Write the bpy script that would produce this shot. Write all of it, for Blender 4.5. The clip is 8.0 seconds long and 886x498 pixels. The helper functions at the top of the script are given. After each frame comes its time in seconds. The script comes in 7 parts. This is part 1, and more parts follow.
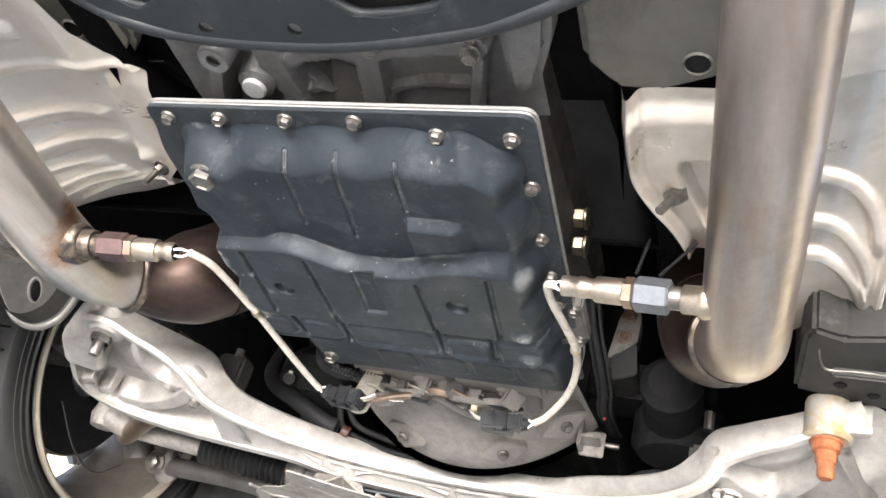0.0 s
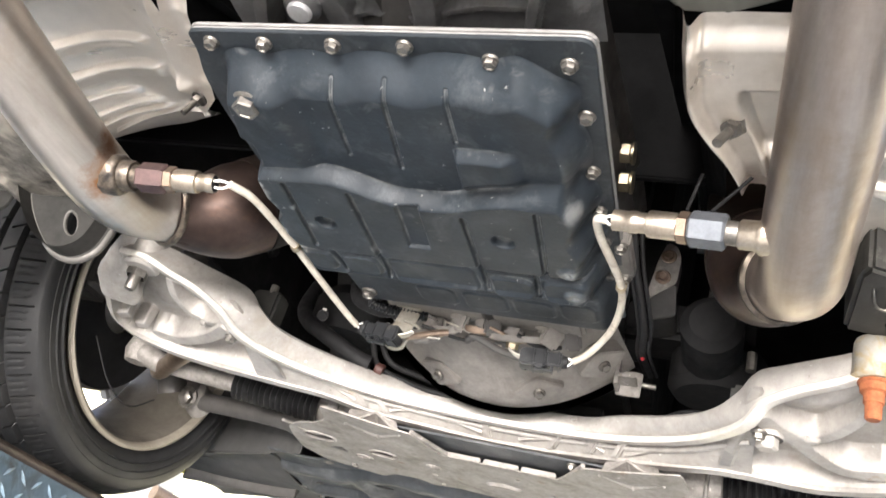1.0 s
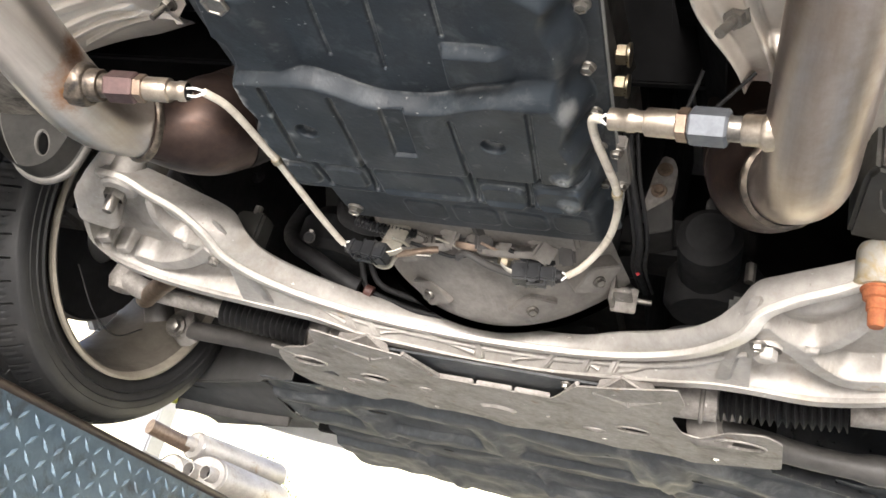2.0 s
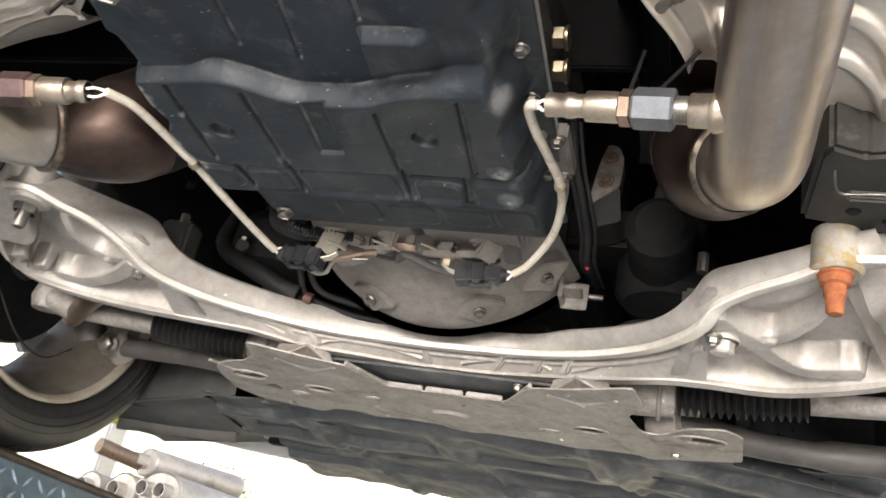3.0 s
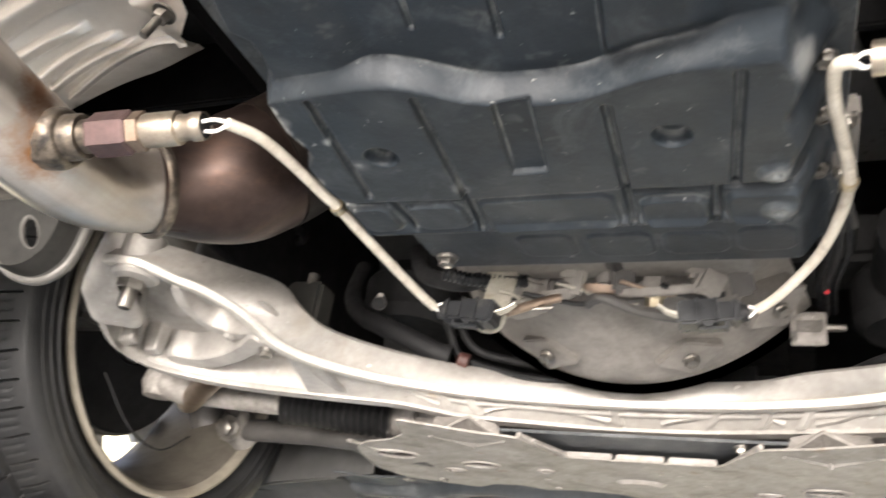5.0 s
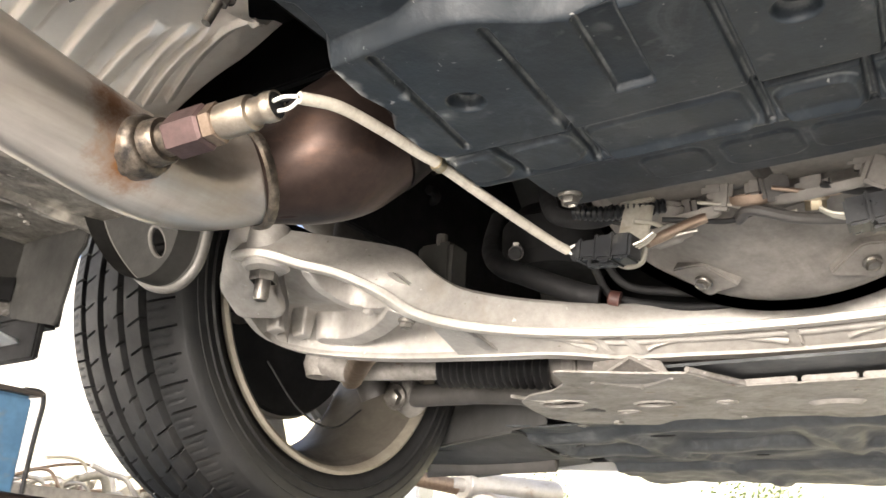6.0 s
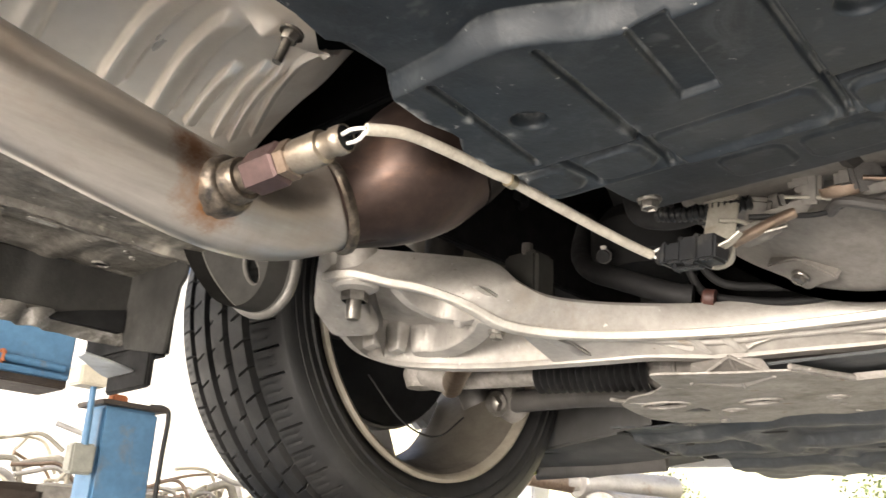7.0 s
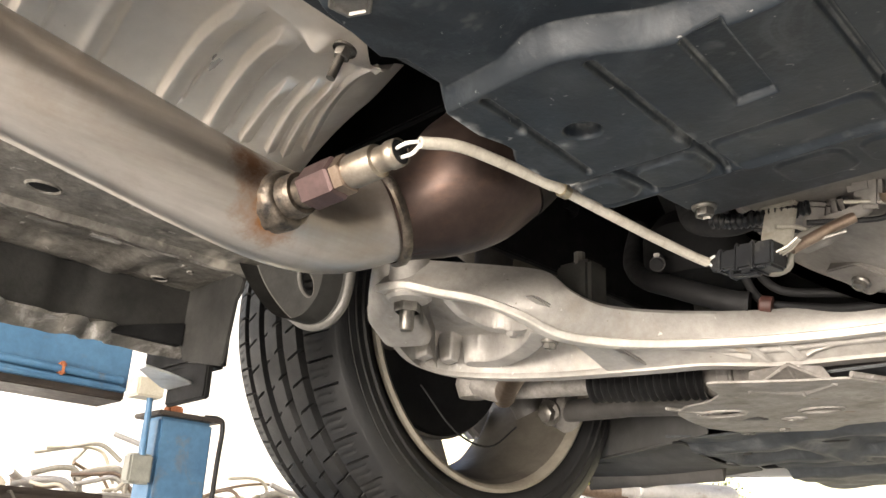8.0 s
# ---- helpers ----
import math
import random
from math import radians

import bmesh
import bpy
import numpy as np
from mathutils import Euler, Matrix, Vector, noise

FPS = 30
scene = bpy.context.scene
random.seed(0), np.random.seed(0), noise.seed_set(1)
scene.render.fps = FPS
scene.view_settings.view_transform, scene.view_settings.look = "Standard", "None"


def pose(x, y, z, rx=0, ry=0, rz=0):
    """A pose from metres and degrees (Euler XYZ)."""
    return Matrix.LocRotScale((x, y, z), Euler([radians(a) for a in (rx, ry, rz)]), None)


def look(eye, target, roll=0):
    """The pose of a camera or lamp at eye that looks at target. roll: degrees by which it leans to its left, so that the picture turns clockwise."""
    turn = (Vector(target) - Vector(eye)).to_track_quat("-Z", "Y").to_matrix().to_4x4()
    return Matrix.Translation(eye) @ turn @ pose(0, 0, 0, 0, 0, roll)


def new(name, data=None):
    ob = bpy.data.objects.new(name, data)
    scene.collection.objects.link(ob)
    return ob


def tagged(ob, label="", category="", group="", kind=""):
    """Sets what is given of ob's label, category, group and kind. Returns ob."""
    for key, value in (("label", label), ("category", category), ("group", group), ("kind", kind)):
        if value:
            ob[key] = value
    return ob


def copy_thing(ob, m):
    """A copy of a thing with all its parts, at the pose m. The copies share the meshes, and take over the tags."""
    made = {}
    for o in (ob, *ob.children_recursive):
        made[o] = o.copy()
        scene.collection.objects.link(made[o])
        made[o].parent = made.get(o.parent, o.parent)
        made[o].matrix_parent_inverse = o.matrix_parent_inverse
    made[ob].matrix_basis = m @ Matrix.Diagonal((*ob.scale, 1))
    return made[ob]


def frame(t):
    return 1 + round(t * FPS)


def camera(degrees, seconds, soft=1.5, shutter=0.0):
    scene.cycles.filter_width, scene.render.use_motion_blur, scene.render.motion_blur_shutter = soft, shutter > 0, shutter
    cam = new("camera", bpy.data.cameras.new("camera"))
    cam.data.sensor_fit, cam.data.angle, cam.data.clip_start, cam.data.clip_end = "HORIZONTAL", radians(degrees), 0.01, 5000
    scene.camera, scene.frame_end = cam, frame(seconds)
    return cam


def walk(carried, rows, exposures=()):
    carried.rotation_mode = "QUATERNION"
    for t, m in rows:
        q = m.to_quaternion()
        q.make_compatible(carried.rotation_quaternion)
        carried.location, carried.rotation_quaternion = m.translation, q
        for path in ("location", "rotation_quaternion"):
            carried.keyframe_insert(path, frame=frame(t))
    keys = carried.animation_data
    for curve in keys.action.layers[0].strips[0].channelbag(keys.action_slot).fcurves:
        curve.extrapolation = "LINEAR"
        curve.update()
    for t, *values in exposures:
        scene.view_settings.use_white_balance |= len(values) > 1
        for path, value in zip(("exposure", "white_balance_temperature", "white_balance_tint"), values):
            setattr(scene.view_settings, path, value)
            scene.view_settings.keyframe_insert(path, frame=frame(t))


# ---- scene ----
cam = camera(54.6, 8.0, shutter=0.4)
PATH = [
    (0, (0.331, -0.414, 1.446), (-0.349, 1.16, 2.475), 17.1),
    (0.5, (0.32, -0.412, 1.442), (-0.376, 1.187, 2.423), 17.2),
    (1, (0.305, -0.402, 1.439), (-0.404, 1.231, 2.351), 17.7),
    (1.5, (0.299, -0.383, 1.436), (-0.404, 1.296, 2.265), 17.2),
    (1.7, (0.299, -0.374, 1.434), (-0.393, 1.321, 2.239), 16.8),
    (2.8, (0.299, -0.326, 1.452), (-0.311, 1.408, 2.241), 13.0),
    (3, (0.297, -0.313, 1.462), (-0.279, 1.424, 2.269), 12.2),
    (3.5, (0.263, -0.264, 1.49), (-0.221, 1.481, 2.339), 11.7),
    (4, (0.214, -0.219, 1.493), (-0.189, 1.52, 2.394), 11.8),
    (4.5, (0.187, -0.2, 1.525), (-0.291, 1.496, 2.47), 9.8),
    (5, (0.149, -0.183, 1.526), (-0.603, 1.46, 2.382), 9.1),
    (6.5, (0.162, -0.121, 1.564), (-1.022, 1.344, 2.234), 1.7),
    (7, (0.171, -0.129, 1.565), (-1.108, 1.249, 2.247), 2.4),
    (8, (0.17, -0.135, 1.565), (-1.183, 1.162, 2.262), 2.7),
]
EXPO = 1.97
walk(cam, [(t, look(eye, target, roll)) for t, eye, target, roll in PATH],
     [(0, EXPO + 0.18, 6450, 14), (1.5, EXPO + 0.01, 6600, 14), (3.0, EXPO - 0.49, 6750, 14), (4.2, EXPO - 0.48, 6850, 14), (5, EXPO + 0.04, 6750, 14), (6.5, EXPO - 0.32, 7100, 14), (8, EXPO - 0.46, 7150, 14)])

# ---- world, sun ----
world = bpy.data.worlds.new("sky")
scene.world = world
world.use_nodes = True
wn = world.node_tree.nodes
sky = wn.new("ShaderNodeTexSky")
sky.sky_type = "NISHITA"
sky.sun_disc = False
sky.sun_elevation = radians(62)
sky.air_density = 0.8
sky.dust_density = 4.0
sky.ozone_density = 0.5
sky.sun_rotation = radians(155)
world.node_tree.links.new(sky.outputs["Color"], wn["Background"].inputs["Color"])
wn["Background"].inputs["Strength"].default_value = 0.15
sun = new("sun", bpy.data.lights.new("sun", "SUN"))
sun.data.energy = 5.0
sun.data.angle = radians(0.6)
sun.data.color = (1.0, 0.95, 0.88)
sun.matrix_world = look((0, 0, 0), (-0.20, 0.42, -0.885))

# area lamp added in the unseen rear doorway, standing in for daylight from behind
door_light = new("rear_doorway_lamp", bpy.data.lights.new("rear_doorway_lamp", "AREA"))
door_light.data.shape = "RECTANGLE"
door_light.data.size, door_light.data.size_y = 6.4, 3.4
door_light.data.energy = 1500
door_light.data.color = (1.0, 0.97, 0.92)
door_light.matrix_world = look((1.9, -7.9, 1.75), (0.9, 0, 1.75))

# ---- materials ----


def ramp_node(nt, fac, stops):
    r = nt.nodes.new("ShaderNodeValToRGB")
    els = r.color_ramp.elements
    while len(els) < len(stops):
        els.new(0.5)
    for e, (p, c) in zip(els, stops):
        e.position = p
        e.color = (*c, 1)
    nt.links.new(fac, r.inputs["Fac"])
    return r.outputs["Color"]


def sorted_stops(lo, hi):
    """A rising ramp; below one third of the range it falls instead, to pick out the troughs."""
    return [(lo, (1, 1, 1)), (hi, (0, 0, 0))] if hi < 0.4 else [(lo, (0, 0, 0)), (hi, (1, 1, 1))]


def noise_node(nt, scale, detail=4.0, rough=0.6, stretch=None, distort=0.0):
    tc = nt.nodes.new("ShaderNodeTexCoord")
    mp = nt.nodes.new("ShaderNodeMapping")
    if stretch:
        mp.inputs["Scale"].default_value = stretch
    nt.links.new(tc.outputs["Object"], mp.inputs["Vector"])
    n = nt.nodes.new("ShaderNodeTexNoise")
    n.inputs["Scale"].default_value = scale
    n.inputs["Detail"].default_value = detail
    n.inputs["Roughness"].default_value = rough
    n.inputs["Distortion"].default_value = distort
    nt.links.new(mp.outputs["Vector"], n.inputs["Vector"])
    return n.outputs["Fac"]


def mixc(nt, fac, a, b, mode="MIX"):
    m = nt.nodes.new("ShaderNodeMix")
    m.data_type = "RGBA"
    m.blend_type = mode
    for sock, v in ((m.inputs[0], fac), (m.inputs[6], a), (m.inputs[7], b)):
        if isinstance(v, (int, float)):
            sock.default_value = v
        elif isinstance(v, tuple):
            sock.default_value = (*v, 1)
        else:
            nt.links.new(v, sock)
    return m.outputs[2]


def surface(name, dark, light, scale=30, metal=0.0, rough=(0.4, 0.7), bump=0.15, fine=400, stain=None, stain_scale=8,
            stain_at=(0.52, 0.68), stretch=None, spec=0.5, fine_depth=0.0008, speck=0.35, spot=None, dots=None, edge=None):
    """Two tones mixed by a coarse noise, an optional third stain tone, roughness variation and fine grain relief."""
    m = bpy.data.materials.new(name)
    m.use_nodes = True
    nt = m.node_tree
    b = nt.nodes["Principled BSDF"]
    big = noise_node(nt, scale, 6, 0.62, stretch)
    col = ramp_node(nt, big, [(0.3, dark), (0.72, light)])
    if stain:
        st = noise_node(nt, stain_scale, 7, 0.7, None, 0.6)
        k = ramp_node(nt, st, [(stain_at[0], (0, 0, 0)), (stain_at[1], (1, 1, 1))])
        col = mixc(nt, k, col, stain)
    sp = ramp_node(nt, noise_node(nt, scale * 8, 5, 0.7), [(0.32, tuple(1 - k * speck for k in (0.26, 0.28, 0.30))), (0.62, (1 + 0.06 * speck,) * 3)])
    col = mixc(nt, 1.0, col, sp, "MULTIPLY")
    for dot_scale, lo, hi, tone in dots or ():
        k = ramp_node(nt, noise_node(nt, dot_scale, 3, 0.55, None, 0.4), sorted_stops(lo, hi))
        col = mixc(nt, k, col, tone)
    # paler tone along convex creases, broken up by noise
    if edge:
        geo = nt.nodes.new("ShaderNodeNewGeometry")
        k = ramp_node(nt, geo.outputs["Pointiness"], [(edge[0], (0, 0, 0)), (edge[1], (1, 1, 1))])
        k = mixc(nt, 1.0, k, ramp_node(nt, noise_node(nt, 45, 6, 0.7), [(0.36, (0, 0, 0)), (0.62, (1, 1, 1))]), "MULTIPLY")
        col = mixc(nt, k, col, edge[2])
    for centre, radius, tone in spot or ():
        tc = nt.nodes.new("ShaderNodeTexCoord")
        vd = nt.nodes.new("ShaderNodeVectorMath")
        vd.operation = "DISTANCE"
        nt.links.new(tc.outputs["Object"], vd.inputs[0])
        vd.inputs[1].default_value = centre
        mul = nt.nodes.new("ShaderNodeMath")
        mul.operation = "MULTIPLY_ADD"
        nt.links.new(noise_node(nt, 60, 6, 0.7), mul.inputs[0])
        mul.inputs[1].default_value = radius * 1.6
        nt.links.new(vd.outputs["Value"], mul.inputs[2])
        k = ramp_node(nt, mul.outputs[0], [(radius * 1.15, (1, 1, 1)), (radius * 1.9, (0, 0, 0))])
        col = mixc(nt, k, col, tone)
    nt.links.new(col, b.inputs["Base Color"])
    b.inputs["Metallic"].default_value = metal
    b.inputs["Specular IOR Level"].default_value = spec
    rn = noise_node(nt, scale * 2.3, 5, 0.6, stretch)
    rr = ramp_node(nt, rn, [(0.3, (rough[0],) * 3), (0.7, (rough[1],) * 3)])
    nt.links.new(rr, b.inputs["Roughness"])
    if bump:
        fn = noise_node(nt, fine, 3, 0.6, stretch)
        bp = nt.nodes.new("ShaderNodeBump")
        bp.inputs["Strength"].default_value = bump
        bp.inputs["Distance"].default_value = fine_depth
        nt.links.new(fn, bp.inputs["Height"])
        nt.links.new(bp.outputs["Normal"], b.inputs["Normal"])
    return m


SCUFFS = [((0.143, 0.253, 1.794), 0.0085, (0.20, 0.21, 0.21)), ((0.143, 0.296, 1.796), 0.0095, (0.16, 0.17, 0.17)), ((0.156, 0.165, 1.800), 0.012, (0.13, 0.135, 0.135)),
          ((-0.1235, 0.148, 1.793), 0.0060, (0.55, 0.55, 0.53)), ((-0.1255, 0.158, 1.793), 0.0068, (0.60, 0.60, 0.58)), ((-0.127, 0.168, 1.793), 0.0050, (0.55, 0.54, 0.52)), ((-0.126, 0.182, 1.793), 0.0050, (0.45, 0.45, 0.43)),
          ((-0.137, 0.228, 1.793), 0.0055, (0.50, 0.49, 0.47)), ((-0.134, 0.262, 1.794), 0.0085, (0.42, 0.42, 0.40)), ((-0.104, 0.184, 1.791), 0.0040, (0.24, 0.25, 0.25)), ((-0.097, 0.212, 1.792), 0.0045, (0.20, 0.21, 0.21)),
          ((-0.043, 0.249, 1.793), 0.0050, (0.22, 0.23, 0.23))]
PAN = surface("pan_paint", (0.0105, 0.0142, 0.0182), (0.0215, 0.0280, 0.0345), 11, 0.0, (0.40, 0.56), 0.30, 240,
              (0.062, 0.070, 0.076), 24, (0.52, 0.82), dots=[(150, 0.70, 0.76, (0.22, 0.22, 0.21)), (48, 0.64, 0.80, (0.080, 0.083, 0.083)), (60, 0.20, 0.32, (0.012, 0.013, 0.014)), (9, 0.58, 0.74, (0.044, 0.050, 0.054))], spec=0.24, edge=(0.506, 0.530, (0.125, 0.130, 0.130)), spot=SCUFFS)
PANFLANGE = surface("pan_flange_paint", (0.0120, 0.0150, 0.0178), (0.026, 0.0318, 0.0366), 14, 0.0, (0.40, 0.58), 0.3, 260,
              (0.085, 0.090, 0.092), 30, (0.52, 0.80), dots=[(150, 0.70, 0.76, (0.22, 0.22, 0.21)), (55, 0.66, 0.80, (0.085, 0.088, 0.088)), (70, 0.20, 0.30, (0.014, 0.015, 0.016))], spec=0.3)
CAST = surface("cast_aluminium", (0.285, 0.268, 0.246), (0.46, 0.436, 0.404), 14, 0.40, (0.46, 0.66), 0.35, 520,
               (0.33, 0.29, 0.24), 9, (0.56, 0.75), dots=[(38, 0.68, 0.80, (0.30, 0.245, 0.18)), (110, 0.70, 0.78, (0.70, 0.68, 0.64)), (160, 0.22, 0.30, (0.2, 0.18, 0.15))])
STAINED = surface("stained_cast_aluminium", (0.26, 0.245, 0.21), (0.38, 0.36, 0.32), 16, 0.2, (0.5, 0.7), 0.4, 420, (0.30, 0.22, 0.10), 26, (0.46, 0.58))
FLANGEM = surface("machined_flange", (0.26, 0.255, 0.245), (0.36, 0.355, 0.345), 20, 0.4, (0.4, 0.6), 0.3, 420)
MACHINED = surface("machined_edge", (0.50, 0.47, 0.425), (0.68, 0.65, 0.60), 30, 0.3, (0.35, 0.5), 0.2, 500, (0.42, 0.36, 0.28), 16, (0.58, 0.76))
CASE = surface("gearbox_alloy", (0.10, 0.10, 0.10), (0.175, 0.174, 0.172), 20, 0.35, (0.45, 0.7), 0.4, 420,
               (0.12, 0.11, 0.10), 12, (0.52, 0.72))
# alloy darkened to hold the shade round the gearbox and inside the wheel
SHADEALLOY = surface("shade_dark_alloy", (0.020, 0.018, 0.016), (0.06, 0.055, 0.05), 18, 0.1, (0.4, 0.7), 0.4, 420)
TANM = surface("tan_plated_steel", (0.26, 0.24, 0.20), (0.38, 0.36, 0.31), 40, 0.4, (0.4, 0.6), 0.2, 420, (0.2, 0.15, 0.1), 30, (0.6, 0.8))
WORN = surface("worn_edge", (0.10, 0.092, 0.08), (0.24, 0.225, 0.2), 30, 0.2, (0.4, 0.65), 0.5, 260, (0.42, 0.40, 0.37), 24, (0.50, 0.62))
DUSTY = surface("dusty_alloy", (0.125, 0.115, 0.103), (0.225, 0.210, 0.190), 24, 0.2, (0.55, 0.8), 0.4, 420,
                (0.10, 0.09, 0.08), 10, (0.52, 0.72))
PLATE = surface("cradle_alloy", (0.185, 0.172, 0.158), (0.31, 0.290, 0.267), 18, 0.25, (0.5, 0.75), 0.4, 420,
                (0.12, 0.105, 0.09), 13, (0.52, 0.70), speck=0.8, dots=[(60, 0.66, 0.76, (0.16, 0.10, 0.06)), (120, 0.70, 0.78, (0.55, 0.52, 0.48))])
STEEL = surface("stainless_pipe", (0.31, 0.275, 0.24), (0.66, 0.612, 0.56), 22, 0.90, (0.28, 0.46), 0.14, 300,
                (0.36, 0.28, 0.21), 5, (0.5, 0.78), stretch=(1.0, 0.05, 1.0), speck=0.12,
                spot=[((-0.272, 0.138, 1.770), 0.026, (0.33, 0.15, 0.06)), ((-0.285, 0.118, 1.80), 0.020, (0.2, 0.1, 0.05))])
BURNT = surface("burnt_steel", (0.034, 0.024, 0.021), (0.108, 0.075, 0.064), 8, 0.90, (0.30, 0.44), 0.15, 300,
                (0.12, 0.07, 0.05), 9, (0.5, 0.7))
# shaded copy of the converter steel, its light fall-off put into colour
SHADEBURNT = surface("shaded_converter_steel", (0.009, 0.0075, 0.0065), (0.036, 0.023, 0.017), 9, 0.5, (0.40, 0.62), 0.2, 300, spec=0.3)
FOIL = surface("heat_shield_foil", (0.80, 0.745, 0.675), (0.92, 0.870, 0.80), 5, 0.62, (0.25, 0.33), 0.0, 70,
               (0.64, 0.555, 0.47), 6, (0.50, 0.82), stretch=(0.25, 1.0, 1.0), speck=0.2, dots=[(130, 0.74, 0.80, (0.30, 0.22, 0.15))])
# darker copy of FOIL that dims the overlit right-hand shields by colour
DIMFOIL = surface("dimmed_shield_foil", (0.50, 0.46, 0.41), (0.66, 0.615, 0.555), 6, 0.62, (0.26, 0.38), 0.0, 70,
                   (0.36, 0.30, 0.24), 7, (0.50, 0.80), speck=0.3)
BRACKET = surface("dull_dark_bracket", (0.017, 0.0167, 0.0155), (0.040, 0.039, 0.036), 18, 0.0, (0.58, 0.8), 0.3, 300, (0.05, 0.047, 0.042), 20, (0.60, 0.76), spec=0.22)
# lighter tone than the tab plate, for rolled edge and slot rim
TABEDGE = surface("lighter_tab_edge", (0.07, 0.066, 0.06), (0.13, 0.124, 0.114), 30, 0.3, (0.4, 0.6), 0.2, 300)
WELD = surface("weld_bead", (0.035, 0.032, 0.03), (0.20, 0.165, 0.13), 110, 0.8, (0.35, 0.55), 0.7, 300)
RUST = surface("rust", (0.17, 0.045, 0.015), (0.36, 0.12, 0.045), 90, 0.0, (0.75, 0.95), 0.8, 500)
ZINC = surface("zinc_bolt", (0.11, 0.103, 0.092), (0.25, 0.235, 0.212), 60, 0.85, (0.3, 0.5), 0.2, 500)
GOLD = surface("yellow_zinc", (0.30, 0.25, 0.17), (0.50, 0.43, 0.31), 50, 0.95, (0.25, 0.42), 0.15, 500)
SENSOR = surface("sensor_metal", (0.34, 0.290, 0.235), (0.50, 0.440, 0.365), 50, 0.95, (0.30, 0.46), 0.1, 500)
NUTBROWN = surface("browned_nut", (0.22, 0.16, 0.12), (0.34, 0.26, 0.20), 60, 0.9, (0.32, 0.48), 0.2, 500)
HEXBLUE = surface("grey_adapter_nut", (0.115, 0.125, 0.14), (0.165, 0.178, 0.195), 40, 0.7, (0.42, 0.58), 0.2, 500)
HEXRED = surface("heat_tinted_nut", (0.085, 0.056, 0.055), (0.135, 0.088, 0.083), 40, 0.7, (0.4, 0.55), 0.2, 500)
RUBBER = surface("black_rubber", (0.007, 0.007, 0.0074), (0.017, 0.0168, 0.0172), 40, 0.0, (0.55, 0.75), 0.25, 500, spec=0.25)
TYRE = surface("tyre_rubber", (0.010, 0.0101, 0.0104), (0.021, 0.0212, 0.0216), 12, 0.0, (0.46, 0.66), 0.3, 600,
               (0.034, 0.0325, 0.031), 6, (0.55, 0.75), spec=0.4)
PLASTIC = surface("black_plastic", (0.006, 0.0066, 0.0076), (0.014, 0.0152, 0.017), 30, 0.0, (0.24, 0.42), 0.2, 400, (0.06, 0.058, 0.052), 40, (0.58, 0.74), spec=0.4)
TRAYP = surface("dusty_tray_plastic", (0.022, 0.025, 0.028), (0.055, 0.060, 0.063), 11, 0.0, (0.42, 0.62), 0.3, 300,
                (0.13, 0.132, 0.13), 14, (0.52, 0.74), speck=0.8)
LINER = surface("liner_plastic", (0.036, 0.0355, 0.034), (0.070, 0.069, 0.066), 8, 0.0, (0.6, 0.8), 0.25, 400)
PRIMER = surface("underbody_primer", (0.075, 0.073, 0.061), (0.125, 0.122, 0.105), 6, 0.0, (0.45, 0.65), 0.3, 350,
                 (0.05, 0.045, 0.038), 9, (0.52, 0.7))
OLIVE = surface("olive_rail_paint", (0.010, 0.0098, 0.0082), (0.025, 0.0244, 0.0205), 10, 0.0, (0.5, 0.75), 0.3, 260, (0.10, 0.095, 0.082), 12, (0.58, 0.74))
DIRTY = surface("dirty_underbody", (0.075, 0.069, 0.060), (0.235, 0.220, 0.194), 13, 0.0, (0.38, 0.7), 0.8, 210,
                (0.035, 0.031, 0.027), 17, (0.55, 0.66), speck=1.4, fine_depth=0.0012, dots=[(75, 0.66, 0.74, (0.42, 0.40, 0.36)), (190, 0.24, 0.32, (0.02, 0.018, 0.016)), (14, 0.64, 0.72, (0.36, 0.33, 0.28))])
NAVY = surface("crossmember_paint", (0.0050, 0.0070, 0.0090), (0.0115, 0.0148, 0.0178), 12, 0.0, (0.45, 0.6), 0.2, 300, (0.035, 0.038, 0.04), 20, (0.58, 0.75), dots=[(120, 0.70, 0.76, (0.08, 0.08, 0.08))])
# near black, for truly black parts and for shade in bay and holes
BLACK = surface("shade_and_black_parts", (0.0075, 0.0075, 0.0077), (0.0175, 0.0174, 0.0176), 20, 0.0, (0.6, 0.85), 0.2, 300, spec=0.14)
# near-black sheet colour that holds the shade of tunnel and bay
BAYSHADE = surface("near_black_bay_shade", (0.0036, 0.0036, 0.0038), (0.0085, 0.0085, 0.0088), 14, 0.0, (0.65, 0.9), 0.4, 240, spec=0.08)
BAY = surface("dusty_engine_bay", (0.014, 0.0135, 0.0128), (0.034, 0.033, 0.031), 20, 0.0, (0.5, 0.75), 0.3, 300, (0.05, 0.046, 0.04), 18, (0.58, 0.76))
# darker, browner tones than STEEL, used on the right pipe
DARKPIPE = surface("darker_stainless_pipe", (0.225, 0.185, 0.160), (0.51, 0.446, 0.404), 20, 0.90, (0.28, 0.44), 0.14, 300,
                   (0.24, 0.175, 0.125), 6, (0.48, 0.76), stretch=(1.0, 0.08, 1.0), speck=0.25)
CABLE = surface("cream_sleeve", (0.44, 0.40, 0.33), (0.60, 0.56, 0.48), 60, 0.0, (0.55, 0.75), 0.3, 900,
                (0.28, 0.23, 0.18), 30, (0.5, 0.7))
WIRE = surface("white_wire", (0.66, 0.65, 0.62), (0.76, 0.75, 0.72), 60, 0.0, (0.4, 0.55), 0.0)
ARMBLK = surface("link_paint", (0.032, 0.030, 0.028), (0.066, 0.062, 0.058), 16, 0.0, (0.45, 0.65), 0.3, 400)
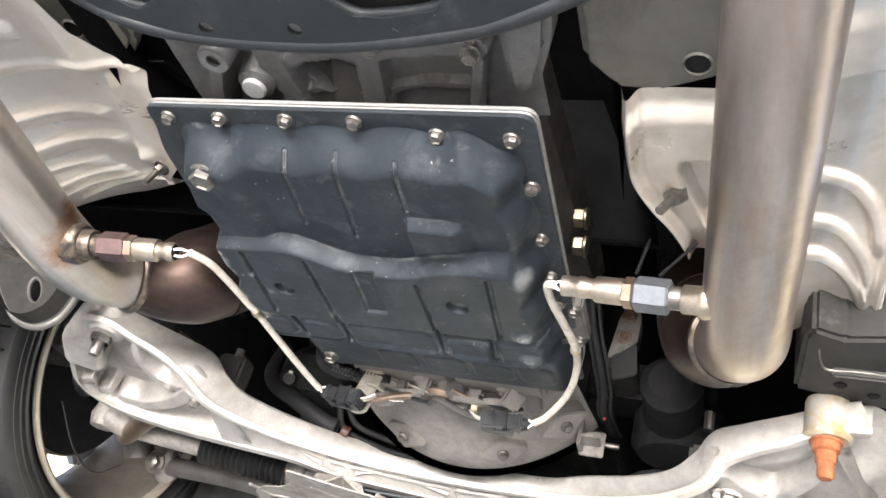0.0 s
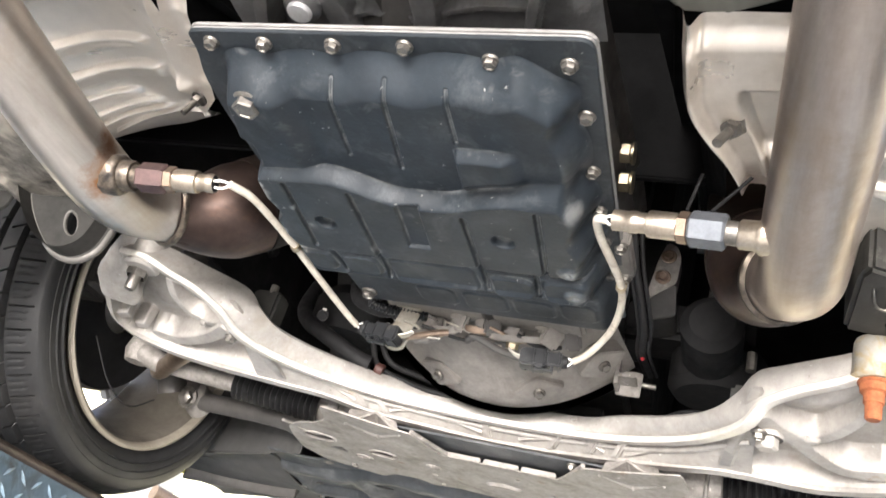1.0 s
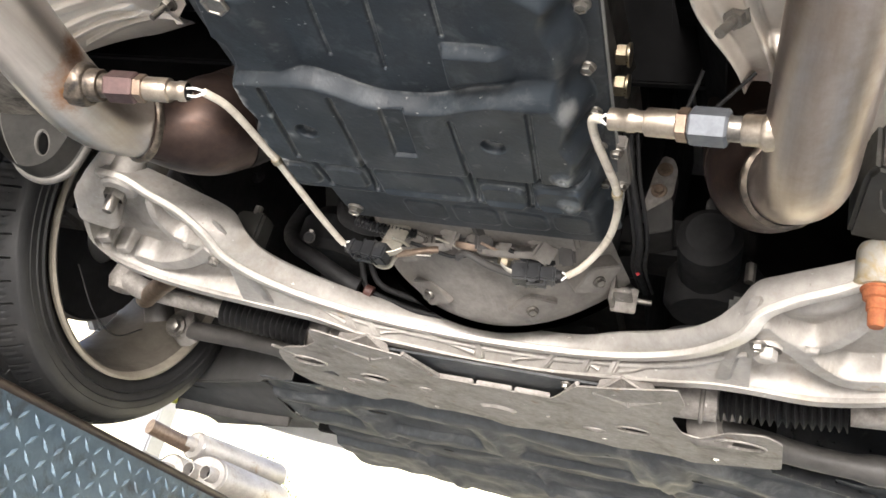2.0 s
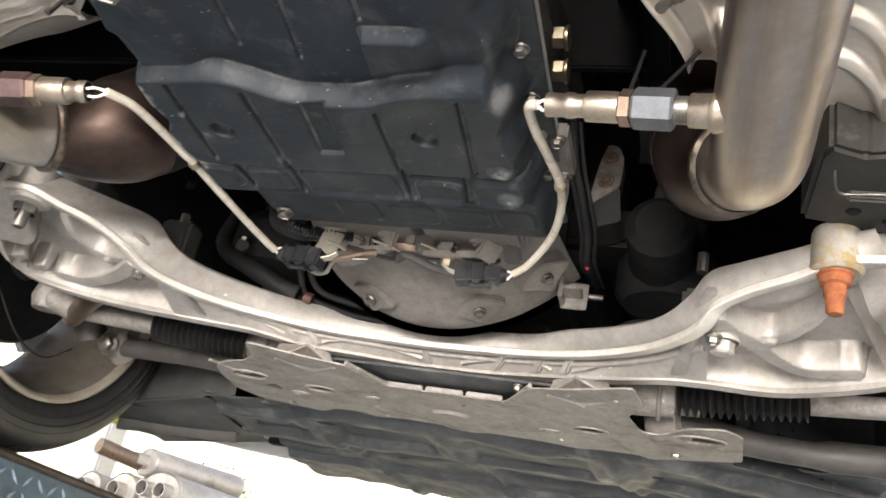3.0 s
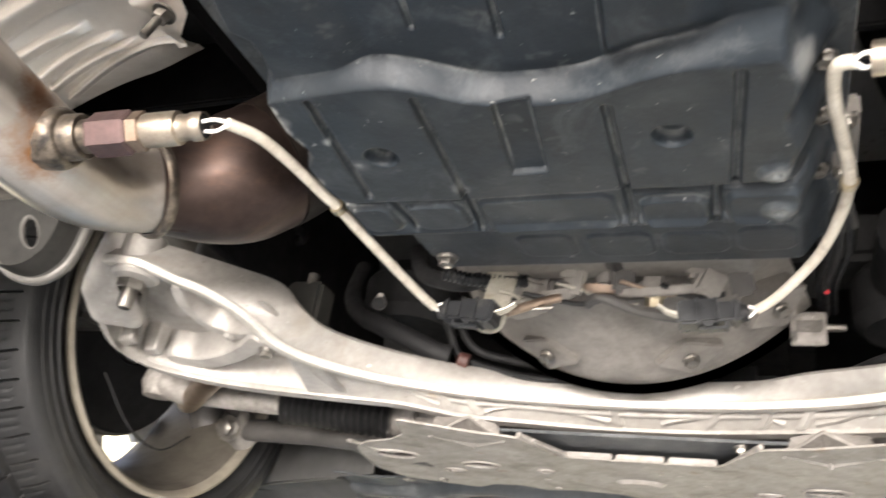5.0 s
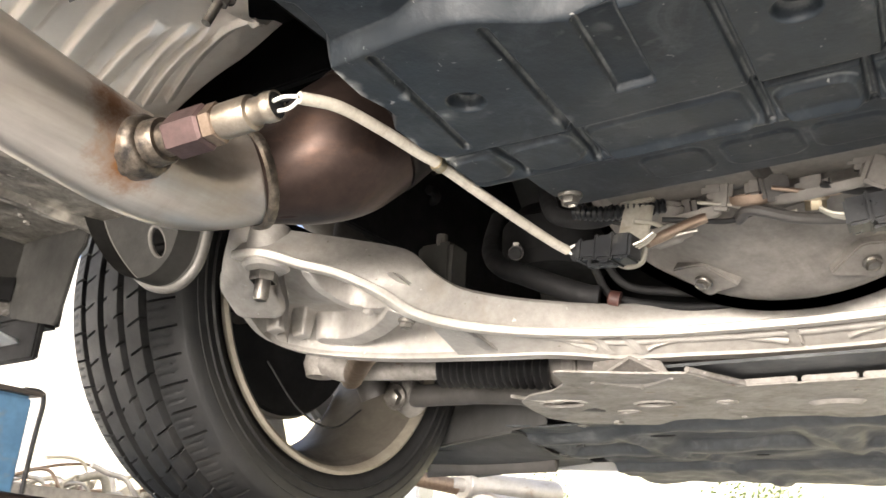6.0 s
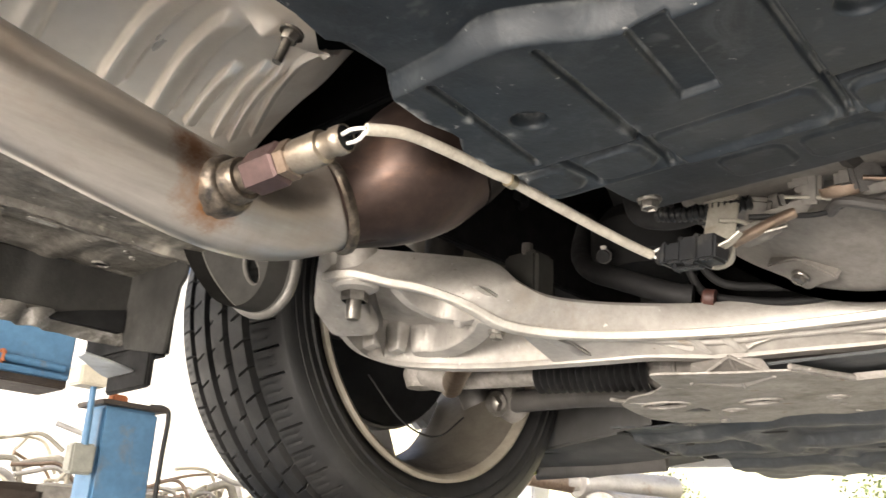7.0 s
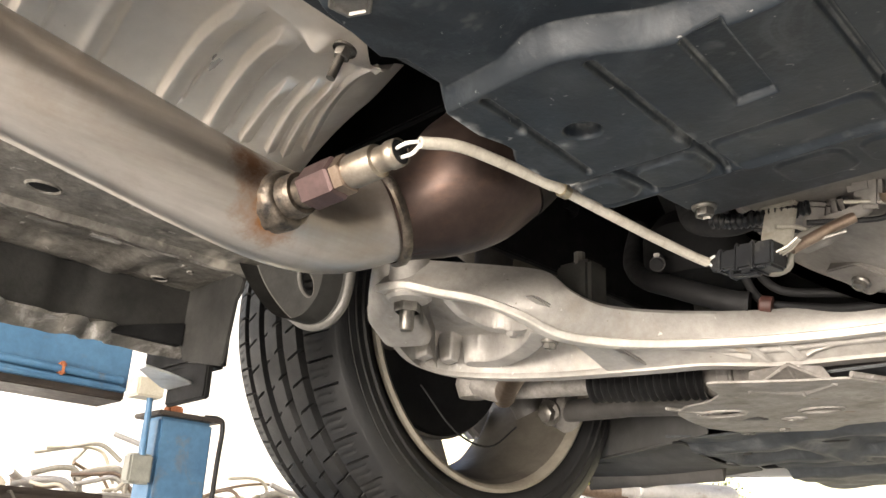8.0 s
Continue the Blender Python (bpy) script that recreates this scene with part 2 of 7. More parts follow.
BARREL = surface("dusty_rim_barrel", (0.085, 0.074, 0.06), (0.15, 0.135, 0.112), 10, 0.2, (0.45, 0.65), 0.2, 400, (0.06, 0.05, 0.04), 8, (0.5, 0.75))
RIM = surface("rim_lip", (0.22, 0.195, 0.155), (0.33, 0.30, 0.25), 10, 0.3, (0.45, 0.65), 0.2, 400,
              (0.2, 0.17, 0.13), 8, (0.5, 0.75))
SILVER = surface("wheel_silver", (0.5, 0.5, 0.5), (0.62, 0.62, 0.62), 10, 0.5, (0.3, 0.45), 0.1, 400)
DISC = surface("brake_disc", (0.22, 0.21, 0.2), (0.4, 0.39, 0.37), 20, 0.9, (0.3, 0.5), 0.1, 400)
LIFTBLUE = surface("lift_blue_paint", (0.026, 0.092, 0.175), (0.060, 0.155, 0.265), 5, 0.0, (0.4, 0.6), 0.2, 200,
                   (0.11, 0.10, 0.09), 6, (0.56, 0.74))
DECK = surface("tread_plate_paint", (0.10, 0.15, 0.20), (0.17, 0.235, 0.285), 9, 0.2, (0.35, 0.6), 0.3, 300,
               (0.05, 0.045, 0.042), 14, (0.5, 0.7))
DECKRAIL = surface("oily_rail", (0.016, 0.012, 0.010), (0.05, 0.036, 0.028), 14, 0.3, (0.4, 0.6), 0.3, 300)
CONCRETE = surface("concrete_floor", (0.285, 0.290, 0.290), (0.40, 0.406, 0.408), 1.5, 0.0, (0.6, 0.85), 0.3, 120,
                   (0.2, 0.19, 0.18), 1.2, (0.55, 0.7), fine_depth=0.004)
WALLW = surface("white_wall_paint", (0.74, 0.74, 0.72), (0.82, 0.82, 0.80), 1.2, 0.0, (0.6, 0.8), 0.2, 80, fine_depth=0.003, speck=0.05)
YARDW = surface("yellow_wall_paint", (0.66, 0.64, 0.46), (0.76, 0.74, 0.58), 1.2, 0.0, (0.6, 0.8), 0.2, 80, (0.5, 0.52, 0.36), 0.8, (0.5, 0.7), fine_depth=0.003)
ROOFM = surface("roof_sheet", (0.40, 0.41, 0.42), (0.5, 0.51, 0.52), 2, 0.3, (0.45, 0.65), 0.2, 80)
BODY = surface("body_paint", (0.55, 0.55, 0.54), (0.6, 0.6, 0.59), 3, 0.2, (0.25, 0.35), 0.05, 200)
BEIGE = surface("beige_box", (0.42, 0.38, 0.30), (0.52, 0.48, 0.40), 20, 0.0, (0.5, 0.7), 0.15, 300)
OLIVEB = surface("olive_box", (0.16, 0.16, 0.14), (0.24, 0.24, 0.21), 20, 0.0, (0.5, 0.7), 0.15, 300)
MUFF = surface("muffler_steel", (0.42, 0.40, 0.38), (0.58, 0.56, 0.53), 10, 0.6, (0.4, 0.6), 0.2, 300, (0.30, 0.2, 0.13), 9, (0.55, 0.75))
WHITEDOT = surface("pale_plug", (0.5, 0.5, 0.5), (0.62, 0.62, 0.62), 40, 0.3, (0.4, 0.6), 0.1)
# near-white base colour, painting the tab's sunlit reflection
SUNLITTAB = surface("sunlit_splash_tab", (0.66, 0.68, 0.70), (0.80, 0.81, 0.82), 20, 0.2, (0.35, 0.5), 0.1, 300, (0.45, 0.45, 0.44), 24, (0.56, 0.74))
REDP = surface("red_clip", (0.42, 0.02, 0.03), (0.55, 0.04, 0.05), 40, 0.0, (0.4, 0.6), 0.0)
CAPRED = surface("dull_red_cap", (0.045, 0.018, 0.014), (0.08, 0.027, 0.02), 40, 0.0, (0.5, 0.7), 0.1)
YELP = surface("yellow_green_tape", (0.60, 0.62, 0.10), (0.72, 0.74, 0.2), 40, 0.0, (0.4, 0.6), 0.0)
LEAF = surface("foliage", (0.06, 0.095, 0.03), (0.12, 0.17, 0.06), 6, 0.0, (0.5, 0.7), 0.0)
GRASS = surface("ground_earth", (0.20, 0.19, 0.13), (0.34, 0.32, 0.25), 0.6, 0.0, (0.8, 0.95), 0.3, 30, (0.10, 0.14, 0.05), 0.4, (0.5, 0.65), fine_depth=0.02)

# ---- builders ----
WM = {}


def thing(name, at, label, category, group="", kind=""):
    e = new(name)
    e.location = at
    WM[e.name] = Matrix.Translation(at)
    return tagged(e, label, category, group, kind)


def to_mesh(name, bm, mat, smooth=30):
    bmesh.ops.recalc_face_normals(bm, faces=bm.faces[:])
    me = bpy.data.meshes.new(name)
    for f in bm.faces:
        f.smooth = smooth > 0
    for e in bm.edges:
        if len(e.link_faces) == 2 and e.calc_face_angle(0) > radians(smooth):
            e.smooth = False
    bm.to_mesh(me)
    bm.free()
    me.materials.append(mat)
    return me


def part(name, bm, mat, parent=None, label="", m=None, smooth=35):
    """Links a bmesh (or a shared mesh) as one mesh object under a thing or a part."""
    me = bm if isinstance(bm, bpy.types.Mesh) else to_mesh(name, bm, mat, smooth)
    ob = new(name, me)
    m = m or Matrix.Identity(4)
    ob.matrix_basis = m
    WM[ob.name] = m
    if parent:
        ob.parent = parent
        ob.matrix_parent_inverse = WM[parent.name].inverted()
    if label:
        ob["label"] = label
    return ob


def solid(name, bm, mat, label, category, kind="", smooth=35, group=""):
    return tagged(part(name, bm, mat, smooth=smooth), label, category, group, kind)


def shift(bm, m):
    bmesh.ops.transform(bm, matrix=m, verts=bm.verts[:])
    return bm


def join(*bms):
    out = bmesh.new()
    for b in bms:
        me = bpy.data.meshes.new("tmp")
        b.to_mesh(me)
        out.from_mesh(me)
        bpy.data.meshes.remove(me)
        b.free()
    return out


def rbox(x0, x1, y0, y1, z0, z1, r=0.003, seg=2):
    bm = bmesh.new()
    bmesh.ops.create_cube(bm, size=1)
    for v in bm.verts:
        v.co = Vector((x0 + (v.co.x + 0.5) * (x1 - x0), y0 + (v.co.y + 0.5) * (y1 - y0), z0 + (v.co.z + 0.5) * (z1 - z0)))
    if r:
        bmesh.ops.bevel(bm, geom=bm.edges[:], offset=r, segments=seg, affect="EDGES", clamp_overlap=True)
    return bm


def prism(poly, z0, z1, r=0.002, seg=2):
    bm = bmesh.new()
    f = bm.faces.new([bm.verts.new((x, y, z0)) for x, y in poly])
    ex = bmesh.ops.extrude_face_region(bm, geom=[f])
    for v in ex["geom"]:
        if isinstance(v, bmesh.types.BMVert):
            v.co.z = z1
    if r:
        bmesh.ops.bevel(bm, geom=bm.edges[:], offset=r, segments=seg, affect="EDGES", clamp_overlap=True)
    return bm


def spline(pts, n=8, closed=False):
    pts = [Vector(p) for p in pts]
    out = []
    k = len(pts)
    for i in range(k if closed else k - 1):
        p1, p2 = pts[i], pts[(i + 1) % k]
        p0 = pts[i - 1] if (i or closed) else p1 * 2 - p2
        p3 = pts[(i + 2) % k] if (i + 2 < k or closed) else p2 * 2 - p1
        for j in range(n):
            t = j / n
            out.append(0.5 * (2 * p1 + (p2 - p0) * t + (2 * p0 - 5 * p1 + 4 * p2 - p3) * t * t + (3 * p1 - p0 - 3 * p2 + p3) * t ** 3))
    if not closed:
        out.append(pts[-1])
    return out


def tube(pts, r, seg=16, cap=True, hollow=0.0):
    """A round tube along points; r is a number or one number a point."""
    pts = [Vector(p) for p in pts]
    rs = r if isinstance(r, (list, tuple)) else [r] * len(pts)
    bm = bmesh.new()
    rings = []
    up = None
    for i, p in enumerate(pts):
        d = (pts[min(i + 1, len(pts) - 1)] - pts[max(i - 1, 0)]).normalized()
        if up is None:
            up = d.orthogonal().normalized()
        up = (up - d * up.dot(d)).normalized()
        side = d.cross(up)
        rings.append([bm.verts.new(p + rs[i] * (math.cos(a) * up + math.sin(a) * side)) for a in (2 * math.pi * j / seg for j in range(seg))])
    for a, b in zip(rings, rings[1:]):
        for j in range(seg):
            bm.faces.new((a[j], a[(j + 1) % seg], b[(j + 1) % seg], b[j]))
    if cap:
        bm.faces.new(rings[0][::-1])
        bm.faces.new(rings[-1])
    return bm


def lathe(profile, seg=48, closed=False):
    """Turns (radius, height) pairs round z."""
    bm = bmesh.new()
    rings = [[bm.verts.new((max(r, 1e-5) * math.cos(2 * math.pi * j / seg), max(r, 1e-5) * math.sin(2 * math.pi * j / seg), h)) for j in range(seg)] for r, h in profile]
    pairs = list(zip(rings, rings[1:])) + ([(rings[-1], rings[0])] if closed else [])
    for a, b in pairs:
        for j in range(seg):
            bm.faces.new((a[j], a[(j + 1) % seg], b[(j + 1) % seg], b[j]))
    return bm


def sheet(fn, u, v, nu, nv, thick=0.0):
    """A grid surface from a function of two numbers; thick adds a back along minus the normal."""
    bm = bmesh.new()
    g = [[bm.verts.new(fn(u[0] + (u[1] - u[0]) * i / nu, v[0] + (v[1] - v[0]) * j / nv)) for j in range(nv + 1)] for i in range(nu + 1)]
    for i in range(nu):
        for j in range(nv):
            bm.faces.new((g[i][j], g[i + 1][j], g[i + 1][j + 1], g[i][j + 1]))
    if thick:
        bmesh.ops.recalc_face_normals(bm, faces=bm.faces[:])
        bmesh.ops.solidify(bm, geom=bm.faces[:], thickness=thick)
    return bm


def ribbon(a, b, thick, rows=4):
    """A ruled wall between two lines of the same number of points, with a thickness."""
    a, b = [Vector(p) for p in a], [Vector(p) for p in b]
    bm = bmesh.new()
    g = [[bm.verts.new(p.lerp(q, j / rows)) for j in range(rows + 1)] for p, q in zip(a, b)]
    for i in range(len(g) - 1):
        for j in range(rows):
            bm.faces.new((g[i][j], g[i + 1][j], g[i + 1][j + 1], g[i][j + 1]))
    bmesh.ops.solidify(bm, geom=bm.faces[:], thickness=thick)
    return bm


def step(a, b, x):
    t = min(1, max(0, (x - a) / (b - a)))
    return t * t * (3 - 2 * t)


def pressed(x, y, line, half, flat=0.7):
    """1 on the flat top of a rib along a line of points, with steep sides."""
    d = 9.0
    for a, b in zip(line, line[1:]):
        dx, dy = b[0] - a[0], b[1] - a[1]
        t = min(1, max(0, ((x - a[0]) * dx + (y - a[1]) * dy) / (dx * dx + dy * dy)))
        d = min(d, math.hypot(x - a[0] - t * dx, y - a[1] - t * dy))
    return 1 - step(half * flat, half, d)


def sprung(x, y, line, half):
    """Section across a pressed rib: a steep rear face, a long falling top, and a sharp crease in front."""
    best, d = 9.0, 9.0
    for a, b in zip(line, line[1:]):
        dx, dy = b[0] - a[0], b[1] - a[1]
        t = min(1, max(0, ((x - a[0]) * dx + (y - a[1]) * dy) / (dx * dx + dy * dy)))
        px, py = x - a[0] - t * dx, y - a[1] - t * dy
        far = math.hypot(px, py)
        if far < best:
            best, d = far, far if py > 0 else -far
    q = d / half
    top = step(-1.0, -0.58, q) * (1 - 0.35 * step(-0.5, 0.8, q)) * (1 - step(0.74, 1.0, q))
    return top - 0.16 * math.exp(-((q - 1.08) / 0.14) ** 2)


def bolt_mesh(name, mat, af=0.010, head=0.006, flange=0.0085, socket=True):
    """A flanged hexagon head, its face at z = 0 towards minus z, dished on top."""
    hexa = lathe([(0.0001, -head + 0.0012), (af * 0.40, -head + 0.0012), (af * 0.44, -head), (af * 0.53, -head), (af * 0.577, -head + 0.0012), (af * 0.577, -0.0018)], 6)
    fl = lathe([(0.0, -0.002), (flange * 0.9, -0.0022), (flange, -0.001), (flange, 0.0005), (0, 0.0005)], 20)
    return to_mesh(name, join(hexa, fl), mat, 25)


def aim(at, direction, spin=0.0):
    """A pose at a place whose minus z looks along direction."""
    return Matrix.Translation(at) @ Vector(direction).to_track_quat("-Z", "Y").to_matrix().to_4x4() @ Matrix.Rotation(spin, 4, "Z")


def mirror(pts):
    return [(-p[0], *p[1:]) for p in pts]

# ---- gearbox ----
SLOPE = 0.03


def flange_z(y):
    return 1.826 + SLOPE * y


def near_line(x, y, a, b, half):
    """1 on the line from a to b, falling to 0 at half its width."""
    dx, dy = b[0] - a[0], b[1] - a[1]
    t = min(1, max(0, ((x - a[0]) * dx + (y - a[1]) * dy) / (dx * dx + dy * dy)))
    d = math.hypot(x - a[0] - t * dx, y - a[1] - t * dy)
    return 1 - step(half * 0.35, half, d)


def in_box(x, y, x0, x1, y0, y1, soft):
    return step(x0 - soft, x0 + soft, x) * (1 - step(x1 - soft, x1 + soft, x)) * step(y0 - soft, y0 + soft, y) * (1 - step(y1 - soft, y1 + soft, y))


def soft_box(x, y, x0, x1, y0, y1, r, soft):
    """1 inside a box with round corners, falling to 0 over a soft edge."""
    qx, qy = abs(x - (x0 + x1) / 2) - (x1 - x0) / 2 + r, abs(y - (y0 + y1) / 2) - (y1 - y0) / 2 + r
    d = math.hypot(max(qx, 0), max(qy, 0)) + min(max(qx, qy), 0) - r
    return 1 - step(-soft, soft, d)


PAN_BOLTS_REAR = (-0.110, -0.063, -0.005, 0.052, 0.113)
GROOVES = (((-0.012, 0.032), (-0.023, 0.113)), ((0.033, 0.030), (0.019, 0.127)), ((0.081, 0.034), (0.076, 0.087)),
           ((-0.096, 0.145), (-0.109, 0.252)), ((-0.035, 0.152), (-0.048, 0.308)), ((0.063, 0.176), (0.055, 0.312)),
           ((0.130, 0.158), (0.120, 0.268)), ((-0.136, 0.261), (-0.050, 0.266)), ((0.060, 0.272), (0.158, 0.270)),
           ((-0.099, 0.266), (-0.096, 0.304)), ((0.109, 0.274), (0.106, 0.318)))
PADS = ((-0.134, -0.104, 0.268, 0.303, 0.004), (-0.092, -0.053, 0.270, 0.303, 0.004), (-0.040, 0.048, 0.268, 0.310, 0.003), (0.063, 0.103, 0.279, 0.311, 0.004), (0.114, 0.156, 0.276, 0.310, 0.004),
        (-0.040, 0.002, 0.350, 0.386, 0.003), (0.012, 0.058, 0.352, 0.388, 0.003), (0.066, 0.108, 0.354, 0.388, 0.003), (0.116, 0.152, 0.350, 0.386, 0.003))
LEFT_Y = (0.0, 0.03, 0.065, 0.088, 0.098, 0.112, 0.126, 0.142, 0.170, 0.190, 0.200, 0.213, 0.240, 0.258, 0.272, 0.306, 0.322, 0.335, 0.38, 0.42)
LEFT_X = (-0.097, -0.103, -0.111, -0.117, -0.110, -0.111, -0.114, -0.124, -0.1285, -0.126, -0.127, -0.137, -0.138, -0.134, -0.141, -0.141, -0.122, -0.122, -0.121, -0.105)


def pan_depth(x, y):
    """How far the pan hangs below its flange: a shallow rear half, a deep front half behind a soft wavy step, and pressed ribs."""
    left = float(np.interp(y, LEFT_Y, LEFT_X)) - 0.003
    scal = sum(math.exp(-((x - b) / 0.014) ** 2) for b in PAN_BOLTS_REAR)
    rear = 0.016 + 0.006 * min(1, scal) + 0.024 * step(0.128, 0.166, x)
    scal_r = sum(math.exp(-((y - b) / 0.016) ** 2) for b in (0.077, 0.146, 0.204, 0.256, 0.318))
    right = 0.165 - 0.007 * min(1, scal_r)
    mask = step(left - 0.006, left + 0.008, x) * (1 - step(right - 0.012, right + 0.010, x)) * step(rear - 0.006, rear + 0.028, y)
    front = 1 - 0.42 * step(0.306, 0.340, y) - 0.58 * step(0.402, 0.418, y)
    if mask <= 0.001:
        return 0.0
    yb = sum(float(np.interp(x + o, (-0.119, -0.051, -0.034, -0.017, 0.000, 0.045, 0.060, 0.076, 0.106, 0.165), (0.136, 0.134, 0.139, 0.150, 0.161, 0.164, 0.162, 0.153, 0.146, 0.142))) for o in (-0.012, -0.006, 0.0, 0.006, 0.012)) / 5
    low_left = 1 - step(-0.068, -0.042, x + 0.07 * (y - 0.02))
    mid = 0.0240 + 0.0078 * low_left
    soft = 0.0062 + 0.007 * step(0.10, 0.14, x)
    d = mid + (0.040 - mid) * step(yb - soft, yb + soft * 0.75, y)
    pad = step(0.0685, 0.0735, x + 0.11 * (y - 0.12)) * (1 - step(0.108, 0.128, x)) * step(0.0925, 0.1025, y) * (1 - step(yb - 0.022, yb - 0.002, y))
    d += 0.009 * pad
    d += 0.0025 * step(0.10, 0.13, x) * (1 - step(0.11, 0.15, y))
    for a, b in GROOVES:
        d -= (0.0026 if a[1] < 0.1 else 0.0050) * near_line(x, y, a, b, 0.0026 if a[1] < 0.1 else 0.0036)
    sx = x + (y - 0.16) * 0.125
    d -= 0.0040 * in_box(sx, y, 0.0050, 0.0260, 0.1645, 0.235, 0.0012)
    d -= 0.0035 * step(0.261, 0.267, y) * (1 - step(0.300, 0.310, y))
    for x0, x1, y0, y1, hgt in PADS:
        d += hgt * soft_box(x, y, x0, x1, y0, y1, 0.009, 0.0022)
    for cx, cy in ((-0.079, 0.205), (0.092, 0.207)):
        d -= 0.009 * (1 - step(0.0082, 0.0112, math.hypot(x - cx, (y - cy))))
    for cx, cy in ((0.143, 0.253), (0.143, 0.296)):
        r = math.hypot(x - cx, y - cy)
        d += 0.0022 * (1 - step(0.006, 0.012, r)) - 0.002 * (1 - step(0.001, 0.004, r))
    d *= front
    d += 0.0006 * noise.noise(Vector((x * 22, y * 22, 5.0)))
    return max(0.0, d) * mask


gearbox = thing("gearbox", (0, 0.2, 1.84), "automatic gearbox with dusty cast alloy housing above a black oil pan", "gearbox")

bm = bmesh.new()
NX, NY = 540, 640
grid = {}
for i in range(NX + 1):
    for j in range(NY + 1):
        x, y = -0.165 + 0.36 * i / NX, 0.0 + 0.43 * j / NY
        d = pan_depth(x, y)
        grid[i, j] = (d, bm.verts.new((x, y, flange_z(y) - 0.0005 - d)))
for i in range(NX):
    for j in range(NY):
        q = [grid[i, j], grid[i + 1, j], grid[i + 1, j + 1], grid[i, j + 1]]
        if max(k[0] for k in q) > 0.0004:
            bm.faces.new([k[1] for k in q])
bmesh.ops.delete(bm, geom=[v for v in bm.verts if not v.link_faces], context="VERTS")
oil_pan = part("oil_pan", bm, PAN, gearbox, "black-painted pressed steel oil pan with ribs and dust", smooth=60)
FLANGE = [(-0.128, -0.004), (0.187, -0.001), (0.181, 0.20), (0.178, 0.36), (0.166, 0.418), (0.10, 0.424),
          (-0.055, 0.428), (-0.10, 0.432), (-0.135, 0.415), (-0.155, 0.33), (-0.152, 0.2), (-0.148, 0.10), (-0.142, 0.05), (-0.130, 0.018)]


def rounded(poly, r, n=4):
    """Cuts each corner of a polygon with a small arc."""
    out = []
    for i, p in enumerate(poly):
        p = Vector(p)
        a, b = Vector(poly[i - 1]) - p, Vector(poly[(i + 1) % len(poly)]) - p
        q = min(r, a.length * 0.4, b.length * 0.4)
        a, b = p + a.normalized() * q, p + b.normalized() * q
        for k in range(n + 1):
            t = k / n
            w = a * (1 - t) ** 2 + p * 2 * t * (1 - t) + b * t * t
            out.append((w.x, w.y))
    return out


FLANGE = rounded(FLANGE, 0.012)
bm = prism(FLANGE, 0, 0.004, 0.0008, 1)
for v in bm.verts:
    v.co.z += flange_z(v.co.y)
part("pan_flange", bm, PANFLANGE, oil_pan, "black flat bolting flange of the pan")
bm = prism([(x * 1.006, y) for x, y in FLANGE], 0.0045, 0.0105, 0.002, 2)
for v in bm.verts:
    v.co.z += flange_z(v.co.y)
part("case_flange", bm, FLANGEM, gearbox, "pale machined edge of the gearbox case")
PANBOLT = bolt_mesh("pan_bolt", ZINC, 0.0088, 0.006, 0.0066)
for k, (x, y) in enumerate([(b, 0.008 + 0.012 * (b > 0.1)) for b in PAN_BOLTS_REAR] + [(0.168, 0.022), (0.173, 0.077), (0.169, 0.146), (0.168, 0.204), (0.167, 0.256),
                                                               (0.166, 0.318), (0.150, 0.408)]):
    part("bolt", PANBOLT, None, oil_pan, m=pose(x, y, flange_z(y), 0, 0, 17 * k))
part("bolt", PANBOLT, None, oil_pan, m=pose(-0.105, 0.383, flange_z(0.383) - 0.0235, 0, 0, 10) @ Matrix.Scale(1.35, 4))
DRAIN = bolt_mesh("drain_bolt", ZINC, 0.019, 0.009, 0.0135)
part("drain_plug", DRAIN, None, oil_pan, "grey hexagon drain plug", m=pose(-0.086, 0.048, flange_z(0.048) - 0.027, 0, 0, 25))


def case_section(y, a):
    """Round gearbox tunnel, ribbed along its length."""
    r = 0.128 + 0.006 * math.cos(a * 9) ** 8 + float(np.interp(y, (-0.42, 0.0, 0.05, 0.40), (-0.050, -0.042, 0.0, 0.02)))
    return Vector((0.015 + r * math.sin(a), y, 1.975 - r * 0.95 * math.cos(a)))


part("case", sheet(lambda y, a: case_section(y, a), (-0.45, 0.45), (-2.0, 2.0), 40, 60, 0.006), SHADEALLOY, gearbox, "cast alloy gearbox case coloured near black for the tunnel's shade", smooth=50)
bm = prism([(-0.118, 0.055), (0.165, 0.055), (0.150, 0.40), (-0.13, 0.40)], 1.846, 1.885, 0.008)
part("valve_body_housing", bm, SHADEALLOY, gearbox)
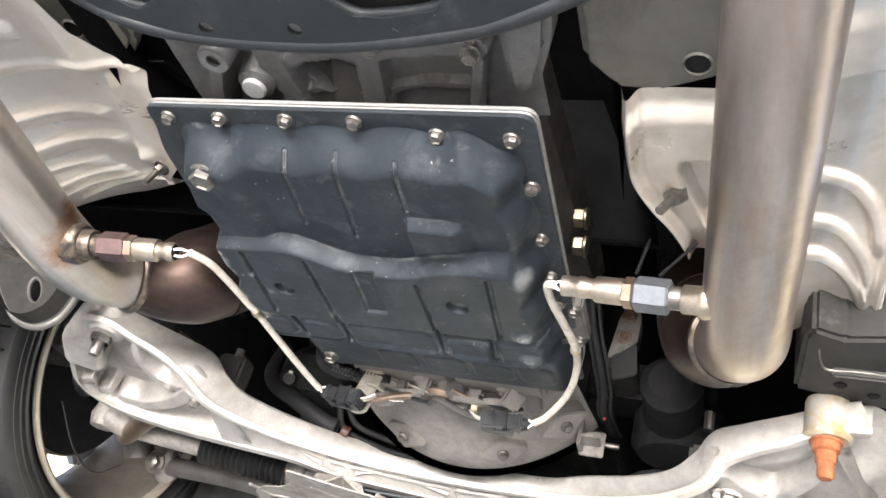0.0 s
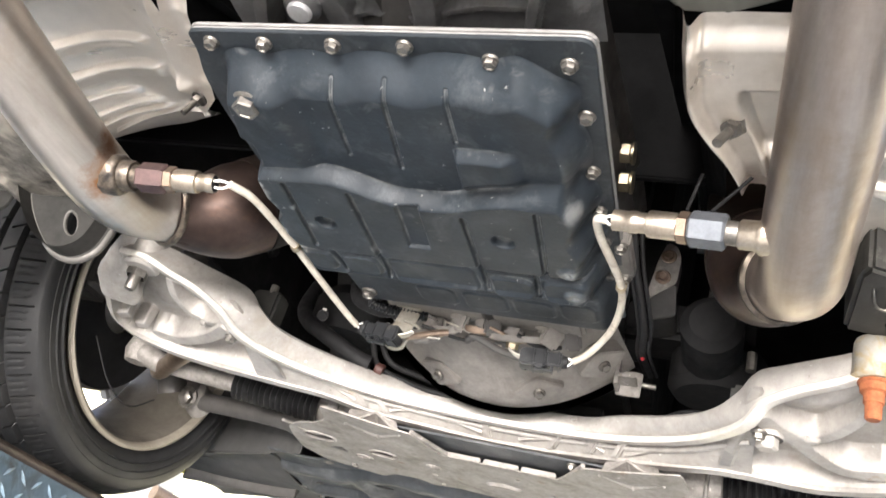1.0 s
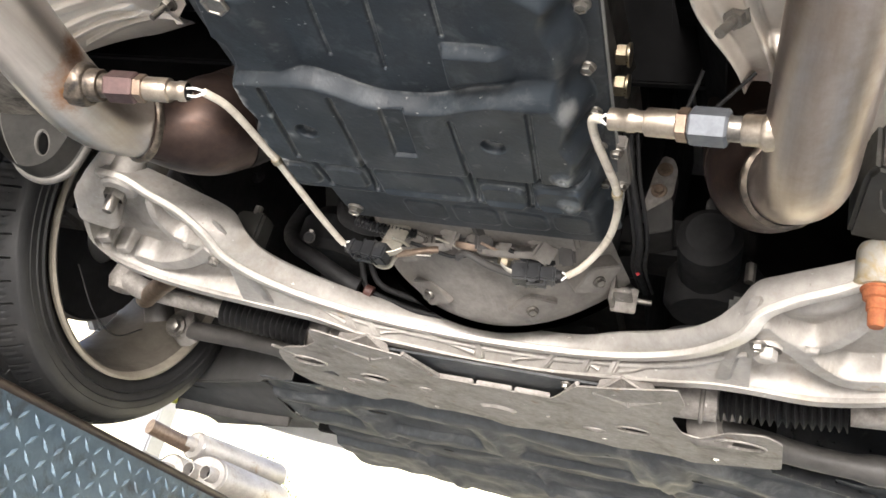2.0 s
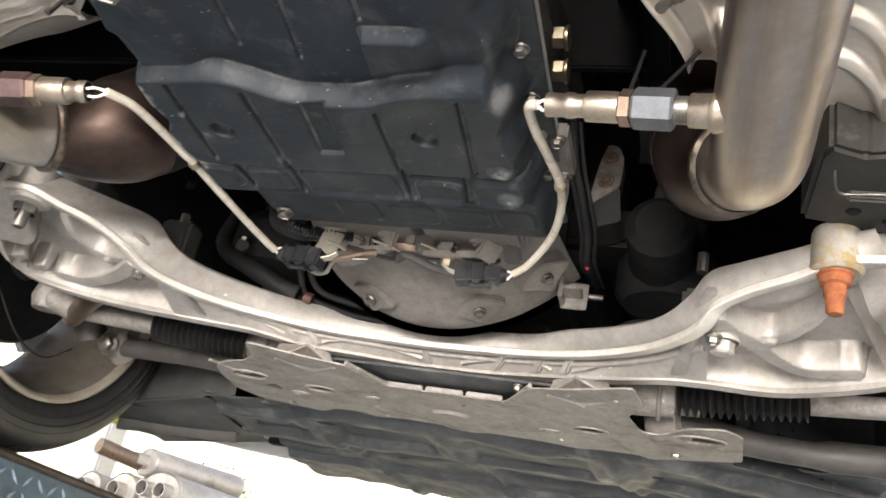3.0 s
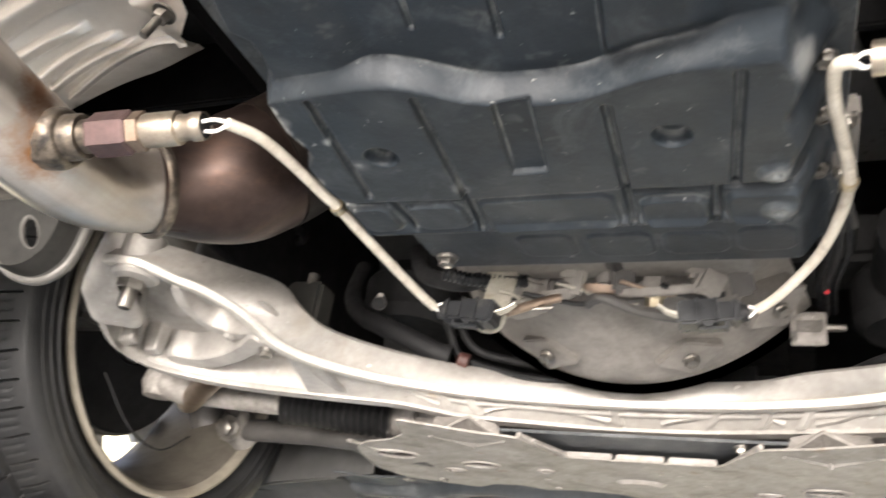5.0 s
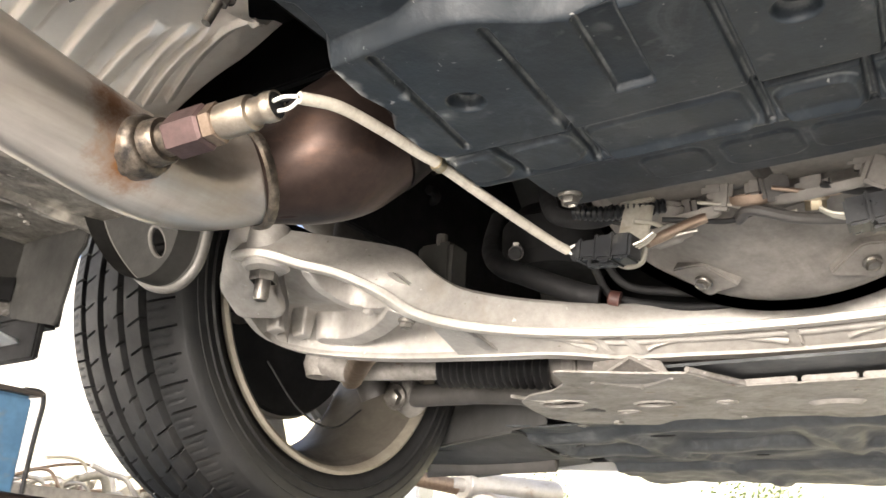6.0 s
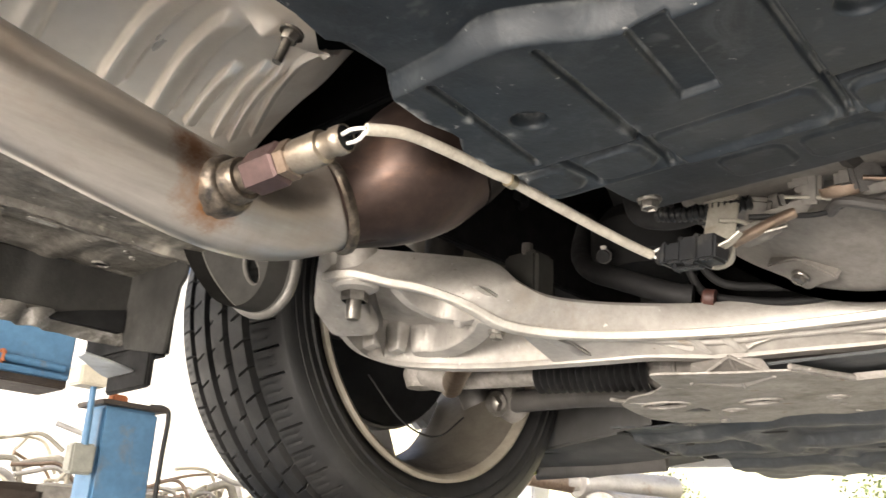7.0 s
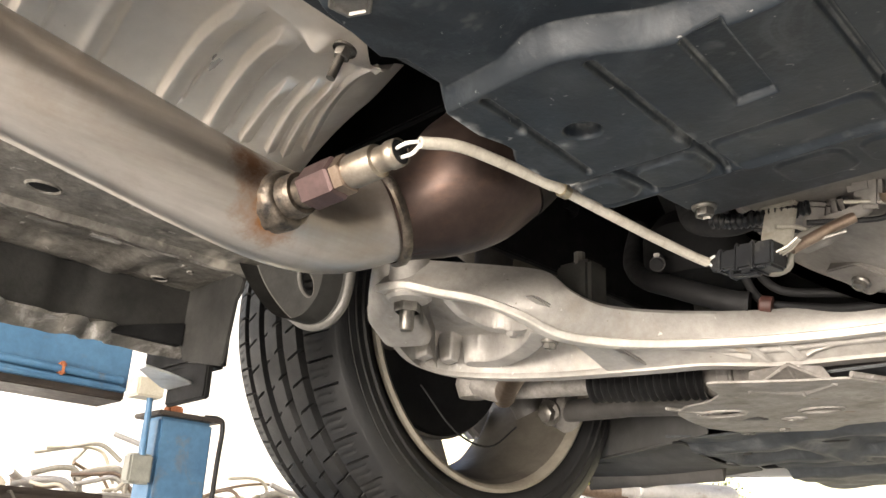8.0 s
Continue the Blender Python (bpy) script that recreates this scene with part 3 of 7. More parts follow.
# bosses, ribs and windows on the rear of the case
part("boss", join(lathe([(0.0065, 1.846), (0.0055, 1.8425), (0.0115, 1.8425), (0.0128, 1.845), (0.015, 1.90), (0.0065, 1.90)], 28)), CASE, gearbox, m=pose(-0.056, -0.033, 0.002))
part("plug", lathe([(0, 1.8505), (0.0088, 1.8505), (0.0098, 1.852), (0.0098, 1.88), (0, 1.88)], 28), WHITEDOT, gearbox, "pale round core plug", m=pose(-0.041, 0.003, 0.0))
part("plug_boss", lathe([(0.0098, 1.854), (0.0145, 1.857), (0.022, 1.90)], 28), CASE, gearbox, m=pose(-0.041, 0.003, 0.0))
CASE_RIDGES = (([(-0.010, 0.028), (-0.004, 0.021), (0.008, 0.018), (0.032, 0.020), (0.049, 0.034)], 0.0040, 0.007), ([(0.050, 0.036), (0.058, 0.026), (0.070, 0.018), (0.099, 0.012), (0.129, 0.014)], 0.0040, 0.007),
               ([(0.150, -0.055), (0.143, -0.012), (0.128, 0.040)], 0.0055, 0.016), ([(-0.004, -0.016), (0.006, -0.022), (0.031, -0.027), (0.061, -0.021), (0.084, -0.027), (0.147, -0.029)], 0.0085, 0.014),
               ([(-0.026, -0.050), (-0.022, -0.010), (-0.014, 0.040)], 0.0130, 0.014), ([(0.064, -0.045), (0.058, -0.012), (0.050, 0.040)], 0.0130, 0.014), ([(-0.060, -0.030), (-0.074, 0.0), (-0.084, 0.030)], 0.0080, 0.022),
               ([(0.006, -0.012), (0.030, -0.016), (0.046, -0.008)], 0.0040, 0.007))


def case_rear(u, v):
    """Underside of the rear casting: smooth walls between soft ridges, with one open window."""
    x, y = -0.118 + 0.30 * u, -0.115 + 0.165 * v
    z = 1.875 + 0.25 * max(0, -0.06 - y)
    z -= max(hgt * pressed(x, y, line, half) for line, half, hgt in CASE_RIDGES)
    y0 = float(np.interp(x, (-0.010, 0.024, 0.044), (0.0, -0.005, 0.005)))
    y1 = float(np.interp(x, (-0.010, 0.001, 0.018, 0.039, 0.044), (0.002, 0.013, 0.020, 0.026, 0.018)))
    z += 0.030 * in_box(x, y, -0.008, 0.043, y0, max(y0 + 0.002, y1), 0.0025)
    return Vector((x, y, z + 0.0008 * noise.noise(Vector((x * 60, y * 60, 3)))))


part("rear_casting", sheet(case_rear, (0, 1), (0, 1), 210, 120), CASE, gearbox, "ribbed rear underside of the casting", smooth=60)
# flat black sheet in the recess, painting the window's inner shade
part("case_window_dark", prism([(-0.012, -0.003), (0.024, -0.009), (0.048, 0.002), (0.046, 0.032), (0.016, 0.026), (-0.004, 0.014)], 1.888, 1.890, 0.0), BLACK, gearbox, "black sheet standing for the dark inside of the case window")
part("side_web", prism([(0.165, -0.09), (0.205, -0.085), (0.196, -0.03), (0.180, 0.012), (0.160, 0.012)], 1.858, 1.90, 0.006), CASE, gearbox)
MOUNTBOLT = bolt_mesh("mount_bolt_head", NUTBROWN, 0.014, 0.008, 0.0125)
GOLDBOLT = bolt_mesh("gold_bolt", GOLD, 0.0125, 0.009, 0.0095)
CASEBOLT = bolt_mesh("case_bolt", ZINC, 0.012, 0.008, 0.0095)
for x, y in ((0.070, -0.036), (0.146, -0.048), (0.142, -0.029)):
    part("bolt", CASEBOLT, None, gearbox, m=pose(x, y, 1.856) @ Matrix.Scale(0.85, 4))
# yellow plated fittings on the right flank
NUT = to_mesh("fitting", join(lathe([(0, 0), (0.009, 0), (0.0105, 0.0015), (0.0105, 0.010), (0.009, 0.0115)], 6), lathe([(0.0115, 0.0115), (0.0115, 0.014), (0, 0.014)], 24)), GOLD, 25)
for y, z in ((0.275, 1.948), (0.296, 1.928)):
    part("line_fitting", NUT, None, gearbox, "yellow plated hydraulic line fitting", m=pose(0.158, y + 0.008, z + 0.004, 0, 90, 0) @ pose(0, 0, 0, 0, 0, 12))
# small brackets down the right flank
part("flank_bracket", rbox(0.172, 0.188, 0.262, 0.325, 1.835, 1.850, 0.002), DUSTY, gearbox)
for y in (0.268, 0.322):
    part("bolt", PANBOLT, None, gearbox, m=pose(0.180, y, 1.836))
upright_face = Matrix(((1, 0, 0, 0), (0, 0, 1, 0.575), (0, 1, 0, 0), (0, 0, 0, 1)))
mount = part("mount_bracket", shift(prism(rounded([(0.165, 1.947), (0.173, 2.006), (0.181, 2.032), (0.194, 2.028), (0.201, 2.012), (0.200, 1.974), (0.174, 1.950)], 0.004, 2), 0.0, 0.03, 0.002), upright_face), PLATE, gearbox, "dusty alloy bracket with two bolts")
part("bracket_block", shift(prism(rounded([(0.170, 1.946), (0.200, 1.971), (0.206, 1.926), (0.176, 1.916)], 0.004, 2), -0.004, 0.05, 0.003), upright_face), BAY, mount, "dark lower block of the bracket")
for x, z in ((0.1855, 2.011), (0.1825, 1.980)):
    part("bolt", MOUNTBOLT, None, mount, m=aim((x, 0.575, z), (0, -1, 0), 0.4) @ Matrix.Scale(0.78, 4))

# bell housing
BZ, BR = 1.997, 0.205


def bell(y, a):
    r = BR + float(np.interp(y, (0.42, 0.46, 0.497, 0.545, 0.59, 0.60, 0.612), (-0.06, -0.043, -0.030, -0.014, 0.0, 0.003, 0.003)))
    r += 0.004 * noise.noise(Vector((a * 3, y * 12, 0.3)))
    return Vector((0.0 + r * math.sin(a), y, BZ - r * math.cos(a)))


bm = join(sheet(bell, (0.497, 0.612), (-1.25, 0.90), 26, 80), sheet(lambda k, a: bell(0.497 - 0.02 * k, a).lerp(Vector((0, 0.50 - 0.045 * k, BZ)), k * 0.45), (0, 1), (-1.25, 0.90), 8, 80))
bell_housing = part("bell_housing", bm, DUSTY, gearbox, "dusty grey cast bell housing", smooth=45)
EARBOLT = bolt_mesh("ear_bolt", ZINC, 0.0105, 0.006, 0.0075)
for ang, yy, r in ((-0.345, 0.574, BR - 0.001), (0.305, 0.572, BR - 0.001), (0.700, 0.540, BR + 0.006)):
    c = Vector((r * math.sin(ang), yy, BZ - r * math.cos(ang)))
    ear = prism(rounded([(-0.034, -0.002), (-0.012, -0.014), (0.0, -0.020), (0.012, -0.014), (0.034, -0.002), (0.012, 0.012), (0.0, 0.024), (-0.012, 0.012)], 0.008, 3), -0.0035, 0.034, 0.0032)
    part("ear", shift(ear, Matrix.Translation(c) @ Matrix.Rotation(-ang, 4, "Y") @ Matrix.Rotation(-0.42, 4, "X")), DUSTY, bell_housing, "bolt ear cast on the housing")
    part("bolt", EARBOLT, None, bell_housing, m=Matrix.Translation(c) @ Matrix.Rotation(-ang, 4, "Y") @ Matrix.Rotation(-0.42, 4, "X") @ pose(0, 0, -0.006))
part("rim_flange", ribbon([bell(0.606, a) + Vector((0, 0.004, 0)) for a in np.linspace(-1.25, 0.90, 60)],
                          [bell(0.606, a) + Vector((0.010 * math.sin(a), 0.004, -0.010 * math.cos(a))) for a in np.linspace(-1.25, 0.90, 60)], 0.012), DUSTY, bell_housing)
# plates, brackets and bolts between pan and bell
part("shelf", rbox(-0.105, 0.125, 0.432, 0.470, 1.832, 1.845, 0.004), DUSTY, gearbox, "dusty cast shelf ahead of the pan")
tan = part("tan_bracket", shift(rbox(-0.0115, 0.0115, -0.0015, 0.0015, -0.016, 0.018, 0.001), pose(-0.082, 0.449, 1.811, -12, 8, 10)), TANM, gearbox, "pale flat sheet bracket")
part("bracket_foot", rbox(-0.096, -0.068, 0.450, 0.470, 1.829, 1.833, 0.0012), TANM, tan)
for x, y, z in ((-0.053, 0.482, 1.824), (0.044, 0.471, 1.817)):
    pad = part("bolt_pad", shift(rbox(-0.011, 0.011, -0.010, 0.010, 0.0, 0.016, 0.004), pose(x, y, z, 25, 0, 0)), DUSTY, gearbox, "worn cast bolt pad")
    part("bolt", GOLDBOLT, None, pad, "yellow plated bolt", m=pose(x, y, z, 25, 0, 15))
for x, y, z, w in ((-0.024, 0.462, 1.826, 0.009), (0.004, 0.468, 1.823, 0.007), (0.080, 0.464, 1.828, 0.012), (0.108, 0.474, 1.834, 0.009)):
    part("casting_lug", shift(rbox(-w, w, -0.010, 0.010, 0.0, 0.02, 0.004), pose(x, y, z, 20, 0, 9)), DUSTY, gearbox)
    part("lug_bolt", PANBOLT, None, gearbox, m=pose(x, y, z, 20, 0, 40))
for k, (p, q, r, mat) in enumerate((((-0.10, 0.448, 1.815), (-0.03, 0.470, 1.817), 0.0016, RUBBER), ((-0.062, 0.452, 1.812), (0.002, 0.474, 1.815), 0.0022, RUBBER), ((-0.034, 0.450, 1.820), (0.030, 0.478, 1.812), 0.0014, TANM),
                                    ((0.052, 0.452, 1.818), (0.098, 0.480, 1.822), 0.0026, RUBBER), ((0.02, 0.448, 1.82), (0.07, 0.470, 1.82), 0.0018, NUTBROWN), ((-0.08, 0.440, 1.81), (-0.05, 0.476, 1.812), 0.0018, TANM))):
    p, q = Vector(p), Vector(q)
    part("small_wire", tube(spline([p, p.lerp(q, 0.35) + Vector((0, 0, -0.006 + 0.003 * (k % 3))), p.lerp(q, 0.7) + Vector((0, 0.004, -0.004)), q], 5), r, 8), mat, gearbox, smooth=60)
def oval(cx, cy, cz, a, b, h, tilt):
    """A rounded oval pad cast on the housing."""
    bm = lathe([(0, -h), (0.70, -h), (0.90, -h * 0.8), (1.0, -h * 0.3), (1.02, h)], 32)
    for v in bm.verts:
        v.co.x *= a
        v.co.y *= b
    return shift(bm, pose(cx, cy, cz, 28, 0, tilt))


flange_pad = part("oval_pad", oval(0.046, 0.466, 1.819, 0.034, 0.013, 0.004, -6), DUSTY, gearbox, "pale dusty oval flange with one bolt", smooth=50)
part("oval_pad", oval(0.002, 0.462, 1.820, 0.015, 0.009, 0.004, 10), NUTBROWN, gearbox, "brown stained oval plug", smooth=50)
part("oval_pad", oval(-0.040, 0.470, 1.818, 0.020, 0.012, 0.005, -12), DUSTY, gearbox, "dusty oval bolt pad", smooth=50)
stub = part("sensor_stub", tube(spline([(-0.082, 0.463, 1.800), (-0.068, 0.463, 1.802), (-0.054, 0.464, 1.805), (-0.046, 0.466, 1.808)], 5), [0.0062] * 4 + [0.0085] * 7 + [0.0070] * 5, 16), DUSTY, gearbox, "dusty round sensor body beside the bracket", smooth=50)
part("pin", tube([(-0.060, 0.452, 1.797), (-0.036, 0.455, 1.800)], 0.0016, 8), ZINC, stub)
for k, (cx, cy, cz, w) in enumerate(((-0.018, 0.458, 1.824, 0.008), (0.020, 0.458, 1.825, 0.010), (0.088, 0.462, 1.823, 0.012), (0.112, 0.470, 1.826, 0.009), (-0.062, 0.470, 1.820, 0.009))):
    part("casting_rib", shift(rbox(-w, w, -0.004, 0.006, -0.010, 0.014, 0.003), pose(cx, cy, cz, 15 + 6 * k, 12 * (-1) ** k, 20 * (k % 3))), SHADEALLOY if k % 2 else DUSTY, gearbox)
part("cover_seam", tube(spline([(-0.012, 0.476, 1.812), (0.002, 0.462, 1.812), (0.03, 0.474, 1.805), (0.06, 0.492, 1.806), (0.075, 0.498, 1.808)], 6), 0.0045, 10), ARMBLK, gearbox, "grey taped seam")
part("cable_bracket", join(rbox(0.146, 0.151, 0.575, 0.612, 1.828, 1.862, 0.0012), rbox(0.146, 0.176, 0.603, 0.608, 1.826, 1.858, 0.0012), rbox(0.150, 0.172, 0.572, 0.606, 1.838, 1.842, 0.0012)),
     PLATE, gearbox, "bright bent cable bracket")
part("pin", tube([(0.168, 0.612, 1.846), (0.192, 0.616, 1.847)], 0.0035, 12), ZINC, gearbox)

# engine block above and ahead of the bell housing, coloured near black for shade
engine = thing("engine", (0, 0.85, 1.86), "engine block coloured near black for the shadow of the bay", "engine")
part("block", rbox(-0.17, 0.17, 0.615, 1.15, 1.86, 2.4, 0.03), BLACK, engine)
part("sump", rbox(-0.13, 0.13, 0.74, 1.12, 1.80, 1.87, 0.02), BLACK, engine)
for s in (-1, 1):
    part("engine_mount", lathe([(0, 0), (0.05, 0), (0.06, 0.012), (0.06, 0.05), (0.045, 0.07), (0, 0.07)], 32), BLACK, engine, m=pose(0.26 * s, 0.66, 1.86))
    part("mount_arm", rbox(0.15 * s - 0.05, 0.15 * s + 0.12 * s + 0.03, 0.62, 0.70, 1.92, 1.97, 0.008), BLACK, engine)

# ---- cast crossmember ----
LIP = [(0, 0.645, 1.778), (0.08, 0.640, 1.778), (0.13, 0.630, 1.777), (0.19, 0.604, 1.775), (0.245, 0.555, 1.770), (0.28, 0.505, 1.767), (0.298, 0.465, 1.768),
       (0.312, 0.432, 1.780), (0.34, 0.410, 1.793), (0.375, 0.397, 1.803), (0.41, 0.379, 1.813), (0.445, 0.376, 1.816)]
LIP_R = [(x, y + 0.022 * step(0.28, 0.335, x), z - 0.001 * step(0.28, 0.335, x)) for x, y, z in LIP]
LIP_L = [(-x, y - 0.008 * step(0.28, 0.32, x), z) for x, y, z in LIP]
TOP_L = [(0, 0.671, 1.811), (-0.10, 0.668, 1.811), (-0.146, 0.645, 1.810), (-0.184, 0.620, 1.807), (-0.216, 0.580, 1.802), (-0.250, 0.535, 1.799), (-0.275, 0.500, 1.801),
         (-0.295, 0.480, 1.814), (-0.322, 0.474, 1.836), (-0.360, 0.452, 1.844), (-0.405, 0.420, 1.849), (-0.437, 0.388, 1.849)]
TOP_R = [(0, 0.671, 1.811), (0.06, 0.672, 1.811), (0.111, 0.664, 1.811), (0.153, 0.629, 1.808), (0.215, 0.592, 1.805), (0.260, 0.548, 1.803), (0.289, 0.500, 1.811),
         (0.306, 0.480, 1.828), (0.334, 0.463, 1.833), (0.376, 0.432, 1.836), (0.410, 0.410, 1.841), (0.435, 0.386, 1.838)]
LOW = [(0, 0.664, 1.757), (0.06, 0.662, 1.757), (0.12, 0.650, 1.7565), (0.18, 0.625, 1.753), (0.23, 0.600, 1.750), (0.27, 0.585, 1.750), (0.31, 0.582, 1.750),
       (0.38, 0.584, 1.750), (0.456, 0.558, 1.755), (0.510, 0.527, 1.765), (0.522, 0.478, 1.775), (0.494, 0.420, 1.792)]


def smooth_line(left, right):
    return spline(left[:0:-1] + right, 7)


LOW = [(0.24 + (x - 0.24) * k, -0.25 + (y + 0.25) * k, 1.50 + (z - 1.50) * k) for x, y, z in LOW for k in [1.0 + 0.03 * (1 - step(0.36, 0.50, x))]]
crossmember = thing("crossmember", (0, 0.6, 1.75), "cast aluminium front suspension crossmember with machined edge", "crossmember")
lip = smooth_line(LIP_L, LIP_R)
top = smooth_line(TOP_L, TOP_R)
# the rear face stands upright over its lip
AXIS_E = Vector((0.24, -0.25, 1.50))
for i, (p, q) in enumerate(zip(top, lip)):
    k = min(1.0, ((q - AXIS_E).xy.length + 0.006) / (p - AXIS_E).xy.length)
    top[i] = AXIS_E + (p - AXIS_E) * k
LOW_L = mirror(LOW[:4]) + [(-0.238, 0.618, 1.762), (-0.285, 0.600, 1.7605), (-0.335, 0.592, 1.7615), (-0.405, 0.583, 1.764), (-0.472, 0.570, 1.769), (-0.514, 0.538, 1.772), (-0.521, 0.486, 1.777), (-0.494, 0.420, 1.792)]
low = smooth_line(LOW_L, LOW)


def inward(line):
    """Level directions across a line, away from the gearbox."""
    out = []
    for i, p in enumerate(line):
        d = line[min(i + 1, len(line) - 1)] - line[max(i - 1, 0)]
        out.append(Vector((-d.y, d.x, 0)).normalized())
    k = len(line) // 2 if abs(line[0].x) > 0.4 else 0
    turned = out[k].dot(line[k] - Vector((0, 0.42, line[k].z))) < 0
    return [-n for n in out] if turned else out


def strip(*lines):
    """Joins neighbouring lines of points by faces."""
    bm = bmesh.new()
    vs = [[bm.verts.new(p) for p in line] for line in lines]
    for a, b in zip(vs, vs[1:]):
        for i in range(len(a) - 1):
            bm.faces.new((a[i], a[i + 1], b[i + 1], b[i]))
    return bm


def offset(line, dirs, across, up):
    return [p + d * across + Vector((0, 0, up)) for p, d in zip(line, dirs)]


lin = inward(lip)
mid_a, mid_b = [[p.lerp(q, k) - d * 0.0015 for p, q, d in zip(lip, top, lin)] for k in (0.66, 0.36)]
foot = offset(lip, lin, 0.0010, 0.0046)
beam = part("beam", strip(offset(top, lin, 0.022, 0.002), offset(top, lin, 0.004, 0.002), offset(top, lin, 0.0008, -0.0015), mid_a, mid_b, foot), CAST, crossmember, "pale cast beam with upright rear face", smooth=40)
part("edge", strip(foot, offset(lip, lin, -0.0008, 0.0040), offset(lip, lin, -0.0018, 0.0030), offset(lip, lin, -0.0018, -0.0022), offset(lip, lin, -0.0008, -0.0034), offset(lip, lin, 0.010, -0.0034), offset(lip, lin, 0.012, -0.002),
                   offset(lip, lin, 0.0125, 0.004)), MACHINED, beam, "bright machined lower edge", smooth=40)
CUT = 5 * 7
back = offset(lip, lin, 0.0135, 0.012)
web = part("web", strip(back[CUT:-CUT], [p.lerp(q, 0.5) for p, q in zip(back, low)][CUT:-CUT], low[CUT:-CUT]), CAST, crossmember, "ribbed lower web of the casting", smooth=50)
part("edge", strip(offset(low, [Vector((0, 0, 0))] * len(low), 0, 0.006), [p + Vector((0, -0.002, 0.002)) for p in low], [p + Vector((0, -0.002, -0.002)) for p in low], [p + Vector((0, 0.012, -0.003)) for p in low]), CAST, web, smooth=40)


def on_web(i, h):
    """A point of the web's rear face, h above its foot."""
    p, q = low[i], back[i]
    k = h / max(0.01, q.z - p.z)
    return p.lerp(q, k)


N = len(low)


def nearest(x):
    return min(range(N), key=lambda q: abs(low[q].x - x))


for i0, i1, h0, h1, r in ((36, N - 36, 0.0125, 0.0125, 0.0042), (nearest(-0.29), nearest(0.10), 0.027, 0.020, 0.0036), (nearest(-0.15), nearest(0.27), 0.020, 0.030, 0.0036)):
    part("ridge", tube([on_web(i, h0 + (h1 - h0) * (i - i0) / (i1 - i0)) for i in range(i0, i1)], r, 8), CAST, web, smooth=60)
for x, w in ((-0.294, 0.0075), (-0.19, 0.006), (-0.160, 0.006), (-0.022, 0.006), (0.060, 0.005), (0.120, 0.006), (0.148, 0.006), (0.282, 0.0085)):
    i = nearest(x)
    p, q = on_web(i, 0.002), on_web(i, 0.034)
    along_web = (low[min(i + 1, N - 1)] - low[i - 1]).normalized()
    post = rbox(-w, w, -0.007, 0.004, 0.0, 1.0, 0.0)
    for v in post.verts:
        lean = 1.0 if v.co.z < 0.5 else 0.72
        v.co = p.lerp(q, v.co.z) + along_web * v.co.x * lean + Vector((along_web.y, -along_web.x, -0.25)) * (-v.co.y)
    bmesh.ops.bevel(post, geom=post.edges[:], offset=0.0022, segments=2, affect="EDGES")
    part("rib", post, CAST, web, smooth=50)
for x0, x1 in ((-0.185, -0.03), (-0.03, -0.15), (0.14, 0.02), (0.055, 0.135), (0.27, 0.16), (-0.28, -0.20)):
    i, j = nearest(x0), nearest(x1)
    part("crease", tube([on_web(round(i + (j - i) * k / 10), 0.033 - 0.027 * k / 10) for k in range(11)], 0.0036, 6), CAST, web, smooth=60)
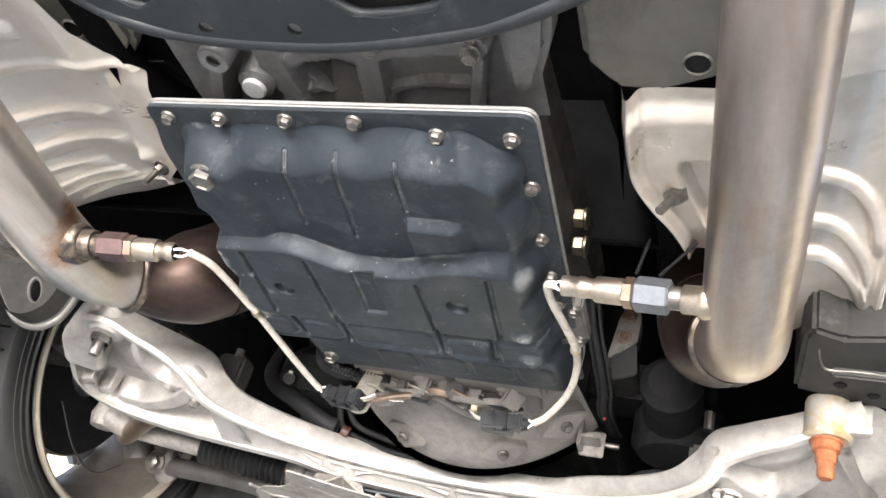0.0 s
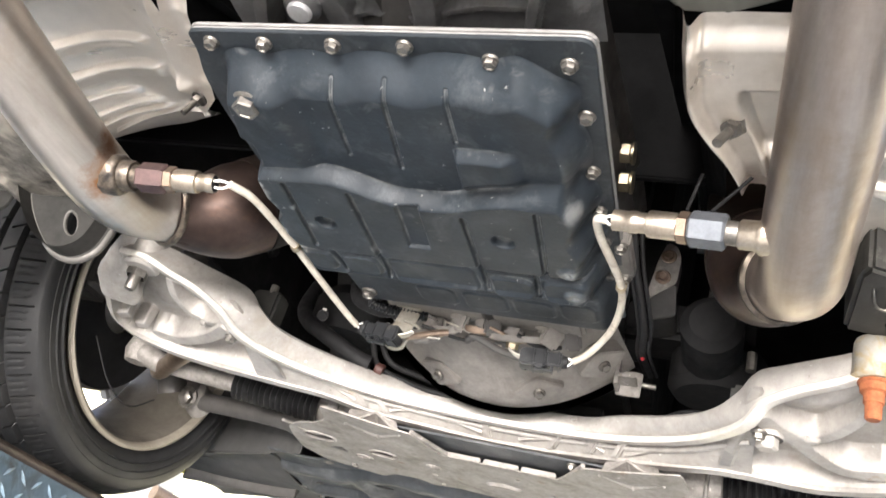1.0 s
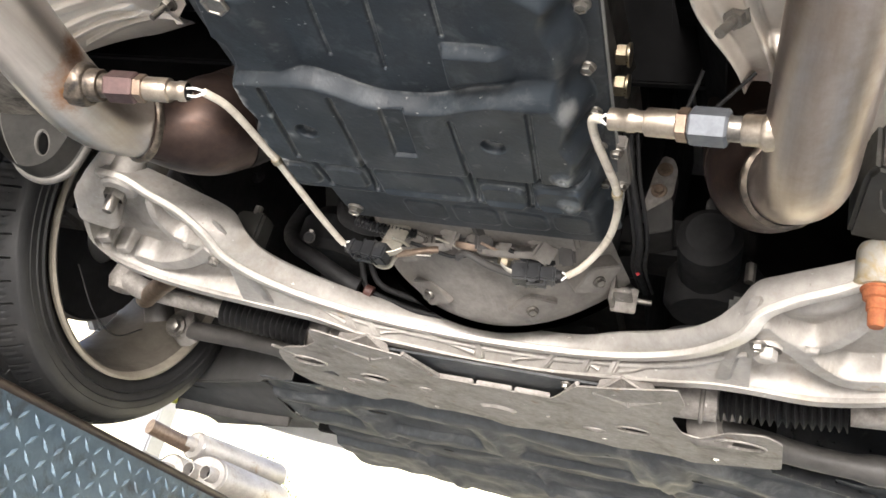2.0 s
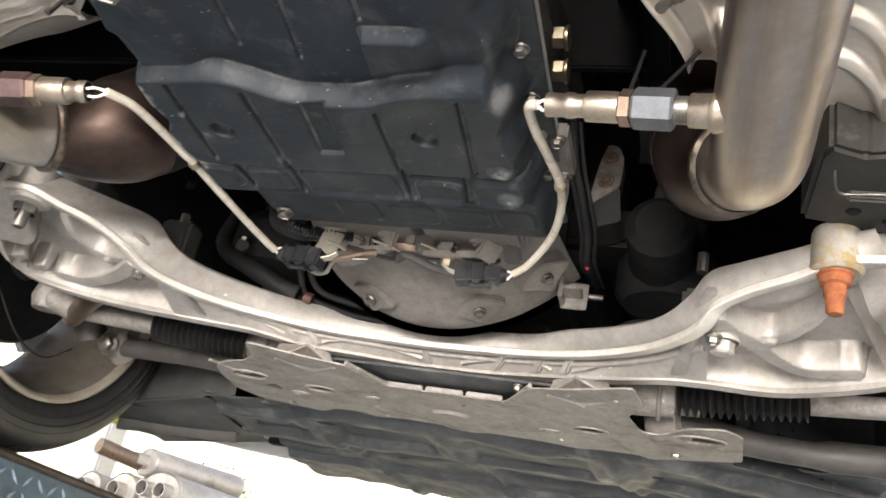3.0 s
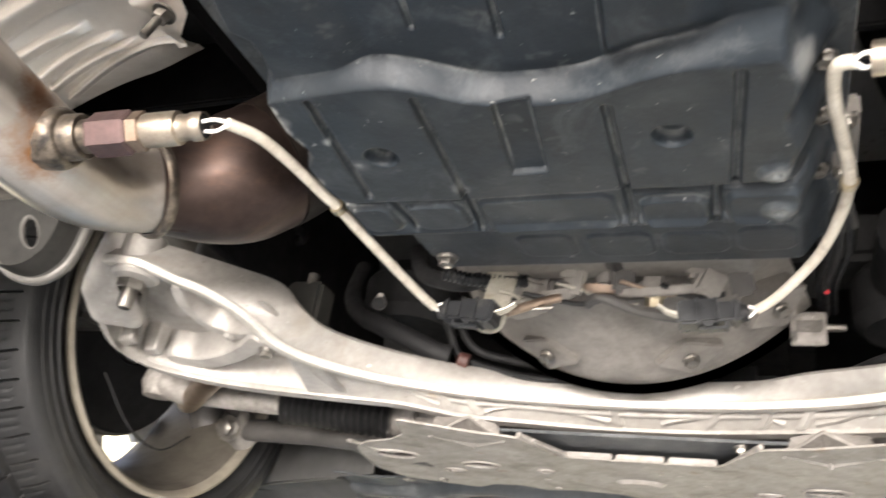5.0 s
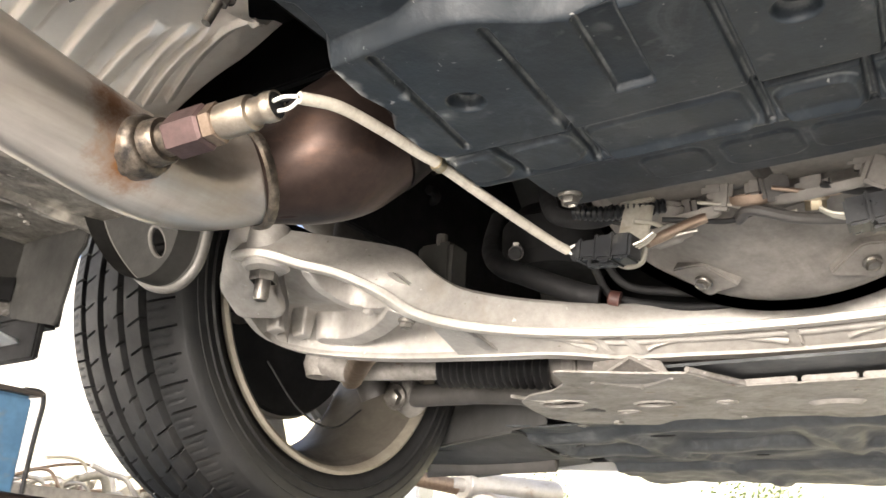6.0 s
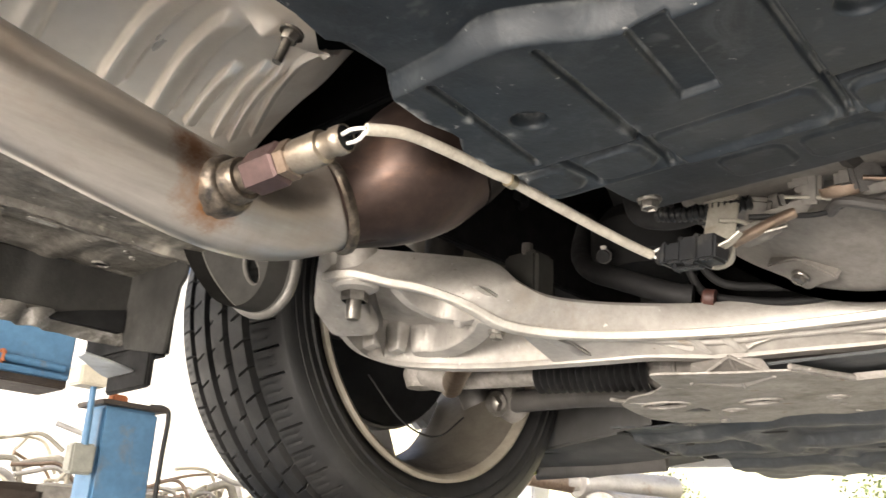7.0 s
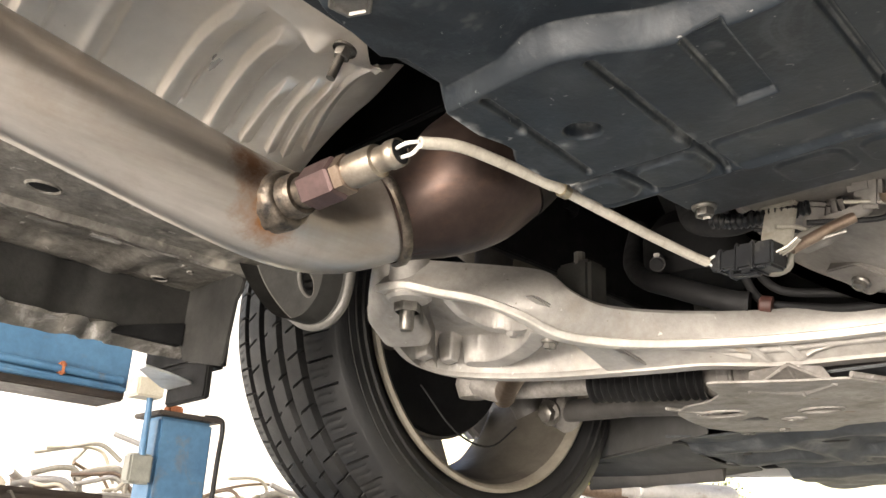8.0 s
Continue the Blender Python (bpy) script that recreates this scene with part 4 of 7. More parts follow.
# open pockets under the two arms
for s in (-1, 1):
    n = 24
    half = [Vector(p) for p in (LIP_R if s > 0 else LIP_L)[5:]]
    inner = spline(half, 6)
    inner = offset(inner, inward(inner), 0.0125, 0.0)
    outer = spline((LOW if s > 0 else LOW_L)[5:], 6)

    def along(line, u):
        k = min(u, 0.9999) * (len(line) - 1)
        return line[int(k)].lerp(line[int(k) + 1], k - int(k))

    def under(u, v):
        return along(inner, u).lerp(along(outer, u), v)

    if s < 0:
        thick_rib = [(0.29, 0.34), (0.34, 0.52), (0.4125, 0.7375), (0.4875, 0.87), (0.575, 0.90)]
        arc_rib = [(0.29, 0.29), (0.35, 0.39), (0.4125, 0.4375), (0.50, 0.425), (0.60, 0.3125), (0.66, 0.17)]
        feet = ((0.5625, 0.90, 0.011), (0.765, 0.93, 0.011), (0.4125, 0.44, 0.006), (0.6625, 0.90, 0.010))
        fin_ends = (0.775, 0.34), (0.7125, 0.97)
    else:
        thick_rib = [(0.22, 0.12), (0.28, 0.30), (0.34, 0.46), (0.37, 0.68), (0.41, 0.85), (0.50, 0.92)]
        arc_rib = [(0.24, 0.16), (0.32, 0.36), (0.39, 0.50), (0.46, 0.48), (0.58, 0.37), (0.68, 0.25)]
        feet = ((0.49, 0.92, 0.012), (0.66, 0.92, 0.012), (0.39, 0.50, 0.007), (0.445, 0.90, 0.007))
        fin_ends = (0.74, 0.20), (0.58, 0.90)

    def plan(line):
        return [(under(*q).x, under(*q).y) for q in spline([(a, b, 0) for a, b in line], 4) for q in [(q.x, q.y)]]

    thick_line, arc_line = plan(thick_rib), plan(arc_rib)
    feet_at = [((under(u, v).x, under(u, v).y), w) for u, v, w in feet]

    def pocket(u, v):
        """A deep hollow with a rounded bulge behind the lip, a thick curved rib and a thin arched one."""
        p = under(u, v)
        r = step(0.05, 0.26, u) * step(0.0, 0.07, v) * (1 - step(0.955, 1.0, v))
        z = 0.033 * r
        bulge = 0.020 * math.exp(-((u - 0.50) / 0.17) ** 2 - ((v - 0.20) / 0.14) ** 2) + 0.010 * math.exp(-((u - 0.62) / 0.08) ** 2 - ((v - 0.58) / 0.13) ** 2)
        z -= bulge * r
        k = max(pressed(p.x, p.y, thick_line, 0.0125), 0.85 * pressed(p.x, p.y, arc_line, 0.0085))
        for (cx, cy), w in feet_at:
            k = max(k, in_box(p.x, p.y, cx - w, cx + w, cy - 0.8 * w, cy + 0.8 * w, 0.0025))
        z = z * (1 - k) + 0.004 * k
        return Vector((p.x, p.y, p.z + 0.002 + z + 0.0005 * noise.noise(p * 60)))

    pk = part("pocket", sheet(pocket, (0, 1), (0, 1), 200, 150), CAST, crossmember, "hollow underside of the crossmember arm with curved ribs", smooth=60)
    part("pocket_wall", ribbon(outer, [p + Vector((0, 0, 0.05)) for p in outer], 0.006, 3), CAST, pk, smooth=50)
    f0, f1 = under(*fin_ends[0]), under(*fin_ends[1])
    part("fin", ribbon([f0.lerp(f1, k / 7) for k in range(8)], [f0.lerp(f1, k / 7) + Vector((0, 0, 0.040)) for k in range(8)], 0.005, 3), CAST, pk)
    part("web_bolt", PANBOLT, None, pk, "rusty small bolt head", m=pose(under(0.20, 0.13).x, under(0.20, 0.13).y, under(0.20, 0.13).z - 0.002) @ Matrix.Scale(1.25, 4))
    part("mount_boss", lathe([(0, -0.006), (0.019, -0.006), (0.0225, -0.003), (0.0215, 0.002), (0.0205, 0.032), (0.019, 0.036), (0, 0.036)], 36), STAINED if s > 0 else CAST, crossmember, "round mounting boss stained along its edge", m=pose(0.409, 0.414, 1.811) if s > 0 else pose(-0.424, 0.392, 1.811))
    part("stud_bracket", rbox(0.302 * s - 0.02, 0.302 * s + 0.02, 0.488, 0.520, 1.790, 1.846 if s < 0 else 1.815, 0.004), OLIVE, crossmember)
    part("stud", tube([(0.299 * s, 0.497, 1.835), (0.299 * s, 0.497, 1.856)], 0.0055, 10), ZINC, crossmember)
    if s > 0:
        continue
    bm = bmesh.new()
    for cx, cy, cz, rad in ((-0.446, 0.382, 1.842, 0.016), (-0.476, 0.404, 1.826, 0.016), (-0.492, 0.418, 1.808, 0.016), (-0.494, 0.436, 1.793, 0.014), (-0.470, 0.452, 1.792, 0.012), (-0.452, 0.402, 1.812, 0.012)):
        bmesh.ops.create_icosphere(bm, subdivisions=3, radius=rad, matrix=Matrix.Translation((cx, cy, cz)))
    hull = bmesh.ops.convex_hull(bm, input=bm.verts[:])
    bmesh.ops.delete(bm, geom=[g for g in hull["geom_interior"] + hull["geom_unused"] if isinstance(g, bmesh.types.BMVert)], context="VERTS")
    nose = part("nose", bm, CAST, crossmember, "rounded cast nose with drilled holes", smooth=50)
    # shallow rings for holes; the upper one is black for its inner shade
    for cx, cy, cz in ((-0.478, 0.3905, 1.833), (-0.494, 0.4035, 1.811)):
        part("hole", lathe([(0, -0.0012), (0.0046, -0.0012), (0.0056, 0.0), (0.0068, -0.0014), (0.0078, 0.0006)], 24), BLACK if cz > 1.82 else CAST, nose, m=aim((cx, cy, cz), (-0.25, -1, -0.35)))
part("rusty_bolt", join(lathe([(0, 0.0), (0.008, 0.0), (0.010, 0.003), (0.0105, 0.022), (0.0125, 0.024), (0.0125, 0.038), (0.017, 0.040), (0.018, 0.050), (0.0205, 0.052), (0.0205, 0.057), (0, 0.057)], 20)),
     RUST, crossmember, "heavily rusted mounting bolt", m=pose(0.408, 0.414, 1.768) @ Matrix.Diagonal((0.74, 0.74, 0.68, 1)))
part("mount_bolt", join(lathe([(0, 0), (0.006, 0), (0.0075, 0.003), (0.0075, 0.022)], 16), lathe([(0.0125, 0.018), (0.0135, 0.020), (0.0135, 0.032), (0, 0.032)], 6), lathe([(0.017, 0.032), (0.017, 0.036), (0, 0.036)], 20)),
     ZINC, crossmember, m=pose(-0.432, 0.398, 1.778))
part("clamp_bolt", join(lathe([(0, 0), (0.009, 0.0), (0.0115, 0.002), (0.0115, 0.012)], 6), lathe([(0.0155, 0.012), (0.016, 0.016), (0.012, 0.02), (0.0135, 0.07)], 24)), CAST, crossmember, m=pose(0.323, 0.512, 1.757))

# flat cradle plate with the wedge shaped opening
PZ = 1.745


def plate_shape():
    bm = bmesh.new()
    outer = [(-0.235, 0.604), (-0.16, 0.640), (-0.117, 0.653), (-0.090, 0.726), (0.074, 0.728), (0.116, 0.653), (0.16, 0.640), (0.238, 0.604), (0.246, 0.66), (0.228, 0.722), (0.240, 0.782), (0.262, 0.792), (0.297, 0.742),
             (0.339, 0.726), (0.361, 0.751), (0.369, 0.872), (0.30, 0.905), (0.25, 0.928), (0.236, 0.912), (0.18, 0.915), (0.15, 0.926), (0.097, 0.912), (0.02, 0.908), (0.0, 0.920), (-0.03, 0.918), (-0.05, 0.900), (-0.11, 0.893),
             (-0.15, 0.905), (-0.175, 0.886), (-0.215, 0.89), (-0.245, 0.918), (-0.29, 0.905), (-0.342, 0.885), (-0.362, 0.838), (-0.354, 0.78), (-0.342, 0.735), (-0.314, 0.704), (-0.278, 0.690), (-0.250, 0.662)]
    rounds = [((-0.208, 0.803), 0.022, 0.013), ((0.173, 0.830), 0.022, 0.013), ((-0.13, 0.815), 0.009, 0.006), ((0.005, 0.794), 0.004, 0.004), ((0.116, 0.862), 0.013, 0.006), ((0.313, 0.806), 0.030, 0.017),
              ((-0.308, 0.775), 0.026, 0.018), ((-0.028, 0.862), 0.004, 0.004), ((-0.14, 0.86), 0.005, 0.004), ((0.05, 0.84), 0.004, 0.004), ((-0.255, 0.84), 0.012, 0.006)]
    rounds = [((c[0] * 0.982 + 0.0055, c[1] - 0.021), a, b) for c, a, b in rounds]
    loops = [rounded(outer, 0.008, 2)] + [[(c[0] + a * math.cos(k * math.pi / 8), c[1] + b * math.sin(k * math.pi / 8)) for k in range(16)] for c, a, b in rounds]
    edges = []
    for lp in loops:
        vs = [bm.verts.new((x, y, PZ - 0.003)) for x, y in lp]
        edges += [bm.edges.new((vs[i], vs[(i + 1) % len(vs)])) for i in range(len(vs))]
    bmesh.ops.triangle_fill(bm, use_beauty=True, edges=edges)
    bmesh.ops.recalc_face_normals(bm, faces=bm.faces[:])
    if sum(f.normal.z for f in bm.faces) > 0:
        bmesh.ops.reverse_faces(bm, faces=bm.faces[:])
    bmesh.ops.solidify(bm, geom=bm.faces[:], thickness=-0.002)
    return bm, rounds


bm, rounds = plate_shape()
plate = part("cradle_plate", bm, PLATE, crossmember, "dusty alloy cradle plate with oval holes", smooth=20)
for c, a, b in rounds:
    if a > 0.008:
        ring = [(c[0] + (a + 0.001) * math.cos(k * math.pi / 10), c[1] + (b + 0.001) * math.sin(k * math.pi / 10), PZ - 0.005) for k in range(21)]
        part("hole_rim", tube(ring, 0.0022, 6), PLATE, plate, smooth=60)
for x0, x1 in ((-0.086, -0.034), (-0.030, 0.020), (0.024, 0.072)):
    part("lip", rbox(x0, x1, 0.722, 0.728, PZ - 0.005, PZ + 0.002, 0.0015), PLATE, plate, "bare edge of the opening")
for s in (-1, 1):
    part("opening_edge", tube([(0.117 * s, 0.653, PZ - 0.001), (0.082 * s, 0.727, PZ - 0.002)], 0.0030, 10), PLATE, plate, smooth=60)
    bm = bmesh.new()
    top_v, foot_v, in_v, out_v, in_t, out_t = [bm.verts.new((x * s, y, z)) for x, y, z in ((0.170, 0.644, 1.758), (0.177, 0.692, PZ - 0.0075), (0.136, 0.668, PZ - 0.0055), (0.218, 0.660, PZ - 0.0055), (0.143, 0.655, 1.755), (0.207, 0.640, 1.755))]
    for f in ((in_v, foot_v, top_v), (foot_v, out_v, top_v), (in_v, top_v, in_t), (top_v, out_v, out_t)):
        bm.faces.new(f)
    part("gusset", bm, PLATE, plate, "folded pyramid gusset between plate and web", smooth=10)
    for x, y, z in ((0.177, 0.692, PZ - 0.0075), (0.136, 0.668, PZ - 0.0055), (0.218, 0.660, PZ - 0.0055)):
        part("gusset_ridge", tube([(0.170 * s, 0.644, 1.758), (x * s, y, z)], 0.0020, 8), PLATE, plate)
    part("rack_housing", tube(spline([(0.20 * s, 0.735, 1.772), (0.24 * s, 0.735, 1.773), (0.279 * s, 0.735, 1.775)], 6), [0.0245] * 13, 20), PLATE, crossmember, smooth=60)
    part("rack_clamp", tube([(0.262 * s, 0.735 + 0.0255 * math.sin(k), 1.773 + 0.0255 * math.cos(k)) for k in np.linspace(1.2, 5.2, 16)], 0.003, 8), DUSTY, crossmember, smooth=60)
    part("bolt", CASEBOLT, None, plate, m=pose(0.285 * s, 0.882, PZ))
    part("bolt", PANBOLT, None, plate, m=pose(0.13 * s, 0.885, PZ))
part("wire_clip", tube(spline([(-0.355, 0.735, 1.748), (-0.33, 0.725, 1.742), (-0.30, 0.745, 1.740), (-0.275, 0.735, 1.742), (-0.25, 0.75, 1.744), (-0.225, 0.745, 1.746)], 6), 0.0022, 8), WORN, plate, "rusty wire clip across the bracket", smooth=60)
part("wire_clip", tube(spline([(-0.35, 0.80, 1.750), (-0.33, 0.82, 1.746), (-0.29, 0.812, 1.743), (-0.262, 0.80, 1.742)], 6), 0.0022, 8), WORN, plate, smooth=60)
part("boss_pad", lathe([(0, -0.004), (0.010, -0.004), (0.013, 0.0)], 20), PLATE, plate, m=pose(-0.019, 0.825, PZ - 0.005) @ Matrix.Diagonal((2.2, 1.3, 1.0, 1)))
part("bolt", PANBOLT, None, plate, m=pose(0.098, 0.680, PZ + 0.005))

# ---- steering rack ----
rack = thing("steering_rack", (0, 0.73, 1.775), "steering rack with ribbed black rubber bellows", "steering rack")
part("rack_tube", tube([(-0.31, 0.742, 1.778), (0.31, 0.742, 1.778)], 0.021, 24), DUSTY, rack)
for s in (-1, 1):
    prof = [(0.0195 + 0.0042 * math.cos(k * math.pi / 4), k * 0.0012) for k in range(121)]
    bw = lathe(prof, 28)
    bm_ = Matrix.Translation((0.298 * s if s < 0 else 0.284, 0.735, 1.776)) @ Vector((s, -0.13, 0.05)).to_track_quat("Z", "Y").to_matrix().to_4x4()
    part("bellows", bw, RUBBER, rack, "ribbed black rubber bellows", m=bm_, smooth=60)
    part("tie_rod", tube(spline([(0.43 * s, 0.722, 1.783), (0.52 * s, 0.712, 1.786), (0.585 * s, 0.705, 1.79), (0.62 * s, 0.70, 1.80)], 5), [0.013] * 10 + [0.017] * 4 + [0.02] * 2, 16), PLATE, rack)
    part("tie_rod_end", lathe([(0, -0.02), (0.018, -0.018), (0.024, 0.0), (0.02, 0.02), (0, 0.03)], 20), PLATE, rack, m=pose(0.63 * s, 0.70, 1.80))

# ---- lower link ----


def lower_link(s):
    t = thing("lower_link", (0.5 * s, 0.85, 1.77), "dark forged lower suspension link with bolted ball joint", "suspension link")
    bm = tube(spline([(0.60 * s, 0.868, 1.787), (0.50 * s, 0.852, 1.782), (0.42 * s, 0.832, 1.774), (0.34 * s, 0.815, 1.765), (0.27 * s, 0.80, 1.758)], 6), [0.016] * 7 + [0.015] * 8 + [0.018] * 6 + [0.021] * 4, 16)
    for v in bm.verts:
        v.co.z = 1.775 + (v.co.z - 1.775) * 1.0
    part("arm", bm, ARMBLK, t)
    part("ball_joint", shift(lathe([(0, -0.024), (0.022, -0.024), (0.026, -0.02), (0.026, 0.018), (0.018, 0.026), (0, 0.026)], 28), pose(0.613 * s, 0.872, 1.790, 70, 0, 12 * s)), DUSTY, t)
    part("nut", join(lathe([(0, 0), (0.008, 0), (0.0125, 0.002), (0.0125, 0.012)], 6), lathe([(0.019, 0.012), (0.019, 0.016), (0, 0.016)], 24)), ZINC, t, m=aim((0.613 * s, 0.842, 1.782), (0, -1, -0.25)) @ pose(0, 0, -0.012))


lower_link(-1)

# ---- exhaust ----
RP = 0.0335


def exhaust(s, axis, dx, dz, cat_pts, swell):
    t = thing("exhaust_pipe", axis, "stainless exhaust pipe curving up into a browned catalytic converter", "exhaust pipe", "front exhaust pipes")
    a = Vector(axis)
    back = [a + Vector((dx * k, k, dz * k)) for k in (-1.4, -1.0, -0.7, -0.5, -0.35, -0.22, -0.12, -0.05)]
    bend = [a + Vector((-s * bx, by, bz)) for bx, by, bz in ((0.0, 0.0, 0.002), (-0.0005, 0.034, 0.002), (0.0, 0.062, 0.007), (0.004, 0.086, 0.016), (0.012, 0.104, 0.025))]
    line = spline(back + bend, 6)
    pipe = part("pipe", tube(line, RP, 48, cap=False), STEEL if s < 0 else DARKPIPE, t, "brushed stainless pipe with heat tint", smooth=60)
    end = line[-1]
    d = (line[-1] - line[-3]).normalized()
    ring = lathe([(RP + 0.001, -0.004), (RP + 0.0045, -0.002), (RP + 0.0045, 0.003), (RP + 0.001, 0.006)], 48)
    for v in ring.verts:
        v.co *= 1 + 0.012 * noise.noise(v.co * 260)
    part("weld", ring, WELD, pipe, "rough weld bead", m=Matrix.Translation(end) @ d.to_track_quat("Z", "Y").to_matrix().to_4x4(), smooth=60)
    cl = spline([end] + [Vector(p) for p in cat_pts], 6)
    n = len(cl)
    rad = [RP + 0.002 + swell * step(0.02, 0.40, k / (n - 1)) for k in range(n)]
    h = n // 2
    cat = part("catalytic_converter", tube(cl[:h + 1], rad[:h + 1], 48, cap=False), BURNT, t, "brown heat-tinted converter cone", smooth=60)
    part("converter_body", tube(cl[h:], [r * 1.02 for r in rad[h:]], 48), SHADEBURNT, t, "converter body coloured near black for the shade under the shield", smooth=60)
    part("seam", tube([Vector((p.x, p.y - 0.25 * r, p.z - r * 0.968)) for p, r in zip(cl[2:h], rad[2:h])], 0.0018, 6), BURNT, cat)
    return t


exhaust_l = exhaust(-1, (-0.306, 0.145, 1.786), 0.02, -0.17, [(-0.274, 0.276, 1.826), (-0.254, 0.300, 1.850), (-0.236, 0.322, 1.880), (-0.222, 0.342, 1.915), (-0.212, 0.36, 1.955)], 0.018)
exhaust_r = exhaust(1, (0.3295, 0.177, 1.8016), -0.03, -0.144, [(0.311, 0.301, 1.840), (0.305, 0.320, 1.860), (0.300, 0.338, 1.888), (0.296, 0.355, 1.93), (0.294, 0.37, 1.98)], 0.018)


def sensor(base, tip, nutmat, has_neck, cable, pigtail):
    """An oxygen sensor from its weld boss to the wires at its tip."""
    base, tip = Vector(base), Vector(tip)
    L = (tip - base).length
    t = thing("oxygen_sensor", base, "screwed-in oxygen sensor with cream sleeved cable", "oxygen sensor", "oxygen sensors")
    m = Matrix.Translation(base) @ (tip - base).to_track_quat("Z", "Y").to_matrix().to_4x4()
    neck = 0.0255 if has_neck else 0.016
    wb = lathe([(0.0195, -0.018)] + [(0.0150 + 0.0052 * math.cos(k * math.pi / 14) ** 0.7 if k < 7 else 0.0150, -0.011 + 0.010 * math.sin(k * math.pi / 14)) for k in range(8)] + [(0.0148, 0.002), (0.0145, 0.0085), (0.0138, 0.0100), (0.0108, 0.0100), (0.0108, neck)], 120)
    for v in wb.verts:
        v.co *= 1 + (0.05 * noise.noise(v.co * 110) + 0.025 * noise.noise(v.co * 300)) * (v.co.z < -0.0012)
    if has_neck:
        wb.free()
        wb = lathe([(0.0128, -0.012), (0.0132, -0.004), (0.0138, -0.0015), (0.0136, 0.0012), (0.0122, 0.0028), (0.0114, 0.004), (0.0114, 0.0155), (0.0105, 0.0165), (0.0092, 0.0165)], 72)
        for v in wb.verts:
            v.co *= 1 + 0.09 * noise.noise(v.co * 230) * (v.co.z < 0.002)
    boss = part("weld_boss", wb, SENSOR if has_neck else WELD, t, "welded threaded boss", m=m, smooth=60)
    if has_neck:
        part("neck", lathe([(0.0094, neck * 0.6), (0.0094, neck - 0.001), (0.0100, neck)], 28), ZINC, t, "bare steel neck", m=m)
    hx = 0.028
    part("adapter_nut", lathe([(0.0, neck), (0.0125, neck), (0.0142, neck + 0.002), (0.0142, neck + hx - 0.002), (0.0125, neck + hx), (0, neck + hx)], 6), nutmat, t, "long hexagon adapter nut", m=m, smooth=20)
    z = neck + hx
    part("hex", lathe([(0.011, z), (0.0127, z + 0.001), (0.0127, z + 0.008), (0.011, z + 0.009)], 6), NUTBROWN, t, "hexagon of the sensor", m=m, smooth=20)
    z += 0.009
    body = [(0.0104, z), (0.0108, z + 0.002), (0.0108, z + 0.020), (0.0105, z + 0.0225), (0.0082, z + 0.0235), (0.0080, z + 0.030), (0.0090, z + 0.032), (0.0090, z + 0.037), (0.0082, z + 0.0385),
            (0.0086, L - 0.004), (0.0086, L), (0.0078, L), (0.0076, L - 0.003)]
    part("shell", lathe(body, 36), SENSOR, t, "golden metal sensor shell", m=m, smooth=40)
    part("grommet", lathe([(0.0078, L - 0.0008), (0.0, L - 0.0012)], 20), RUBBER, t, m=m)
    dirv = (tip - base).normalized()
    for k, off in enumerate(((0.002, 0.003), (-0.003, 0.001), (0.0015, -0.003))):
        o = Vector((0, off[0], off[1]))
        part("wire", tube(spline([tip + o - dirv * 0.001, tip.lerp(Vector(cable[0]), 0.5) + o * 1.15, Vector(cable[0]) + o * 0.3], 5), 0.0012, 8), WIRE if k else RUBBER, t)
    cb = part("cable", tube(spline(cable, 8), 0.0037, 14), CABLE, t, "cream woven cable sleeve", smooth=60)
    k = len(cable) // 2
    a, b = Vector(cable[k]), Vector(cable[k + 1])
    part("band", tube([a, a.lerp(b, 0.12)], 0.0052, 14), GOLD, cb)
    e = Vector(cable[-1])
    for k, off in enumerate(((0.0, 0.004), (0.002, -0.004))):
        part("wire", tube(spline([e, e.lerp(Vector(pigtail), 0.5) + Vector((0, off[0], off[1])), Vector(pigtail) + Vector((0, off[0], off[1]))], 4), 0.0012, 8), WIRE, t)
    return t


sensor((-0.266, 0.146, 1.785), (-0.174, 0.157, 1.792), HEXRED, False,
       [(-0.163, 0.162, 1.796), (-0.155, 0.185, 1.800), (-0.150, 0.215, 1.800), (-0.146, 0.258, 1.799), (-0.1445, 0.270, 1.799), (-0.141, 0.32, 1.796), (-0.137, 0.37, 1.793), (-0.133, 0.412, 1.791), (-0.130, 0.428, 1.790)], (-0.120, 0.434, 1.790))
sensor((0.299, 0.165, 1.796), (0.187, 0.178, 1.807), HEXBLUE, True,
       [(0.180, 0.180, 1.808), (0.172, 0.186, 1.810), (0.172, 0.215, 1.811), (0.178, 0.26, 1.812), (0.182, 0.297, 1.812), (0.178, 0.34, 1.812), (0.165, 0.385, 1.806), (0.140, 0.425, 1.796), (0.124, 0.436, 1.789)], (0.112, 0.437, 1.787))


